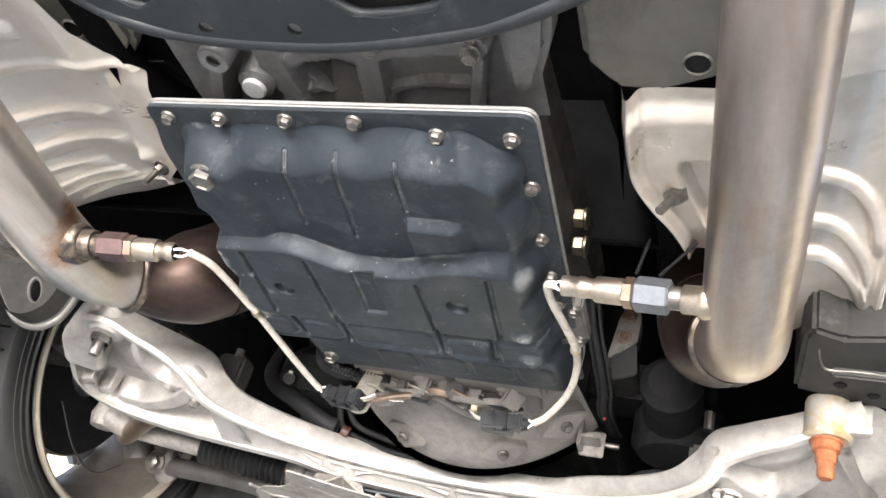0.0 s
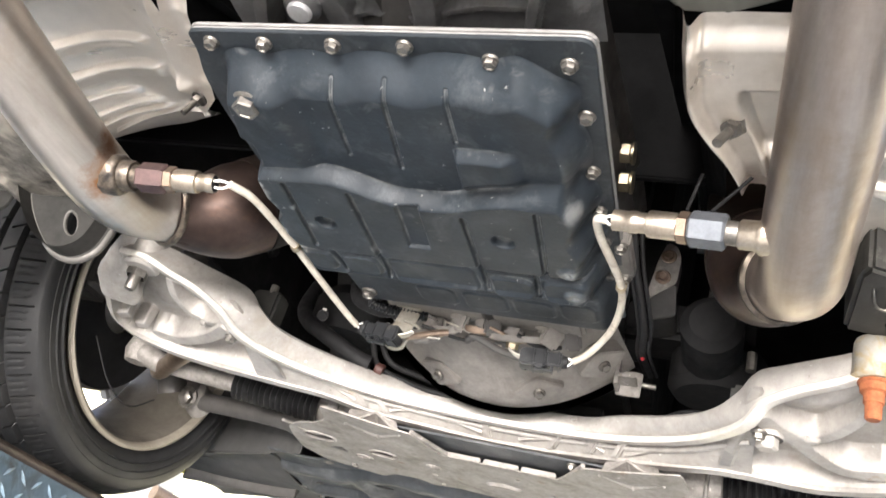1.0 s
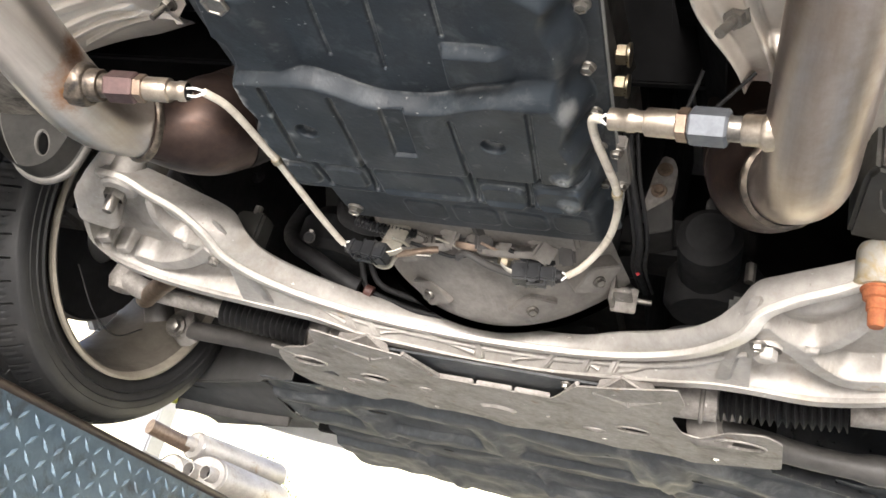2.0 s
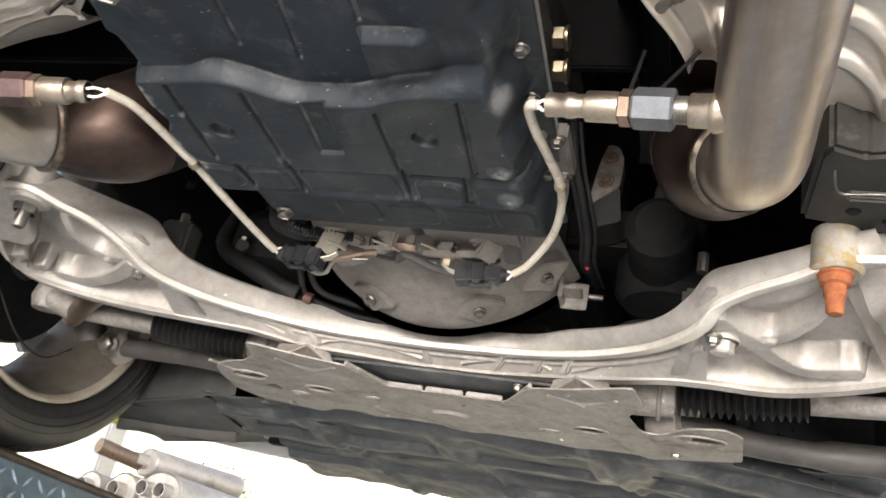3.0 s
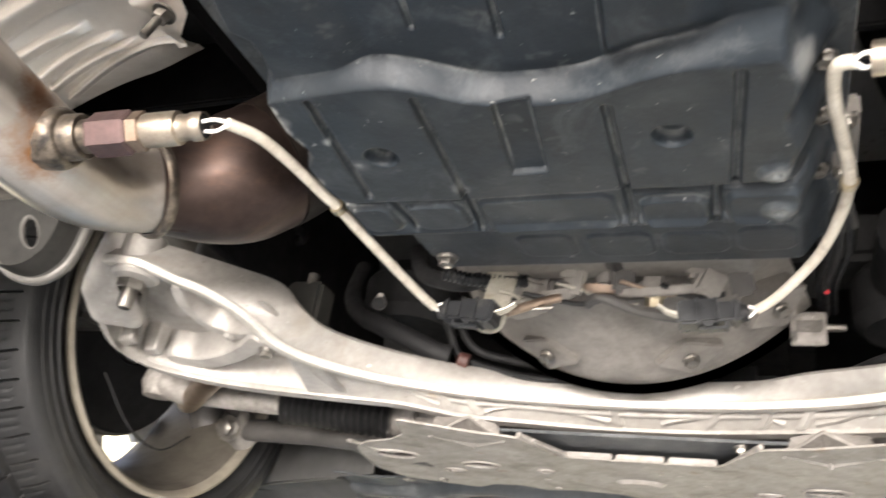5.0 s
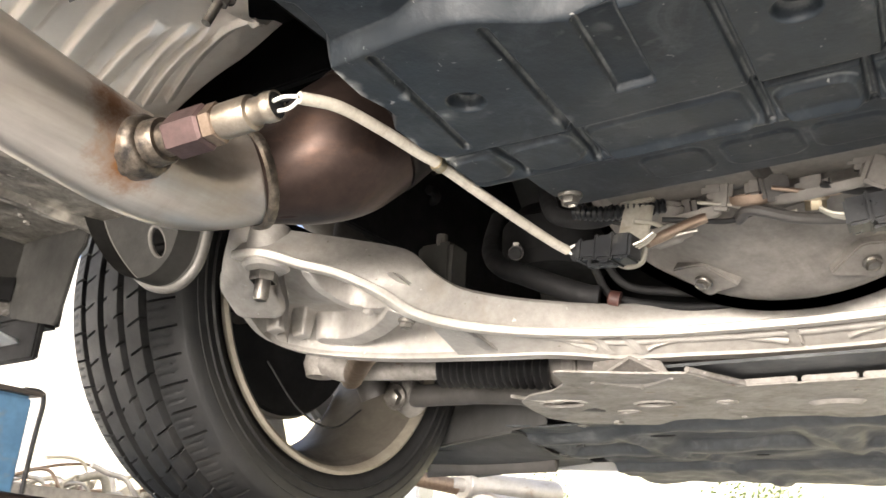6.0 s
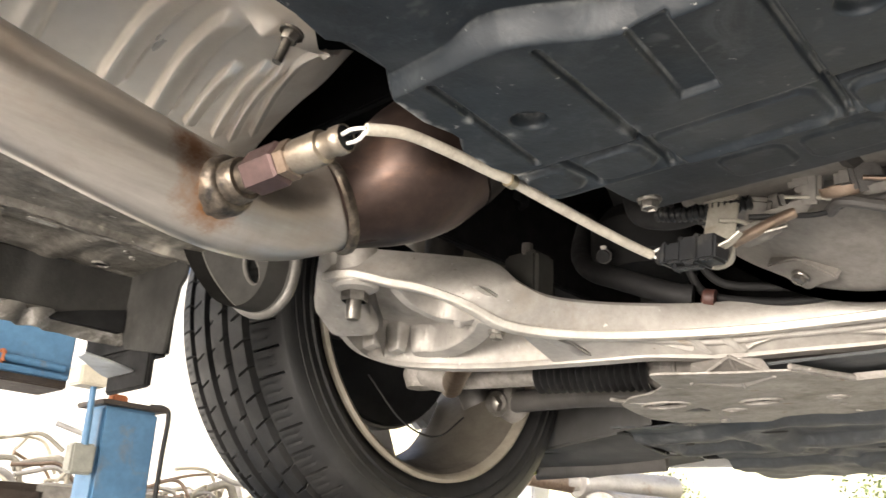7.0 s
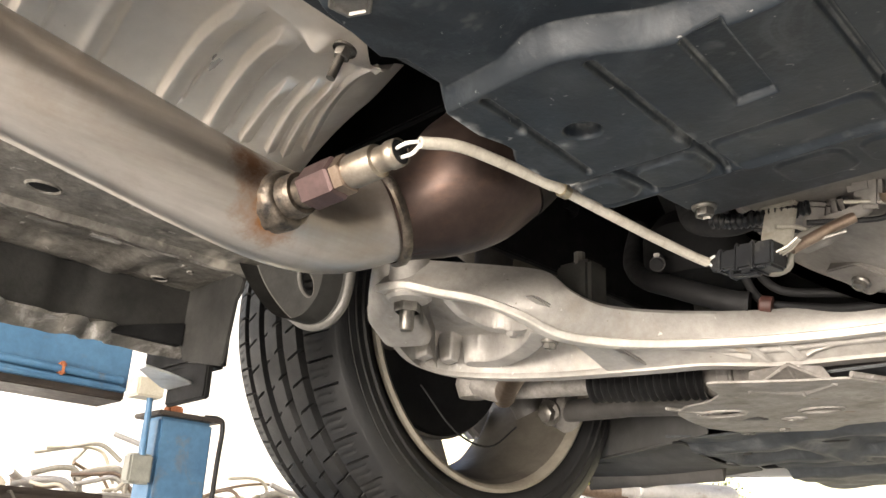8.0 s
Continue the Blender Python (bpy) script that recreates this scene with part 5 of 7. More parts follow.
def connector(p, q, label):
    p, q = Vector(p), Vector(q)
    t = thing("connector", p, label, "cable connector", "sensor connectors")
    L = (q - p).length
    m = Matrix.Translation(p) @ (q - p).to_track_quat("X", "Z").to_matrix().to_4x4()
    part("seal", lathe([(0, -0.004), (0.0062, -0.004), (0.0070, 0.0), (0.0070, 0.004)], 20), RUBBER, t, m=m @ pose(0, 0, 0, 0, 90, 0))
    part("plug", join(rbox(0, L * 0.40, -0.0078, 0.0078, -0.0078, 0.0078, 0.002), rbox(L * 0.06, L * 0.16, -0.0092, 0.0092, -0.0088, 0.0088, 0.0015)), PLASTIC, t, m=m)
    part("socket", join(rbox(L * 0.38, L * 0.96, -0.0102, 0.0102, -0.0098, 0.0098, 0.002), rbox(L * 0.62, L * 0.70, -0.0114, 0.0114, -0.0110, 0.0110, 0.0012)), PLASTIC, t, m=m)
    part("collar", rbox(L * 0.37, L * 0.43, -0.0115, 0.0115, -0.0112, 0.0112, 0.0015), PLASTIC, t, m=m)
    for o in (-0.0066, -0.0022, 0.0022, 0.0066):
        part("ridge", rbox(L * 0.45, L * 0.60, o - 0.0010, o + 0.0010, -0.0116, -0.009, 0.0004), PLASTIC, t, m=m)
    part("clip", join(rbox(L * 0.22, L * 0.66, -0.0040, 0.0040, -0.0128, -0.0105, 0.0008), rbox(L * 0.22, L * 0.28, -0.0046, 0.0046, -0.0135, -0.0070, 0.0008)), PLASTIC, t, "locking latch", m=m)
    for o in (-0.004, 0.0, 0.004):
        part("lead", tube([m @ Vector((L * 0.95, o, 0.001)), m @ Vector((L * 1.10, o * 0.8, 0.004)), m @ Vector((L * 1.24, o * 0.5, 0.010))], 0.0011, 6), TANM, t)
    return t


connector((-0.124, 0.436, 1.789), (-0.073, 0.431, 1.784), "black two-part plastic sensor connector in front of the gearbox")
connector((0.114, 0.437, 1.787), (0.066, 0.432, 1.782), "black two-part plastic sensor connector in front of the gearbox")

# wiring and pipes round the connectors


def hose(name, pts, r, mat, label, category, seg=12):
    return solid(name, tube(spline(pts, 8), r, seg), mat, label, category, smooth=60)


hose("pipe_stub", [(-0.070, 0.440, 1.790), (-0.06, 0.448, 1.797), (-0.045, 0.456, 1.806), (-0.032, 0.462, 1.812)], 0.0042, NUTBROWN, "dusty metal pipe stub behind the connector", "pipe")
hose("wire_loop", [(-0.112, 0.462, 1.792), (-0.098, 0.468, 1.785), (-0.085, 0.466, 1.786), (-0.078, 0.46, 1.796)], 0.0025, TANM, "grey bent wire loop beside the connector", "wire")
corr = spline([(-0.135, 0.452, 1.832), (-0.11, 0.452, 1.826), (-0.085, 0.456, 1.826), (-0.062, 0.462, 1.828)], 22)
solid("corrugated_hose", tube(corr, [0.0055 + 0.0009 * math.cos(k * math.pi / 2) for k in range(len(corr))], 14), PLASTIC, "black corrugated wiring hose", "hose", smooth=60)
hose("coolant_hose", [(-0.190, 0.619, 1.815), (-0.205, 0.614, 1.818), (-0.232, 0.610, 1.829), (-0.267, 0.610, 1.845), (-0.306, 0.62, 1.865), (-0.338, 0.65, 1.90), (-0.36, 0.70, 1.96)], 0.0115, RUBBER, "black rubber hose in the engine bay", "hose")
end_cap = solid("end_cap", lathe([(0, 0), (0.006, 0), (0.0085, 0.002), (0.0085, 0.012), (0, 0.012)], 24), CAPRED, "dark red cap on the end of a hose", "cap")
end_cap.matrix_basis = aim((-0.182, 0.622, 1.8135), (-0.95, -0.25, 0.2))
hose("coolant_hose", [(-0.263, 0.575, 1.858), (-0.275, 0.60, 1.872), (-0.285, 0.64, 1.89), (-0.30, 0.70, 1.93)], 0.0065, RUBBER, "black rubber hose end with a clamp ring", "hose")
clamp = thing("hose_clamp", (-0.262, 0.574, 1.858), "dull grey clamp ring on a black hose end", "hose clamp")
part("ring", shift(lathe([(0.0066, -0.002), (0.0076, -0.002), (0.0076, 0.002), (0.0066, 0.002)], 28, True), aim((-0.264, 0.579, 1.860), (0.4, -0.85, -0.4))), ARMBLK, clamp)
part("screw", shift(rbox(-0.003, 0.003, 0.0072, 0.011, -0.002, 0.002, 0.0008), aim((-0.264, 0.579, 1.860), (0.4, -0.85, -0.4))), ZINC, clamp)
hose("coolant_hose", [(-0.21, 0.54, 1.90), (-0.185, 0.51, 1.862), (-0.155, 0.495, 1.845), (-0.13, 0.49, 1.84), (-0.11, 0.50, 1.85)], 0.008, RUBBER, "black rubber hose behind the connector", "hose")
hose("brake_line", [(-0.215, 0.63, 1.875), (-0.200, 0.63, 1.850), (-0.188, 0.63, 1.825), (-0.172, 0.632, 1.814), (-0.14, 0.636, 1.806), (-0.10, 0.640, 1.80), (-0.04, 0.648, 1.802)], 0.0042, RUBBER, "thin black line behind the crossmember", "pipe")
hose("brake_line", [(-0.198, 0.63, 1.878), (-0.185, 0.63, 1.850), (-0.172, 0.63, 1.832), (-0.155, 0.633, 1.823), (-0.12, 0.638, 1.817), (-0.08, 0.645, 1.812)], 0.0042, RUBBER, "thin black line behind the crossmember", "pipe")
cab = thing("gear_cable", (0.18, 0.4, 1.84), "black sleeved cable with a red clip running beside the gearbox", "cable")
for k, off in enumerate((0.0, 0.008, -0.006)):
    part("strand", tube(spline([(0.168 + off, 0.38, 1.93), (0.174 + off, 0.41, 1.895), (0.181 + off, 0.44, 1.872), (0.183 + off, 0.49, 1.862), (0.176 + off, 0.56, 1.866), (0.178 + off, 0.66, 1.88)], 8), 0.0022 if k else 0.0042, 10), RUBBER, cab)
part("red_clip", rbox(0.174, 0.179, 0.562, 0.567, 1.858, 1.862, 0.0015), REDP, cab, "small red clip")
for y0 in (0.215, 0.235):
    solid("stud_rod", tube([(0.235 + y0 - 0.215, 0.235, 1.86), (0.245 + (y0 - 0.215) * 2, 0.215, 1.885)], 0.0016, 10), BLACK, "small dark threaded stud by the exhaust", "stud")
solid("hose_end", tube(spline([(0.19, 0.70, 1.83), (0.205, 0.66, 1.825), (0.225, 0.635, 1.826), (0.250, 0.632, 1.828), (0.270, 0.65, 1.822), (0.28, 0.69, 1.82)], 6), 0.0042, 10), RUBBER, "black bent hose beside the bell housing", "hose")
starter = thing("starter_motor", (0.215, 0.60, 1.93), "starter motor coloured near black for the shade beside the engine", "starter motor")
# starter housing takes the shade of the bay in its colour
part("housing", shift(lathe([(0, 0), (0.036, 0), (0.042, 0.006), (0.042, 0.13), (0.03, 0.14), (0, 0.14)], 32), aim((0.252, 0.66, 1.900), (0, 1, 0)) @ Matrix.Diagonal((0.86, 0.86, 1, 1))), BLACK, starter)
part("end_band", shift(lathe([(0.0425, 0.012), (0.0445, 0.013), (0.0445, 0.022), (0.0425, 0.023)], 32), aim((0.252, 0.66, 1.900), (0, 1, 0)) @ Matrix.Diagonal((0.86, 0.86, 1, 1))), SHADEALLOY, starter)
part("solenoid", shift(lathe([(0, 0), (0.018, 0), (0.021, 0.004), (0.021, 0.08), (0, 0.085)], 24), aim((0.262, 0.64, 1.958), (0, 1, 0))), BAY, starter)

# ---- heat shields ----


SHIELD_RIBS = (([(-0.42, 0.120), (-0.385, 0.115), (-0.340, 0.108), (-0.297, 0.103), (-0.268, 0.102)], 0.0105, 0.0085), ([(-0.43, 0.168), (-0.392, 0.160), (-0.350, 0.151), (-0.305, 0.143), (-0.272, 0.139)], 0.0115, 0.0085),
               ([(-0.43, 0.198), (-0.400, 0.193), (-0.372, 0.188), (-0.341, 0.184)], 0.0066, 0.006), ([(-0.43, 0.224), (-0.395, 0.214), (-0.353, 0.203), (-0.319, 0.197)], 0.0056, 0.006),
               ([(-0.43, 0.240), (-0.395, 0.228), (-0.363, 0.219), (-0.309, 0.206)], 0.0048, 0.006), ([(-0.42, 0.255), (-0.390, 0.243), (-0.347, 0.226), (-0.298, 0.213), (-0.262, 0.217)], 0.0045, 0.006),
               ([(-0.46, 0.005), (-0.36, -0.004), (-0.31, -0.010)], 0.012, 0.006), ([(-0.46, -0.060), (-0.36, -0.070), (-0.33, -0.074)], 0.012, 0.006))


SMOOTH_RIBS = [([(p.x, p.y) for p in spline([(a, b, 0) for a, b in line], 4)], half, hgt, line[1][1]) for line, half, hgt in SHIELD_RIBS]


def shield_left(u, v):
    """Ribbed foil panel; the rows run along the slightly slanting ribs."""
    yr = -0.30 + 0.56 * v
    edge = float(np.interp(yr, (-0.30, -0.05, -0.010, 0.016, 0.027, 0.040, 0.075, 0.120, 0.176, 0.198, 0.22, 0.26), (-0.29, -0.247, -0.236, -0.214, -0.190, -0.180, -0.194, -0.212, -0.232, -0.258, -0.272, -0.30)))
    x = -0.48 + (edge + 0.48) * u
    y = yr - 0.12 * (x + 0.29)
    z = 1.915 + 0.050 * math.cos((x + 0.345) * 9.0) - 0.052
    z += 0.018 * step(-0.26, -0.2, x)
    z += 0.009 * step(0.036, 0.043, yr + 0.04 * (x + 0.3)) - 0.003 * math.exp(-((yr - 0.030) / 0.005) ** 2)
    for line, half, hgt, ymid in SMOOTH_RIBS:
        if abs(y - ymid) < 0.07:
            end = line[-1][0]
            z -= 1.15 * hgt * sprung(x, y, line, half) * (1 - step(end - 0.022, end + 0.002, x))
    z -= 0.007 * step(-0.256, -0.249, x + 0.22 * (y - 0.10)) * step(0.04, 0.06, yr)
    z -= 0.010 * math.exp(-(((x + 0.262) / 0.012) ** 2 + ((yr - 0.150) / 0.012) ** 2))
    turn = max(0.0, yr - (0.172 + 0.030 * (1 - step(-0.36, -0.27, x)))) / 0.09
    z += 0.045 * turn * turn
    return Vector((x, y, z + 0.0007 * noise.noise(Vector((x * 14, y * 14, 1)))))


shield = thing("heat_shield", (-0.34, 0.0, 1.9), "crumpled aluminium heat shield with pressed ribs above the pipe", "heat shield", "heat shields")
part("panel", sheet(shield_left, (0, 1), (0, 1), 140, 760), FOIL, shield, smooth=175)
part("stud", tube([(-0.2385, 0.157, 1.893), (-0.243, 0.150, 1.866)], 0.0032, 12), ZINC, shield)
part("nut", shift(join(lathe([(0, 0), (0.0055, 0), (0.006, 0.001), (0.006, 0.006)], 6), lathe([(0.0085, 0.006), (0.0085, 0.008), (0, 0.008)], 20)), aim((-0.2395, 0.1555, 1.886), (-0.17, -0.25, -0.95)) @ pose(0, 0, -0.003)), ZINC, shield)


def shield_right(u, v):
    x, y = 0.234 + 0.10 * u, 0.045 + 0.200 * v
    x += 0.042 * step(0.35, 0.95, v) * (1 - u)
    z = 1.900 - 0.010 * step(0.06, 0.14, v) + 0.014 * step(0.34, 0.42, v) * step(0.35, 0.42, u)
    z -= 0.016 * step(0.70, 0.76, v) * step(0.30, 0.5, u) - 0.010 * step(0.86, 0.92, v)
    z -= 0.014 * math.exp(-((u - 0.02) / 0.05) ** 2)
    return Vector((x, y, z + 0.001 * noise.noise(Vector((x * 30, y * 30, 4)))))


shield_r = thing("heat_shield", (0.27, 0.1, 1.9), "bent aluminium heat shield beside the tunnel", "heat shield", "heat shields")
part("panel", sheet(shield_right, (0, 1), (0, 1), 60, 110), DIMFOIL, shield_r, smooth=175)
part("flange", ribbon([shield_right(0, v) for v in np.linspace(0, 1, 24)], [shield_right(0, v) + Vector((-0.004, 0, 0.014)) for v in np.linspace(0, 1, 24)], 0.001), FOIL, shield_r)
part("stud", tube([(0.268, 0.157, 1.890), (0.258, 0.148, 1.866)], 0.0042, 12), ZINC, shield_r)
part("nut", shift(lathe([(0, 0), (0.008, 0), (0.0085, 0.007), (0.011, 0.008), (0.011, 0.010), (0, 0.010)], 6), aim((0.266, 0.155, 1.886), (-0.3, -0.3, -0.9)) @ pose(0, 0, -0.003)), ZINC, shield_r)


def shield_outer(u, v):
    y = -0.25 + (0.590 - 0.02 * u) * v
    x = 0.345 + (0.125 - 0.035 * step(0.12, 0.26, y)) * u
    z = 1.900 + 0.008 * math.sin(u * 3)
    for cy in (0.218, 0.268, 0.304):
        r = math.hypot(x - 0.345, y - cy)
        z -= 0.0075 * math.exp(-((r - 0.080) / 0.0065) ** 4) * step(0.12, 0.30, u) * (1 - step(0.86, 0.96, u)) * (1 - step(cy - 0.01, cy + 0.02, y))
    z -= 0.012 * step(-0.02, 0.0, y) * (1 - step(0.0, 0.5, u)) - 0.010 * step(0.035, 0.045, y)
    z -= 0.006 * math.exp(-abs((u - 0.97) / 0.03) ** 2)
    return Vector((x, y, z - 0.035 * step(0.62, 1.0, v) + 0.001 * noise.noise(Vector((x * 30, y * 30, 8)))))


shield_o = thing("heat_shield", (0.45, 0.1, 1.9), "wide aluminium heat shield with curved pressed ribs outside the pipe", "heat shield", "heat shields")
part("rolled_edge", tube([shield_outer(1.0, v) for v in np.linspace(0, 1, 60)], 0.002, 6), FOIL, shield_o, smooth=60)
part("panel", sheet(shield_outer, (0, 1), (0, 1), 150, 620), DIMFOIL, shield_o, smooth=175)

# ---- gearbox crossmember at the rear ----
rear_member = thing("gearbox_crossmember", (0.05, -0.12, 1.85), "dark painted steel crossmember under the tail of the gearbox", "crossmember")
bm = bmesh.new()
edges = []
rim_pts = [(-0.30, -0.16), (-0.20, -0.125), (-0.112, -0.083), (-0.06, -0.064), (0.005, -0.055), (0.074, -0.054), (0.163, -0.066), (0.232, -0.089), (0.33, -0.12), (0.34, -0.22), (0.22, -0.20), (0.10, -0.17), (-0.02, -0.17), (-0.14, -0.19), (-0.30, -0.24)]
holes = [[(-0.135, -0.115), (-0.085, -0.090), (-0.066, -0.094), (-0.066, -0.12), (-0.09, -0.135)], [(0.060, -0.10), (0.078, -0.080), (0.10, -0.078), (0.136, -0.083), (0.15, -0.10), (0.14, -0.13), (0.075, -0.13)]]
holes += [[(cx + 0.0055 * math.cos(k * math.pi / 6), cy + 0.0055 * math.sin(k * math.pi / 6)) for k in range(12)] for cx, cy in ((-0.037, -0.072), (0.032, -0.070))]
for lp in [rim_pts] + holes:
    vs = [bm.verts.new((x, y, 1.840 + 0.25 * max(0, abs(x - 0.05) - 0.16))) for x, y in lp]
    edges += [bm.edges.new((vs[i], vs[(i + 1) % len(vs)])) for i in range(len(vs))]
bmesh.ops.triangle_fill(bm, use_beauty=True, edges=edges)
bmesh.ops.recalc_face_normals(bm, faces=bm.faces[:])
bmesh.ops.solidify(bm, geom=bm.faces[:], thickness=0.004)
# added black sheet above the holes, standing for the shade inside the beam
part("hollow_shade", shift(prism([(x * 0.97 + 0.001, y - 0.009) for x, y in rim_pts], 0.0, 0.003, 0.0), pose(0, 0, 1.851)), BLACK, rear_member, "black sheet in place of the dark inside of the beam")
beam2 = part("beam", bm, NAVY, rear_member, smooth=20)
fe = spline([(x, y, 1.840 + 0.25 * max(0, abs(x - 0.05) - 0.16)) for x, y in rim_pts[:9]], 6)
part("rolled_edge", tube(fe, 0.006, 12), NAVY, beam2, smooth=60)
for lp in holes[:2]:
    part("rolled_edge", tube(spline([(x, y, 1.841) for x, y in lp], 5, True) + [Vector((*lp[0], 1.841))], 0.004, 8), NAVY, beam2, smooth=60)

# ---- underbody ----
body = thing("car_underbody", (0, -1.0, 1.8), "grey primer-coated car floor with dirty rails and sills", "car body")


def tunnel(u, v):
    x = -0.26 + 0.52 * u
    return Vector((x, -3.0 + 3.5 * v, 1.93 + 0.26 * step(0.0, 0.16, u) * (1 - step(0.84, 1.0, u))))


part("tunnel", sheet(tunnel, (0, 1), (0, 1), 30, 12, 0.002), BAYSHADE, body, "gearbox tunnel coloured near black for its shade", smooth=50)
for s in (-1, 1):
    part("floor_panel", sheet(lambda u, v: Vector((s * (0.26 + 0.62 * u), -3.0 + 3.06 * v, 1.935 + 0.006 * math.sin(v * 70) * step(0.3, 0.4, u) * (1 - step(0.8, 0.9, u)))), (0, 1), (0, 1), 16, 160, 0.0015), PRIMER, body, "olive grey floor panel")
    part("toe_board", sheet(lambda u, v: Vector((s * (0.20 + 0.66 * u), 0.055 + 0.31 * v, 1.938 + 0.12 * v)), (0, 1), (0, 1), 6, 6, 0.0015), BAYSHADE, body, "toe board coloured near black for the shade")
# tunnel cheeks beside the gearbox
for s, x in ((-1, -0.225), (1, 0.232)):
    bm = prism([(s * 0.205, -0.5), (s * 0.205, 0.02), (s * 0.228, 0.050), (s * 0.262, 0.052), (s * 0.30, 0.038), (s * 0.36, 0.0), (s * 0.36, -0.5)], 1.900 if s > 0 else 1.926, 1.935 if s > 0 else 1.95, 0.006)
    cheek = part("tunnel_cheek", bm, PRIMER, body, "olive grey tunnel reinforcement with a round hole")
    # the hole is an uncut black disc, coloured as its own shade
    part("hole", lathe([(0, 1.8985), (0.0085, 1.8985), (0.0095, 1.8998)], 24), BLACK, cheek, m=pose(0.285, 0.021, 0) if s > 0 else pose(-0.262, 0.004, 0.026))
    part("hole_rim", lathe([(0.0082, 1.8992), (0.0095, 1.8975), (0.0108, 1.8992)], 24), PRIMER, cheek, m=pose(0.285, 0.021, 0) if s > 0 else pose(-0.262, 0.004, 0.026))
    part("wall", ribbon([(s * 0.225, -0.5, 1.90), (s * 0.225, 0.05, 1.90), (s * 0.21, 0.25, 1.95)], [(s * 0.19, -0.5, 2.08), (s * 0.19, 0.05, 2.08), (s * 0.19, 0.25, 2.10)], 0.003), BAYSHADE, cheek)
part("firewall", rbox(-0.75, 0.75, 0.36, 0.37, 1.98, 2.55, 0.002), BAYSHADE, body)
part("bonnet", rbox(-0.80, 0.80, 0.36, 1.55, 2.50, 2.52, 0.004), BODY, body)
# black sheets close the bay, with its shade in their colour
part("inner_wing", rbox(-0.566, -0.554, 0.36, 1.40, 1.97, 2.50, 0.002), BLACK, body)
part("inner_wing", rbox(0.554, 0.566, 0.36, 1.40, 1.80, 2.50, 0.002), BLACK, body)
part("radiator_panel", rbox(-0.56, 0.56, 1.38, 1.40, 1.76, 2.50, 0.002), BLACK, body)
# frame rails
rail = part("frame_rail", prism([(0.377, 0.292), (0.384, 0.276), (0.41, 0.288), (0.56, 0.255), (0.56, 0.44), (0.44, 0.41), (0.376, 0.392)], 1.845, 1.93, 0.004), OLIVE, body, "dirty pressed steel frame rail")
# black discs on the rail stand for the dark inside of holes
for x, y, r in ((0.415, 0.372, 0.0055), (0.445, 0.386, 0.005)):
    part("hole", lathe([(0, 0), (r * 0.9, 0), (r * 1.15, 0.001)], 20), BLACK, rail, m=pose(x, y, 1.8435))
part("bracket_clip", tube(spline([(0.390, 0.300, 1.848), (0.394, 0.325, 1.842), (0.402, 0.338, 1.841), (0.43, 0.336, 1.841), (0.47, 0.343, 1.842)], 4), 0.0011, 8), ZINC, rail)
part("flange", rbox(0.405, 0.55, 0.338, 0.344, 1.836, 1.848, 0.002), OLIVE, rail)


def rail_fn(u, v):
    """Rail, seam step and sill underside from the exhaust tunnel outwards."""
    x, y = -0.455 - 0.24 * u, -2.2 + 2.52 * v
    z = 1.842 + 0.05 * (1 - step(0.0, 0.05, u))
    z -= 0.007 * step(0.435, 0.452, u) - 0.010 * step(0.470, 0.482, u)
    oval = math.exp(-(((x + 0.635) / 0.035) ** 2 + ((y - 0.11) / 0.10) ** 2) ** 2) + math.exp(-(((x + 0.635) / 0.035) ** 2 + ((y + 0.22) / 0.10) ** 2) ** 2)
    z += 0.009 * oval
    z -= 0.004 * math.exp(-abs((y - 0.215 - 0.1 * (x + 0.6)) / 0.012) ** 4) * step(0.50, 0.56, u)
    z += 0.010 * step(0.255, 0.275, y) * (1 - step(0.0, 0.36, u))
    z -= 0.005 * math.exp(-(((x + 0.658) / 0.024) ** 2 + ((y - 0.248) / 0.02) ** 2)) 
    return Vector((x, y, z + 0.0013 * noise.noise(Vector((x * 40, y * 40, 2))) + 0.0006 * noise.noise(Vector((x * 150, y * 150, 5)))))


rail_l = part("frame_rail", sheet(rail_fn, (0, 1), (0, 1), 130, 520, 0.0015), DIRTY, body, "dirty pressed steel rail and sill underside", smooth=45)
seam = [rail_fn(0.462, v) + Vector((0.001 * math.sin(v * 130), 0, 0)) for v in np.linspace(0, 0.985, 120)]
part("seam_edge", ribbon([p + Vector((0.004, 0, 0.001)) for p in seam], [p + Vector((-0.003, 0, -0.0025 - 0.001 * noise.noise(p * 40))) for p in seam], 0.0016, 1), WORN, rail_l, "bright worn seam edge")
for y0, y1 in ((0.08, 0.115), (-0.02, 0.05), (0.135, 0.165)):
    part("seam_tape", shift(rbox(-0.004, 0.004, y0, y1, -0.0012, 0.0, 0.0004), pose(-0.568, 0, 1.8315)), WORN, rail_l)
# each hole is a black disc imitating inner shade, with a raised rim
for x, y, r in ((-0.517, 0.073, 0.0135), (-0.658, 0.248, 0.0085), (-0.615, 0.252, 0.003), (-0.628, 0.266, 0.0035), (-0.60, 0.02, 0.004)):
    z = rail_fn((-0.455 - x) / 0.24, (y + 2.2) / 2.52).z
    part("hole", lathe([(0, 0), (r * 0.85, 0), (r, 0.0006)], 24), BLACK, rail_l, m=pose(x, y, z - 0.0022) @ Matrix.Diagonal((0.72, 0.9, 1, 1)))
    part("hole_rim", lathe([(r, 0.0004), (r * 1.12, -0.0012), (r * 1.3, 0.0008)], 24), DIRTY, rail_l, m=pose(x, y, z - 0.0022) @ Matrix.Diagonal((0.72, 0.9, 1, 1)), smooth=60)


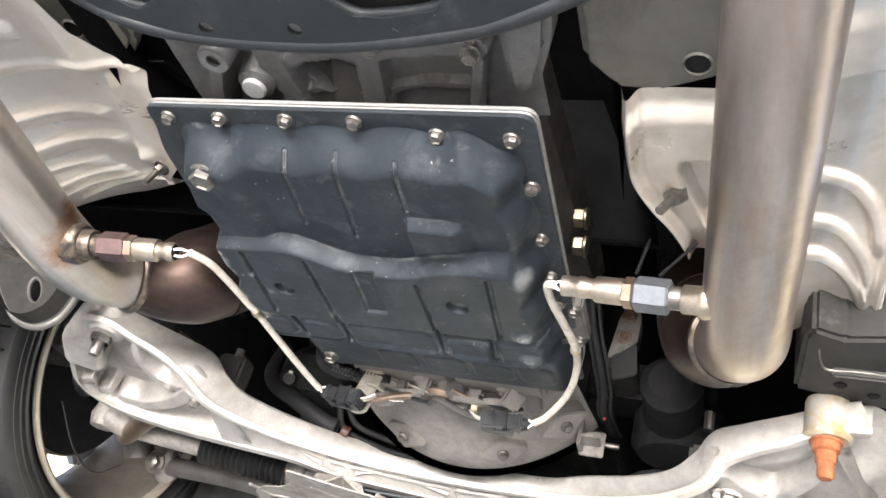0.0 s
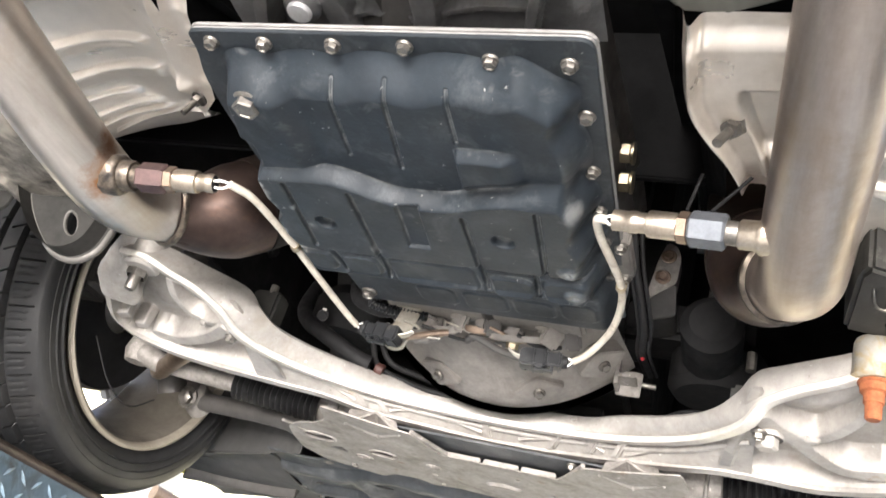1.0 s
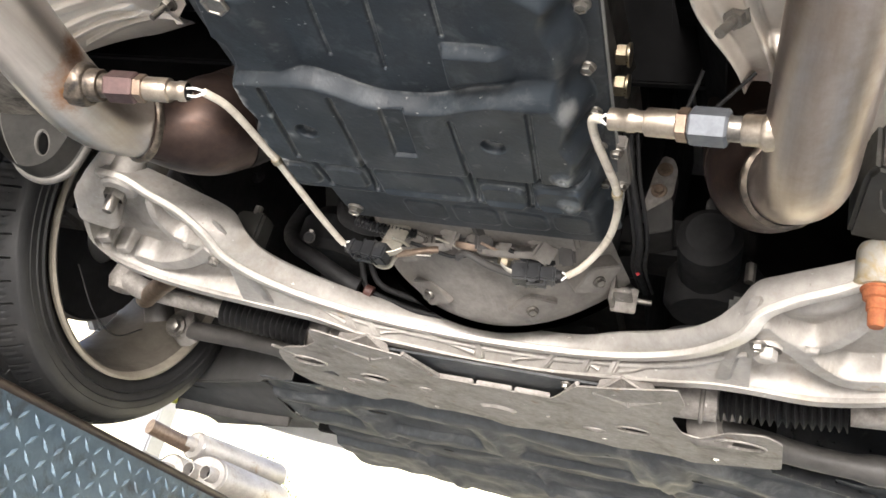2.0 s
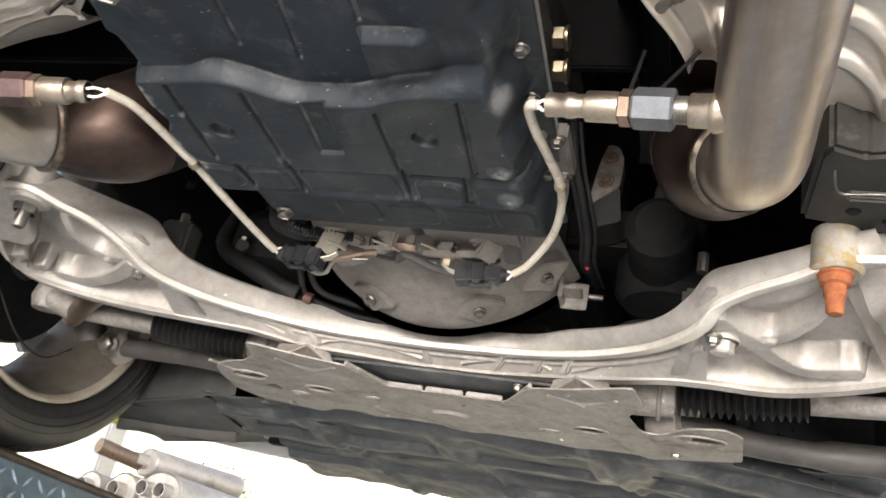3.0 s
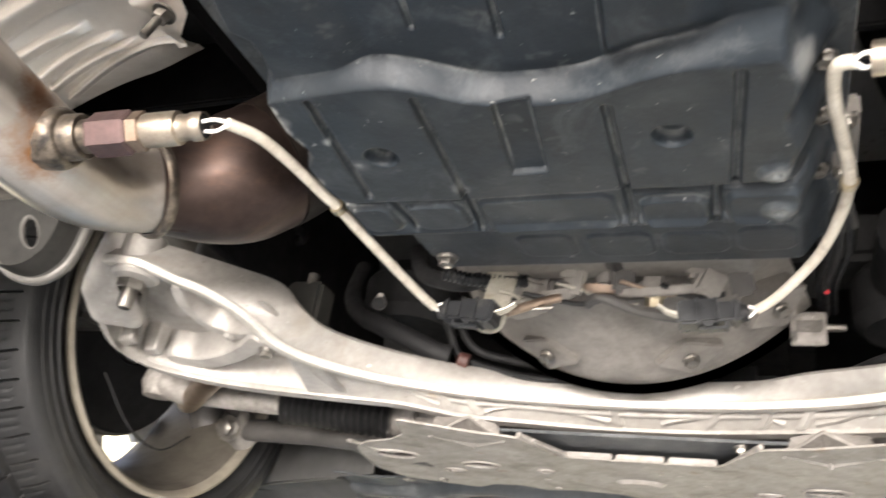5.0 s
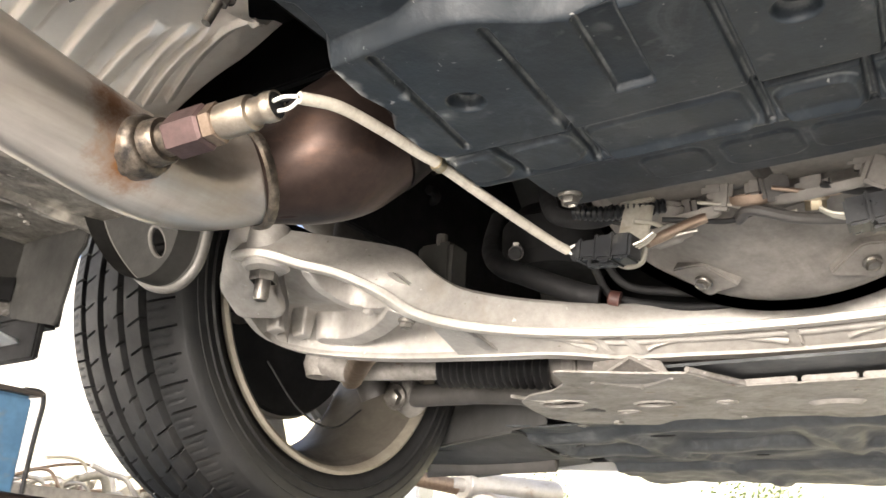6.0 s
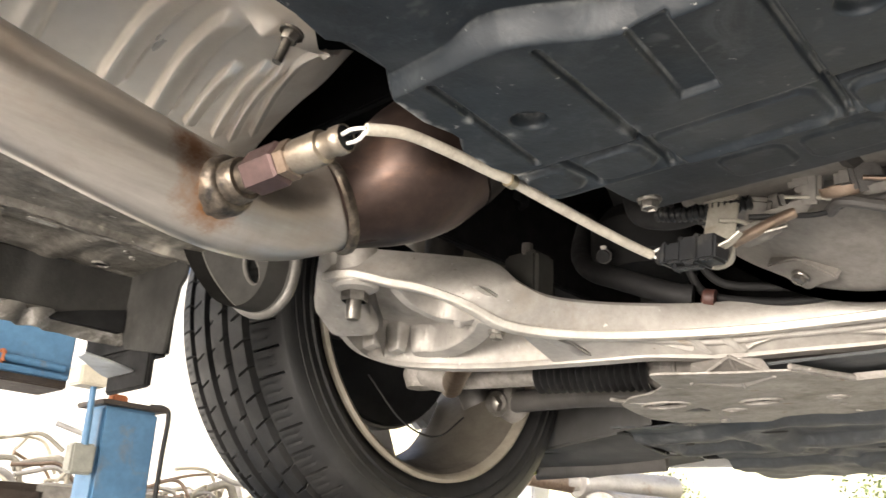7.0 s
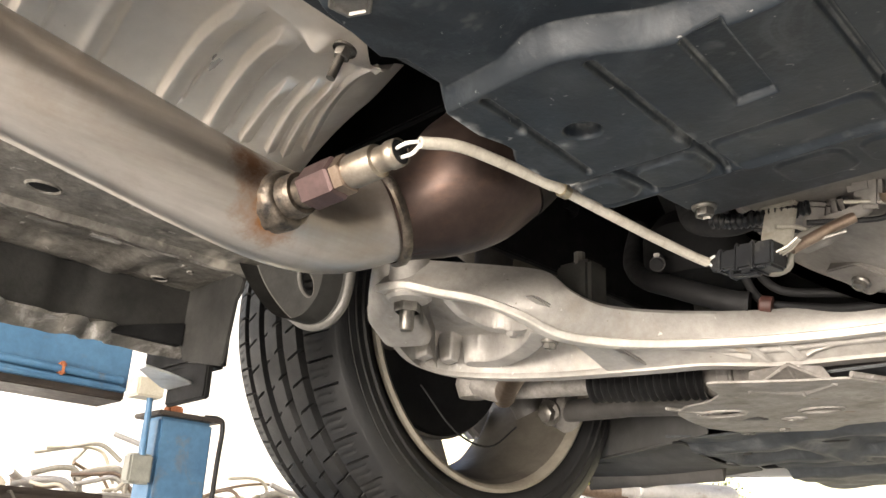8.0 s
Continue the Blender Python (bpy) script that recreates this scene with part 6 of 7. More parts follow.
def sill_fn(u, v):
    """Upright sill wall turning out into the worn pinch flange."""
    y = -2.2 + 2.515 * v
    x = -0.690 - 0.006 * u
    z = 1.842 - 0.056 * min(1, u / 0.62)
    x -= 0.004 * math.exp(-abs((y - 0.175) / 0.022) ** 4) + 0.003 * math.exp(-abs((y - 0.02) / 0.03) ** 4)
    lip = step(0.60, 0.66, u)
    out = step(0.60, 1.0, u)
    notch = sum(math.exp(-abs((y - c) / 0.009) ** 4) for c in (0.185, 0.212, 0.10, -0.02, -0.16))
    x += 0.012 * lip * min(1, notch) - 0.018 * out
    z -= 0.014 * out + 0.002 * noise.noise(Vector((y * 30, u, 0))) * out
    return Vector((x, y, z + 0.0008 * noise.noise(Vector((u * 20, y * 60, 1)))))


part("sill_wall", sheet(lambda u, v: sill_fn(0.62 * u, v), (0, 1), (0, 1), 20, 520, 0.0015), BRACKET, rail_l, "dirty upright sill wall", smooth=50)
part("sill_flange", sheet(lambda u, v: sill_fn(0.60 + 0.40 * u, v), (0, 1), (0, 1), 14, 520, 0.002), WORN, rail_l, "pale worn sill flange", smooth=50)
# black box added behind the sill so no daylight shows through
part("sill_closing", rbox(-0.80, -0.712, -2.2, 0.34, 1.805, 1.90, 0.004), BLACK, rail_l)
# black wedge painting the shadow between sill wall and flange
sill_shade = prism([(-0.699, 0.215), (-0.690, 0.215), (-0.690, 0.25), (-0.686, 0.298), (-0.699, 0.298)], 1.780, 1.803, 0.0)
for v in sill_shade.verts:
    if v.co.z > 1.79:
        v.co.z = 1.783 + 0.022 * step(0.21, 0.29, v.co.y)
part("sill_shade", sill_shade, BLACK, rail_l, "black wedge standing for shade at the foot of the sill wall")
bm = prism([(-0.700, 1.850), (-0.575, 1.848), (-0.580, 1.822), (-0.588, 1.814), (-0.598, 1.752), (-0.602, 1.747), (-0.682, 1.762), (-0.688, 1.770), (-0.700, 1.80)], 0.0, 0.004, 0.001)
shift(bm, Matrix(((1, 0, 0, 0), (0, 0, 1, 0.300), (0, 1, 0, 0), (0, 0, 0, 1))))
part("arch_bracket", bm, BRACKET, rail_l, "flat dark sheet bracket at the wheel arch")
# another added black box, blocking the view through the arch
part("arch_closing", rbox(-0.80, -0.675, 0.312, 0.352, 1.762, 1.90, 0.004), BLACK, rail_l)
part("mud_flap", prism([(-0.745, 0.318), (-0.652, 0.314), (-0.652, 0.322), (-0.745, 0.326)], 1.722, 1.765, 0.002), BLACK, body, "black mud flap behind the front wheel")
part("splash_tab", prism([(-0.664, 0.244), (-0.640, 0.240), (-0.655, 0.275), (-0.695, 0.335), (-0.755, 0.336), (-0.735, 0.305)], 1.7405, 1.7425, 0.0008), SUNLITTAB, body, "splash guard tab coloured pale for its sunlit reflection of the yard")
for s in (-1, 1):
    side = [(-2.6, 1.88), (0.30, 1.88), (0.36, 1.90)] + [(0.793 - 0.37 * math.cos(a), 1.909 + 0.37 * math.sin(a)) for a in np.linspace(0.1, 3.0, 12)] + [(1.30, 1.80), (1.60, 1.85), (1.62, 2.1), (1.4, 2.5), (-2.6, 2.55)]
    bm = prism(side, 0.0, 0.02, 0.003)
    shift(bm, Matrix(((0, 0, s, s * 0.86), (1, 0, 0, 0), (0, 1, 0, 0), (0, 0, 0, 1))))
    part("side_panel", bm, BODY, body, "painted side of the car")

cabin = prism([(-2.55, 2.52), (0.30, 2.52), (0.10, 2.62), (-0.45, 3.02), (-0.8, 3.08), (-1.9, 3.05), (-2.5, 2.85)], -0.78, 0.78, 0.03)
shift(cabin, Matrix(((0, 0, 1, 0), (1, 0, 0, 0), (0, 1, 0, 0), (0, 0, 0, 1))))
part("cabin", cabin, BODY, body, "plain closed upper body of the car")
# tie-down tab with a slot
tab = thing("tie_down_tab", (-0.45, 0.31, 1.80), "pressed steel tie-down tab with a slotted eye below the frame rail", "tow hook")


def tab_plate():
    bm = bmesh.new()
    out = [(p.x, p.y) for p in spline([(-0.560, 1.868, 0), (-0.535, 1.826, 0), (-0.506, 1.794, 0), (-0.478, 1.773, 0), (-0.450, 1.767, 0), (-0.430, 1.777, 0), (-0.420, 1.80, 0), (-0.416, 1.868, 0)], 5)]
    c = Vector((-0.472, 1.811))
    slot = []
    for k in range(20):
        a = k * math.pi / 10
        q = Vector((0.0095 * math.cos(a), 0.021 * math.sin(a)))
        t = radians(40)
        slot.append((c.x + q.x * math.cos(t) - q.y * math.sin(t) * 0.8, c.y + q.x * math.sin(t) + q.y * math.cos(t)))
    ed = []
    for lp in (out, slot):
        vs = [bm.verts.new((a, 0.310 + 0.12 * (a + 0.46), b)) for a, b in lp]
        ed += [bm.edges.new((vs[i], vs[(i + 1) % len(vs)])) for i in range(len(vs))]
    bmesh.ops.triangle_fill(bm, use_beauty=True, edges=ed)
    bmesh.ops.recalc_face_normals(bm, faces=bm.faces[:])
    bmesh.ops.solidify(bm, geom=bm.faces[:], thickness=0.005)
    return bm, out, slot


bm, out, slot = tab_plate()
part("eye_plate", bm, BRACKET, tab, smooth=25)
line = [Vector((a, 0.310 + 0.12 * (a + 0.46), b)) for a, b in out[:33]]
part("side_strap", ribbon([p + Vector((-0.010, -0.022, 0.004)) for p in line], line, 0.004, 3), BRACKET, tab, "bent edge of the tab", smooth=50)
part("rolled_edge", tube(line, 0.0050, 10), TABEDGE, tab, smooth=60)
part("slot_rim", tube([Vector((a, 0.308 + 0.12 * (a + 0.46), b)) for a, b in slot + slot[:1]], 0.0030, 8), TABEDGE, tab, smooth=60)

# ---- front wheel ----
WX, WY, WZ = -0.785, 0.793, 1.909
TR, HW = 0.328, 0.112
wheel = thing("front_wheel", (WX, WY, WZ - TR), "alloy front wheel with a worn grooved road tyre on the lift", "wheel")


GROOVE = (-0.060, -0.021, 0.021, 0.060)
PITCH, BLOCKS = 19, 58


def tread_drop(w, j):
    """Four wide grooves round the tyre, slanting cuts across the ribs and zigzag sipes on the shoulder blocks."""
    d = max(0.010 * (1 - step(0.0042, 0.0056, abs(w - g))) for g in GROOVE)
    k, ph = abs(w), j % PITCH
    sipe = False
    if k > 0.066:
        cut = ph == 0 and k < 0.103
        sipe = 0.072 < k < 0.096 and (j + int(k * 420) % 2) % PITCH in (6, 12)
    elif k > 0.026:
        cut = ph == 7 and k > 0.034
    else:
        cut = ph == 12 and k > 0.006
    return max(d, 0.0070 if cut else 0.0, 0.0020 if sipe else 0.0)


def slant(w):
    """Turn of the cuts round the tyre, in pitches, over its width."""
    return float(np.interp(w, (-0.112, -0.066, -0.026, 0.0, 0.026, 0.066, 0.112), (-0.95, -0.85, -0.40, 0.0, 0.40, 0.85, 0.95)))


prof = []
for k in range(85):
    w = -HW + 2 * HW * k / 84
    shoulder = 0.018 * (abs(w) / HW) ** 4 + 0.004 * (w / HW) ** 2
    prof.append((w, TR - shoulder))
bm = bmesh.new()
SEG = BLOCKS * PITCH
wall_in = [(-0.084, 0.224), (-0.092, 0.238), (-0.104, 0.246), (-0.113, 0.262), (-0.1165, 0.280), (-0.1155, 0.295)]
wall_out = [(-w, r) for w, r in wall_in[::-1]]
full = [(w, r, False) for w, r in wall_in] + [(w, r, True) for w, r in prof] + [(w, r, False) for w, r in wall_out]
turns = [slant(max(-0.112, min(0.112, w))) * 2 * math.pi / BLOCKS for w, r, t in full]
rows = []
for j in range(SEG):
    ring = []
    for (w, r, t), turn in zip(full, turns):
        a = 2 * math.pi * j / SEG + turn
        rr = r - (tread_drop(w, j) if t else 0.0)
        ring.append(bm.verts.new((WX - w, WY + rr * math.cos(a), WZ + rr * math.sin(a))))
    rows.append(ring)
for j in range(SEG):
    a, b = rows[j], rows[(j + 1) % SEG]
    for k in range(len(full) - 1):
        bm.faces.new((a[k], a[k + 1], b[k + 1], b[k]))
tyre = part("tyre", bm, TYRE, wheel, "black tyre with wide grooves", smooth=40)
spin = pose(WX, WY, WZ, 0, 90, 0)
for r in (0.262, 0.276, 0.288):
    part("sidewall_ring", lathe([(r - 0.0018, 0.1135), (r, 0.1185 - abs(r - 0.276) * 0.12), (r + 0.0018, 0.1135)], 120), TYRE, tyre, m=spin, smooth=60)
rim = [(0.230, 0.100), (0.2405, 0.104), (0.2405, 0.110), (0.236, 0.1125), (0.231, 0.110), (0.228, 0.098), (0.222, 0.088), (0.221, 0.05), (0.205, 0.02), (0.203, -0.06), (0.219, -0.085), (0.222, -0.10), (0.238, -0.108)]
part("rim_lip", lathe(rim[:6], 120), RIM, wheel, "dull beige rim lip", m=spin, smooth=50)
part("rim_barrel", lathe(rim[5:], 120), BARREL, wheel, "dusty brown inner rim barrel", m=spin, smooth=50)
for k in range(9):
    a = k * 40 + 20
    bm = rbox(0.045, 0.215, -0.030, 0.030, -0.105, -0.075, 0.008)
    for v in bm.verts:
        v.co.y *= 0.75 + 1.2 * abs(v.co.x - 0.05) * 2
    part("spoke", shift(bm, Matrix.Rotation(radians(a), 4, "Z")), SILVER, wheel, m=spin)
part("hub", lathe([(0, -0.03), (0.06, -0.03), (0.07, -0.06), (0.06, -0.108), (0, -0.11)], 40), SILVER, wheel, m=spin)
# brake and upright behind the wheel
brake = thing("brake_disc", (WX + 0.03, WY, WZ), "grey ventilated brake disc inside the wheel", "brake disc")
part("disc", lathe([(0.07, -0.045), (0.155, -0.045), (0.157, -0.043), (0.157, -0.02), (0.155, -0.018), (0.07, -0.018)], 72, True), DISC, brake, m=spin)
part("splash_plate", lathe([(0.05, 0.0), (0.12, -0.005), (0.150, -0.006), (0.153, -0.012), (0.05, -0.01)], 60), BLACK, brake, m=spin)
upright = thing("steering_knuckle", (WX + 0.1, WY, WZ), "dark cast steering knuckle with control arms inside the wheel", "suspension")
part("knuckle", tube(spline([(-0.66, 0.86, 1.79), (-0.675, 0.83, 1.85), (-0.68, 0.80, 1.91), (-0.67, 0.78, 2.02), (-0.64, 0.77, 2.15)], 6), [0.026] * 9 + [0.04] * 8 + [0.03] * 8, 18), SHADEALLOY, upright, smooth=60)
part("steer_arm", tube(spline([(-0.68, 0.78, 1.87), (-0.655, 0.73, 1.83), (-0.63, 0.70, 1.815)], 5), 0.02, 14), SHADEALLOY, upright, smooth=60)
part("rear_link", tube(spline([(-0.46, 0.615, 1.800), (-0.525, 0.66, 1.789), (-0.60, 0.73, 1.786), (-0.66, 0.80, 1.81)], 6), [0.015] * 19, 14), NUTBROWN, upright, smooth=60)
part("caliper", rbox(-0.78, -0.70, 0.60, 0.68, 1.86, 1.99, 0.015, 3), SHADEALLOY, upright)
part("brake_hose", tube(spline([(-0.69, 0.66, 1.80), (-0.66, 0.70, 1.74), (-0.67, 0.78, 1.73), (-0.69, 0.86, 1.77)], 6), 0.0014, 8), RUBBER, upright)
part("drive_boot", lathe([(0.02, 0), (0.05, 0.03), (0.055, 0.09), (0.03, 0.1), (0.03, 0.2)], 30), RUBBER, upright, m=pose(-0.74, 0.79, 1.90, 0, 90, 0))
strut = thing("suspension_strut", (-0.5, 0.75, 2.05), "black coil spring strut in the shade of the wheel arch", "strut")
part("damper", tube([(-0.60, 0.77, 2.0), (-0.55, 0.76, 2.4)], 0.03, 20), BLACK, strut)
part("spring", tube([(-0.58 + 0.06 * math.cos(a), 0.765 + 0.06 * math.sin(a), 2.06 + a * 0.008) for a in np.linspace(0, 32, 160)], 0.007, 8), BLACK, strut, smooth=60)

# ---- liner, under-tray, front edge ----
liner = thing("wheel_arch_liner", (-0.65, 1.1, 1.75), "dull grey plastic wheel arch liner ahead of the tyre", "liner")


part("arch", sheet(lambda u, v: Vector((-0.46 - 0.40 * u, WY + 0.39 * math.cos(-0.42 + 1.9 * v), WZ + 0.39 * math.sin(-0.42 + 1.9 * v))), (0, 1), (0, 1), 12, 40, 0.002), LINER, liner, smooth=60)
part("front_wall", sheet(lambda u, v: Vector((-0.42 - 0.45 * u, 0.945 + 0.235 * u + 0.05 * v * u, 1.752 + 0.15 * v)), (0, 1), (0, 1), 14, 8, 0.002), LINER, liner, "smooth grey liner wall", smooth=60)
tray = thing("under_tray", (0, 1.1, 1.745), "dusty black plastic under-tray behind the bumper", "under tray")


def tray_fn(u, v):
    x = -0.50 + 1.06 * u
    rear = 0.885 + 0.075 * step(0.24, 0.40, abs(x)) + 0.008 * math.sin(x * 21)
    y = rear + (1.60 - 0.12 * abs(x) - rear) * v
    z = 1.760 - 0.016 * step(0.10, 0.14, v) + 0.012 * step(0.40, 0.44, v) - 0.014 * step(0.68, 0.72, v)
    for c, w in ((-0.42, 0.06), (-0.20, 0.09), (0.06, 0.10), (0.33, 0.08)):
        z += 0.014 * in_box(x, v, c - w, c + w, 0.18, 0.36, 0.010)
        z -= 0.008 * math.exp(-abs((x - c - w * 1.15 - 0.1 * v) / 0.010) ** 3) * step(0.10, 0.2, v)
    z += 0.008 * math.exp(-((v - 0.55 - 0.03 * math.sin(x * 9)) / 0.02) ** 2) + 0.010 * noise.noise(Vector((x * 6, y * 6, 0))) + 0.004 * noise.noise(Vector((x * 20, y * 20, 3)))
    return Vector((x, y, z))


panel = part("panel", sheet(tray_fn, (0, 1), (0, 1), 150, 110, 0.003), TRAYP, tray, smooth=50)
part("window_panel", rbox(-0.16, 0.16, 0.668, 0.86, 1.751, 1.754, 0.001), TRAYP, tray, "dark tray seen through the cradle opening")
CLIPM = bolt_mesh("tray_clip", ZINC, 0.008, 0.003, 0.009)
for x, y in ((-0.178, 0.888), (-0.37, 0.96), (0.05, 0.885), (0.30, 0.92)):
    part("clip", CLIPM, None, tray, m=pose(x, y, 1.752))
# slots are flat black discs, shade painted rather than cut through
for x, y, w in ((-0.28, 1.02, 0.012), (-0.05, 1.12, 0.006), (0.12, 1.0, 0.006), (0.26, 1.06, 0.006), (-0.36, 1.18, 0.01), (-0.2, 1.22, 0.007)):
    part("slot", lathe([(0, 0), (w * 0.8, 0), (w, 0.0012)], 16), BLACK, tray, m=pose(x, y, 1.742) @ Matrix.Diagonal((1.6, 0.6, 1, 1)))
part("left_flap", sheet(lambda u, v: Vector((-0.50 - 0.36 * u, 0.985 + 0.20 * u + 0.28 * v, 1.752 - 0.010 * step(0.1, 0.3, v) + 0.004 * math.sin(v * 9))), (0, 1), (0, 1), 30, 24, 0.003), LINER, tray, smooth=50)
spat = part("tyre_deflector", sheet(lambda u, v: Vector((-0.845 + 0.31 * u, 1.245 - 0.06 * u + 0.030 * v, 1.778 - 0.060 * math.sin(v * math.pi) )), (0, 1), (0, 1), 60, 10, 0.004), ARMBLK, tray, "rubber tyre deflector strip", smooth=60)
part("tape", rbox(-0.862, -0.842, 1.243, 1.262, 1.728, 1.764, 0.001), YELP, spat, "bright yellow-green tab")
bumper = thing("front_bumper", (0, 1.5, 1.76), "painted front bumper above the under-tray", "bumper")
part("skin", sheet(lambda u, v: Vector((-0.86 + 1.72 * u, 1.62 - 0.16 * (2 * u - 1) ** 4 + 0.16 * math.sin(v * 2.4), 1.765 + 0.45 * v)), (0, 1), (0, 1), 40, 14, 0.004), BODY, bumper, smooth=60)
link_r = thing("lower_link", (0.45, 0.88, 1.77), "dark forged lower suspension link", "suspension link")
part("arm", tube(spline([(0.27, 0.80, 1.762), (0.36, 0.86, 1.765), (0.46, 0.90, 1.77), (0.60, 0.92, 1.78)], 6), [0.019] * 7 + [0.017] * 6 + [0.021] * 6, 16), ARMBLK, link_r, smooth=60)
part("bush", lathe([(0.012, -0.022), (0.026, -0.022), (0.028, -0.018), (0.028, 0.018), (0.026, 0.022), (0.012, 0.022)], 28, True), DUSTY, link_r, m=pose(0.275, 0.803, 1.763, 90, 0, 60))
part("right_liner", sheet(lambda u, v: Vector((0.36 + 0.5 * u, 0.92 + 0.25 * u, 1.745 + 0.2 * v)), (0, 1), (0, 1), 8, 6, 0.002), PLASTIC, thing("wheel_arch_liner", (0.6, 1.1, 1.75), "black plastic wheel arch liner", "liner"))

# ---- lift ----
lift = thing("lift_runway", (-0.88, -0.6, 1.5), "blue steel lift runway folded from worn tread plate", "car lift")
ZR = 1.578


def deck_z(y):
    return ZR - 0.035 * (y - 0.6)


def tread_plate(fn, n_u, n_v):
    """Raised lens-shaped lugs set in alternate directions over a plate."""
    bms = bmesh.new()
    for i in range(n_u):
        for j in range(n_v):
            p, t, nrm = fn((i + 0.5) / n_u, (j + 0.5) / n_v)
            b = nrm.cross(t)
            d = (t + b if (i + j) % 2 else t - b).normalized()
            e = nrm.cross(d)
            L, W, H = 0.013, 0.0042, 0.0022
            vs = [bms.verts.new(p + d * L), bms.verts.new(p + e * W), bms.verts.new(p - d * L), bms.verts.new(p - e * W), bms.verts.new(p + nrm * H + d * L * 0.5), bms.verts.new(p + nrm * H - d * L * 0.5)]
            for f in ((0, 1, 4), (1, 5, 4), (1, 2, 5), (2, 3, 5), (3, 4, 5), (3, 0, 4)):
                bms.faces.new([vs[k] for k in f])
    return bms


XI, XO = -0.625, -1.12
Y0, Y1 = -3.2, 1.75
for a, b in (((XI, Y0), (XI, Y1)),):
    bm = ribbon([(XI, Y0, deck_z(Y0)), (XI, -1, deck_z(-1)), (XI, Y1, deck_z(Y1))], [(XI + 0.03, Y0, deck_z(Y0) - 0.17), (XI + 0.03, -1, deck_z(-1) - 0.17), (XI + 0.03, Y1, deck_z(Y1) - 0.17)], 0.005)
    flank = part("flank", bm, DECK, lift, "worn dark blue tread plate side")
nrm = Vector((1, 0, 0.17)).normalized()
part("treads", tread_plate(lambda u, v: (Vector((XI + 0.004 + 0.03 * v, -0.2 + 1.95 * u, deck_z(-0.2 + 1.95 * u) - 0.012 - 0.155 * v)), Vector((0, 1, -0.035)), nrm), 66, 6), DECK, flank, "raised lozenge lugs")["kind"] = "stuff"
bm = rbox(XO, XI, Y0, Y1, -0.006, 0.0, 0.002)
for v in bm.verts:
    v.co.z += deck_z(v.co.y)
part("deck", bm, DECK, lift)
part("edge_roll", tube([(XI, Y0, deck_z(Y0)), (XI, Y1, deck_z(Y1))], 0.007, 12), DECKRAIL, lift, "dark worn folded edge")
bm = ribbon([(XO, Y0, deck_z(Y0)), (XO, Y1, deck_z(Y1))], [(XO, Y0, deck_z(Y0) - 0.17), (XO, Y1, deck_z(Y1) - 0.17)], 0.005)
part("outer_flank", bm, LIFTBLUE, lift)
part("jack_rail", rbox(-0.60, -0.575, -2.6, 0.20, 1.565, 1.612, 0.006), DECKRAIL, lift, "oily brown jack rail along the runway")
for k in range(18):
    part("rail_mark", shift(rbox(-0.0135, 0.0135, -0.001, 0.001, -0.024, 0.0245, 0.0004), pose(-0.5875, -1.4 + 0.09 * k, 1.588, 35, 0, 0)), ZINC, lift)
for y in (-2.6, 1.4):
    part("leg", rbox(-0.98, -0.76, y - 0.12, y + 0.12, 0.0, deck_z(y) - 0.006, 0.01), LIFTBLUE, lift)
lift_r = copy_thing(lift, Matrix.Translation((0.96, -0.6, 1.5)))

# second lift and yard beyond the wheel
post = thing("lift_post", (-2.9, 1.46, 0), "blue square lift post with a grey cap and control box", "lift post")
part("column", rbox(-3.00, -2.85, 1.355, 1.578, 0.0, 2.05, 0.012), LIFTBLUE, post)
part("cap", rbox(-3.03, -2.82, 1.335, 1.60, 2.05, 2.068, 0.004), DECKRAIL, post)
part("cap_lug", rbox(-2.93, -2.88, 1.40, 1.46, 2.068, 2.10, 0.006), RUST, post, "rusty lug")
part("hose", tube(spline([(-2.86, 1.54, 2.07), (-2.84, 1.59, 2.068), (-2.83, 1.606, 2.03), (-2.83, 1.600, 1.85), (-2.83, 1.595, 1.3)], 6), 0.010, 10), RUBBER, post)
part("control_box", rbox(-2.90, -2.84, 1.262, 1.350, 1.80, 1.905, 0.008), OLIVEB, post, "olive grey control box")
part("conduit", tube([(-2.85, 1.308, 1.90), (-2.85, 1.302, 2.11)], 0.012, 12), LIFTBLUE, post)
part("junction_box", rbox(-2.92, -2.82, 1.235, 1.340, 2.105, 2.175, 0.006), BEIGE, post, "beige junction box")
beam3 = thing("lift_crossbeam", (-3.1, 0.2, 2.2), "blue painted lift cross beam with a conduit along it", "lift beam")
part("beam", rbox(-3.2, -2.95, -1.6, 1.255, 2.135, 2.62, 0.01), LIFTBLUE, beam3)
# dark brown strip along the bottom of the beam
part("underside", rbox(-3.18, -2.955, -1.6, 1.25, 2.095, 2.137, 0.006), DECKRAIL, beam3, "dark brown lower strip of the beam")
part("ledge", rbox(-2.96, -2.92, -1.6, 1.24, 2.125, 2.140, 0.004), LIFTBLUE, beam3)
part("conduit", tube([(-2.93, -1.6, 2.205), (-2.93, 1.22, 2.165)], 0.014, 12), LIFTBLUE, beam3)
part("conduit", tube([(-2.93, -1.6, 2.172), (-2.93, 1.22, 2.138)], 0.008, 12), LIFTBLUE, beam3)
part("clamp", rbox(-2.95, -2.915, 0.985, 1.007, 2.145, 2.195, 0.006), RUST, beam3)

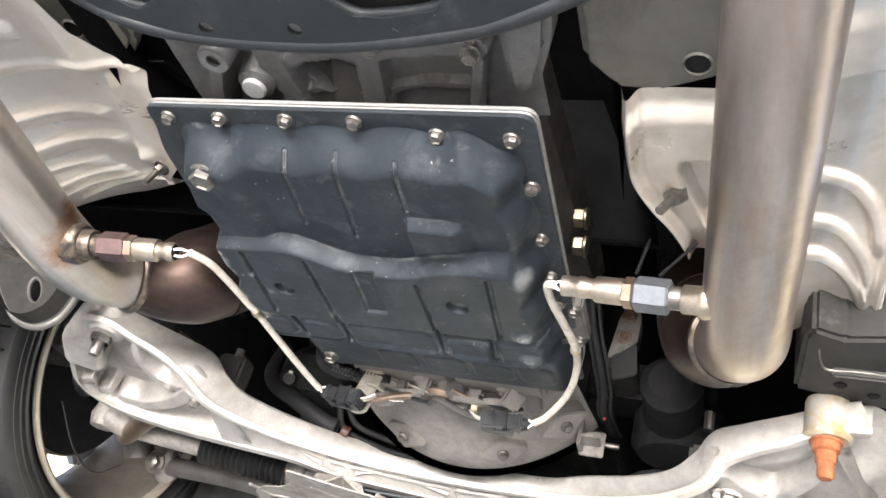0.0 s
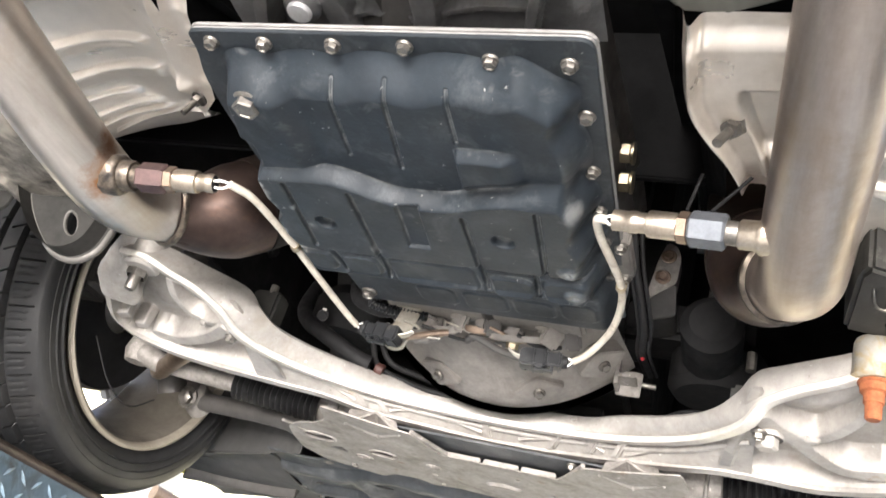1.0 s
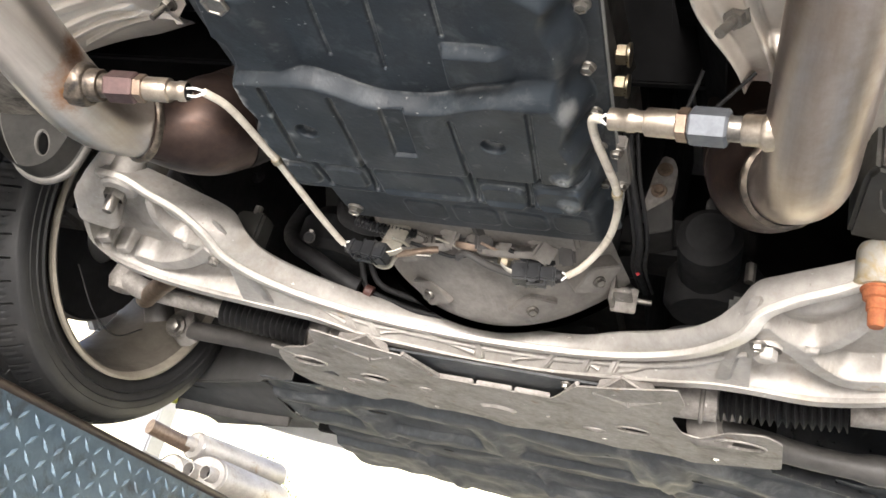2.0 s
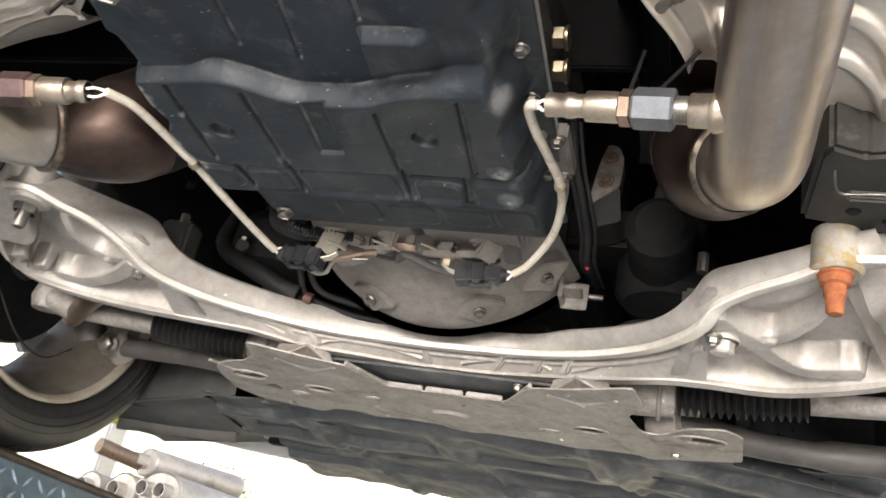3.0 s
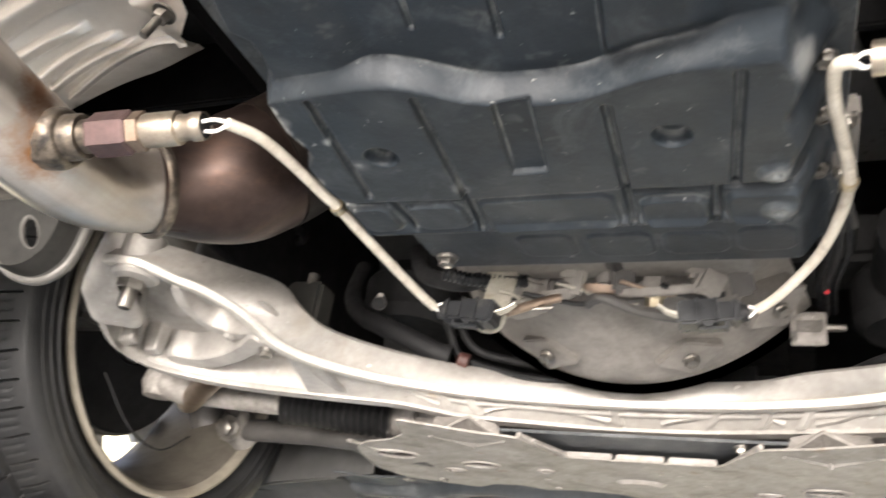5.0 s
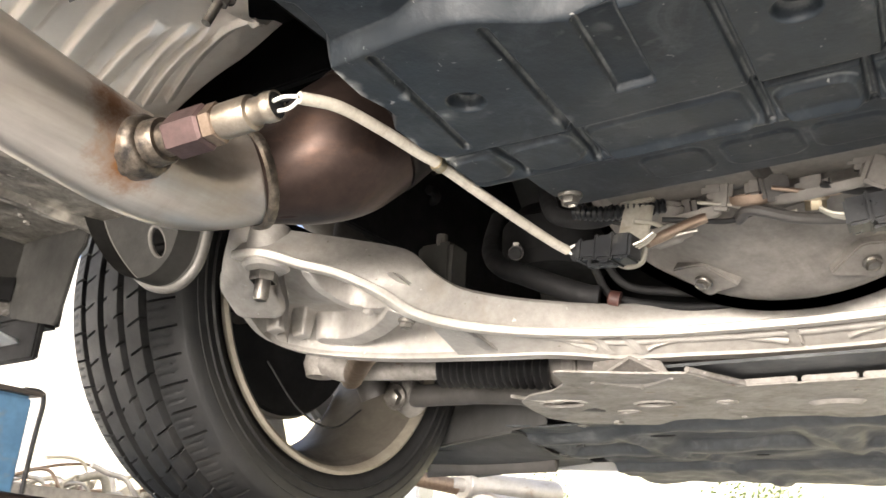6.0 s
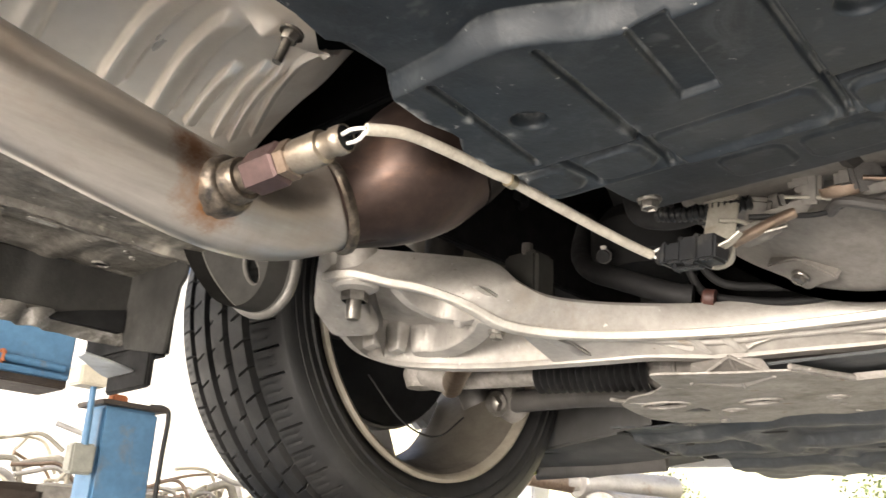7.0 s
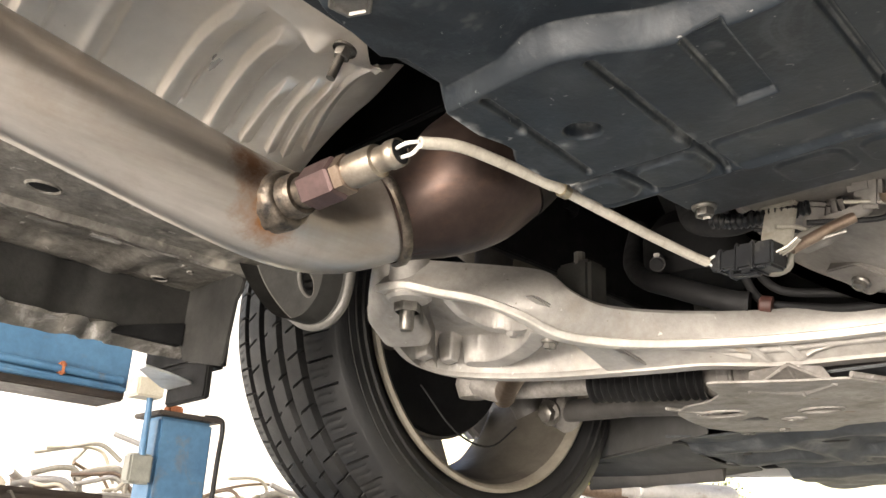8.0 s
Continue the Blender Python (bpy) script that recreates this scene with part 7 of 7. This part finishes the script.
# scrap heap beside the wall
for k in range(105):
    x, y = -5.3 + 1.0 * random.random(), 1.55 + 2.3 * random.random()
    top = 2.02 + 0.16 * math.sin(y * 4.1) + 0.05 * math.sin(y * 13)
    z = 1.80 + max(0.05, top - 1.86) * (0 if k in (19, 34) else k % 7) / 6 * (0.4 if y > 3.2 else 1.0)
    a, L = random.random() * math.pi, 0.2 + 0.5 * random.random()
    d = Vector((0.4 * math.cos(a), math.sin(a), 0.5 * (random.random() - 0.5))) * L
    c = Vector((x, y, z))
    bend = Vector((0, 0.1, 0.15)) * (random.random() - 0.5)
    solid("scrap_pipe", tube(spline([c - d * 0.5, c - d * 0.15 + bend, c + d * 0.2 + bend, c + d * 0.5 - Vector((0, 0, 0.1))], 5), 0.010 + 0.022 * random.random() ** 2, 10), random.choice((MUFF, NUTBROWN, BEIGE, MUFF, BEIGE, TANM)),
          "old bent exhaust pipe on a scrap heap", "scrap pipe", group="scrap heap", smooth=60)
solid("scrap_rack", join(rbox(-5.4, -4.1, 1.4, 4.2, 1.72, 1.83, 0.01), *[rbox(x, x + 0.06, y, y + 0.06, 0, 1.72, 0.004) for x in (-5.35, -4.2) for y in (1.45, 4.1)]), DUSTY, "low steel rack holding scrap pipes", "rack")


def muffler(at, yaw, w, h, length, two):
    t = thing("muffler", at, "old steel exhaust muffler with open pipe ends stored on a rack", "muffler", "stored mufflers")
    m = pose(*at, -90, 0, -yaw)
    prof = lathe([(0, 0), (0.92, 0), (1.0, 0.015), (1.0, length - 0.015), (0.92, length), (0, length)], 40)
    for v in prof.verts:
        v.co.x *= w
        v.co.y *= h
    part("shell", prof, MUFF, t, m=m)
    part("seam", shift(lathe([(1.0, 0.0), (1.03, 0.004), (1.03, 0.012), (1.0, 0.014)], 40), Matrix.Diagonal((w, h, 1, 1))), MUFF, t, m=m)
    for ox in ((-w * 0.42, w * 0.42) if two else (0,)):
        part("outlet", lathe([(0.030, 0.0), (0.030, -0.06), (0.034, -0.06), (0.034, 0.0)], 24), MUFF, t, m=m @ pose(ox, 0, 0))
        # black disc across the outlet, for the shade inside the pipe
        part("bore", lathe([(0, -0.012), (0.031, -0.012)], 24), BLACK, t, m=m @ pose(ox, 0, 0))


muffler((-2.12, 3.2, 1.770), 8, 0.085, 0.08, 0.45, False)
muffler((-1.90, 3.15, 1.790), 12, 0.125, 0.085, 0.5, True)
muffler((-2.33, 3.25, 1.765), 5, 0.07, 0.07, 0.4, False)
muffler((-2.12, 3.32, 1.925), 30, 0.10, 0.065, 0.5, False)
solid("tail_pipe", tube([(-2.24, 3.10, 1.935), (-2.14, 3.3, 1.915)], 0.036, 20), NUTBROWN, "rusty tail pipe stub lying on the mufflers", "tail pipe")
solid("muffler_rack", join(rbox(-2.6, -1.0, 3.0, 3.9, 1.62, 1.67, 0.005), *[rbox(x, x + 0.06, y, y + 0.06, 0, 1.62, 0.004) for x in (-2.55, -1.1) for y in (3.05, 3.8)]), BEIGE, "pale steel rack for stored mufflers", "rack")
solid("grey_post", rbox(-2.72, -2.58, 3.6, 3.75, 0.0, 4.0, 0.01), ROOFM, "grey painted steel roof post", "post")

# ---- workshop ----
tagged(part("ground", sheet(lambda u, v: Vector((-200 + 400 * u, -200 + 400 * v, -0.02)), (0, 1), (0, 1), 20, 20), GRASS), "bare yard earth reaching the horizon", "ground", kind="structure")
tagged(part("floor", rbox(-9, 7, -14, 6.5, -0.2, 0.0, 0.01), CONCRETE), "grey concrete workshop floor", "floor", kind="structure")
# roof out of view, trimmed so sun falls behind and left of the car
tagged(part("ceiling", rbox(-4.4, 7, -4.3, 5.0, 5.0, 5.06, 0.01), ROOFM), "unseen grey sheet metal roof that limits the sunlit floor", "ceiling", kind="structure")
# unseen wall, raised so the shields reflect white instead of sky
tagged(part("wall_right", rbox(6.0, 6.2, -9, 5.0, 0, 3.2, 0.01), WALLW), "white painted workshop wall", "wall", kind="structure")
# rear wall out of view, added to frame the area lamp
tagged(part("wall_back", join(rbox(-9, -1.5, -8.2, -8.0, 0, 5.0, 0.01), rbox(5.3, 7, -8.2, -8.0, 0, 5.0, 0.01), rbox(-1.5, 5.3, -8.2, -8.0, 3.6, 5.0, 0.01)), WALLW), "unseen white rear wall with a doorway made for the area lamp", "wall", kind="structure")
tagged(part("wall_left", rbox(-7.2, -7.0, -9, 0.9, 0, 5.0, 0.01), WALLW), "white painted workshop wall", "wall", kind="structure")


def bush(at, h):
    t = thing("bush", at, "small leafy green bush against the yard wall", "bush", "yard bushes")
    x, y, z = at
    part("trunk", tube(spline([(x, y, z), (x + 0.1, y, z + h * 0.3), (x - 0.05, y + 0.1, z + h * 0.6), (x, y, z + h * 0.85)], 5), [0.06 - 0.003 * k for k in range(16)], 10), DIRTY, t)
    bm = bmesh.new()
    for k in range(5200):
        a, b, r = random.random() * 6.283, math.acos(2 * random.random() - 1), random.random() ** 0.4
        lump = 1 + 0.35 * noise.noise(Vector((math.cos(a) * 2, math.sin(a) * 2, math.cos(b) * 2 + x)))
        c = Vector((x + h * 0.33 * r * lump * math.sin(b) * math.cos(a), y + h * 0.33 * r * lump * math.sin(b) * math.sin(a), z + h * 0.68 + h * 0.34 * r * lump * math.cos(b)))
        n = Vector((random.random() - 0.5, random.random() - 0.5, random.random() - 0.5)).normalized()
        u = n.orthogonal().normalized() * 0.026
        w = n.cross(u) * 0.6
        bm.faces.new([bm.verts.new(c + u), bm.verts.new(c + w), bm.verts.new(c - u), bm.verts.new(c - w)])
    part("crown", bm, LEAF, t, smooth=0)["kind"] = "stuff"


for x, y, h in ((-5.1, 9.2, 2.7), (-2.3, 9.3, 2.6)):
    bush((x, y, -0.02), h)
tagged(part("wall_front", rbox(-14, 9, 10.0, 10.2, 0, 5.5, 0.01), YARDW), "pale yellow sunlit wall across the yard", "wall", kind="structure")
tagged(part("wall_yard", rbox(-14.2, -14.0, 0.9, 10.2, 0, 6.5, 0.01), WALLW), "white sunlit wall of the neighbouring yard building", "wall", kind="structure")
tagged(part("wall_corner", rbox(-9.0, -5.6, 1.79, 1.95, 0, 5.0, 0.01), WALLW), "white painted wall end beside the scrap rack", "wall", kind="structure")
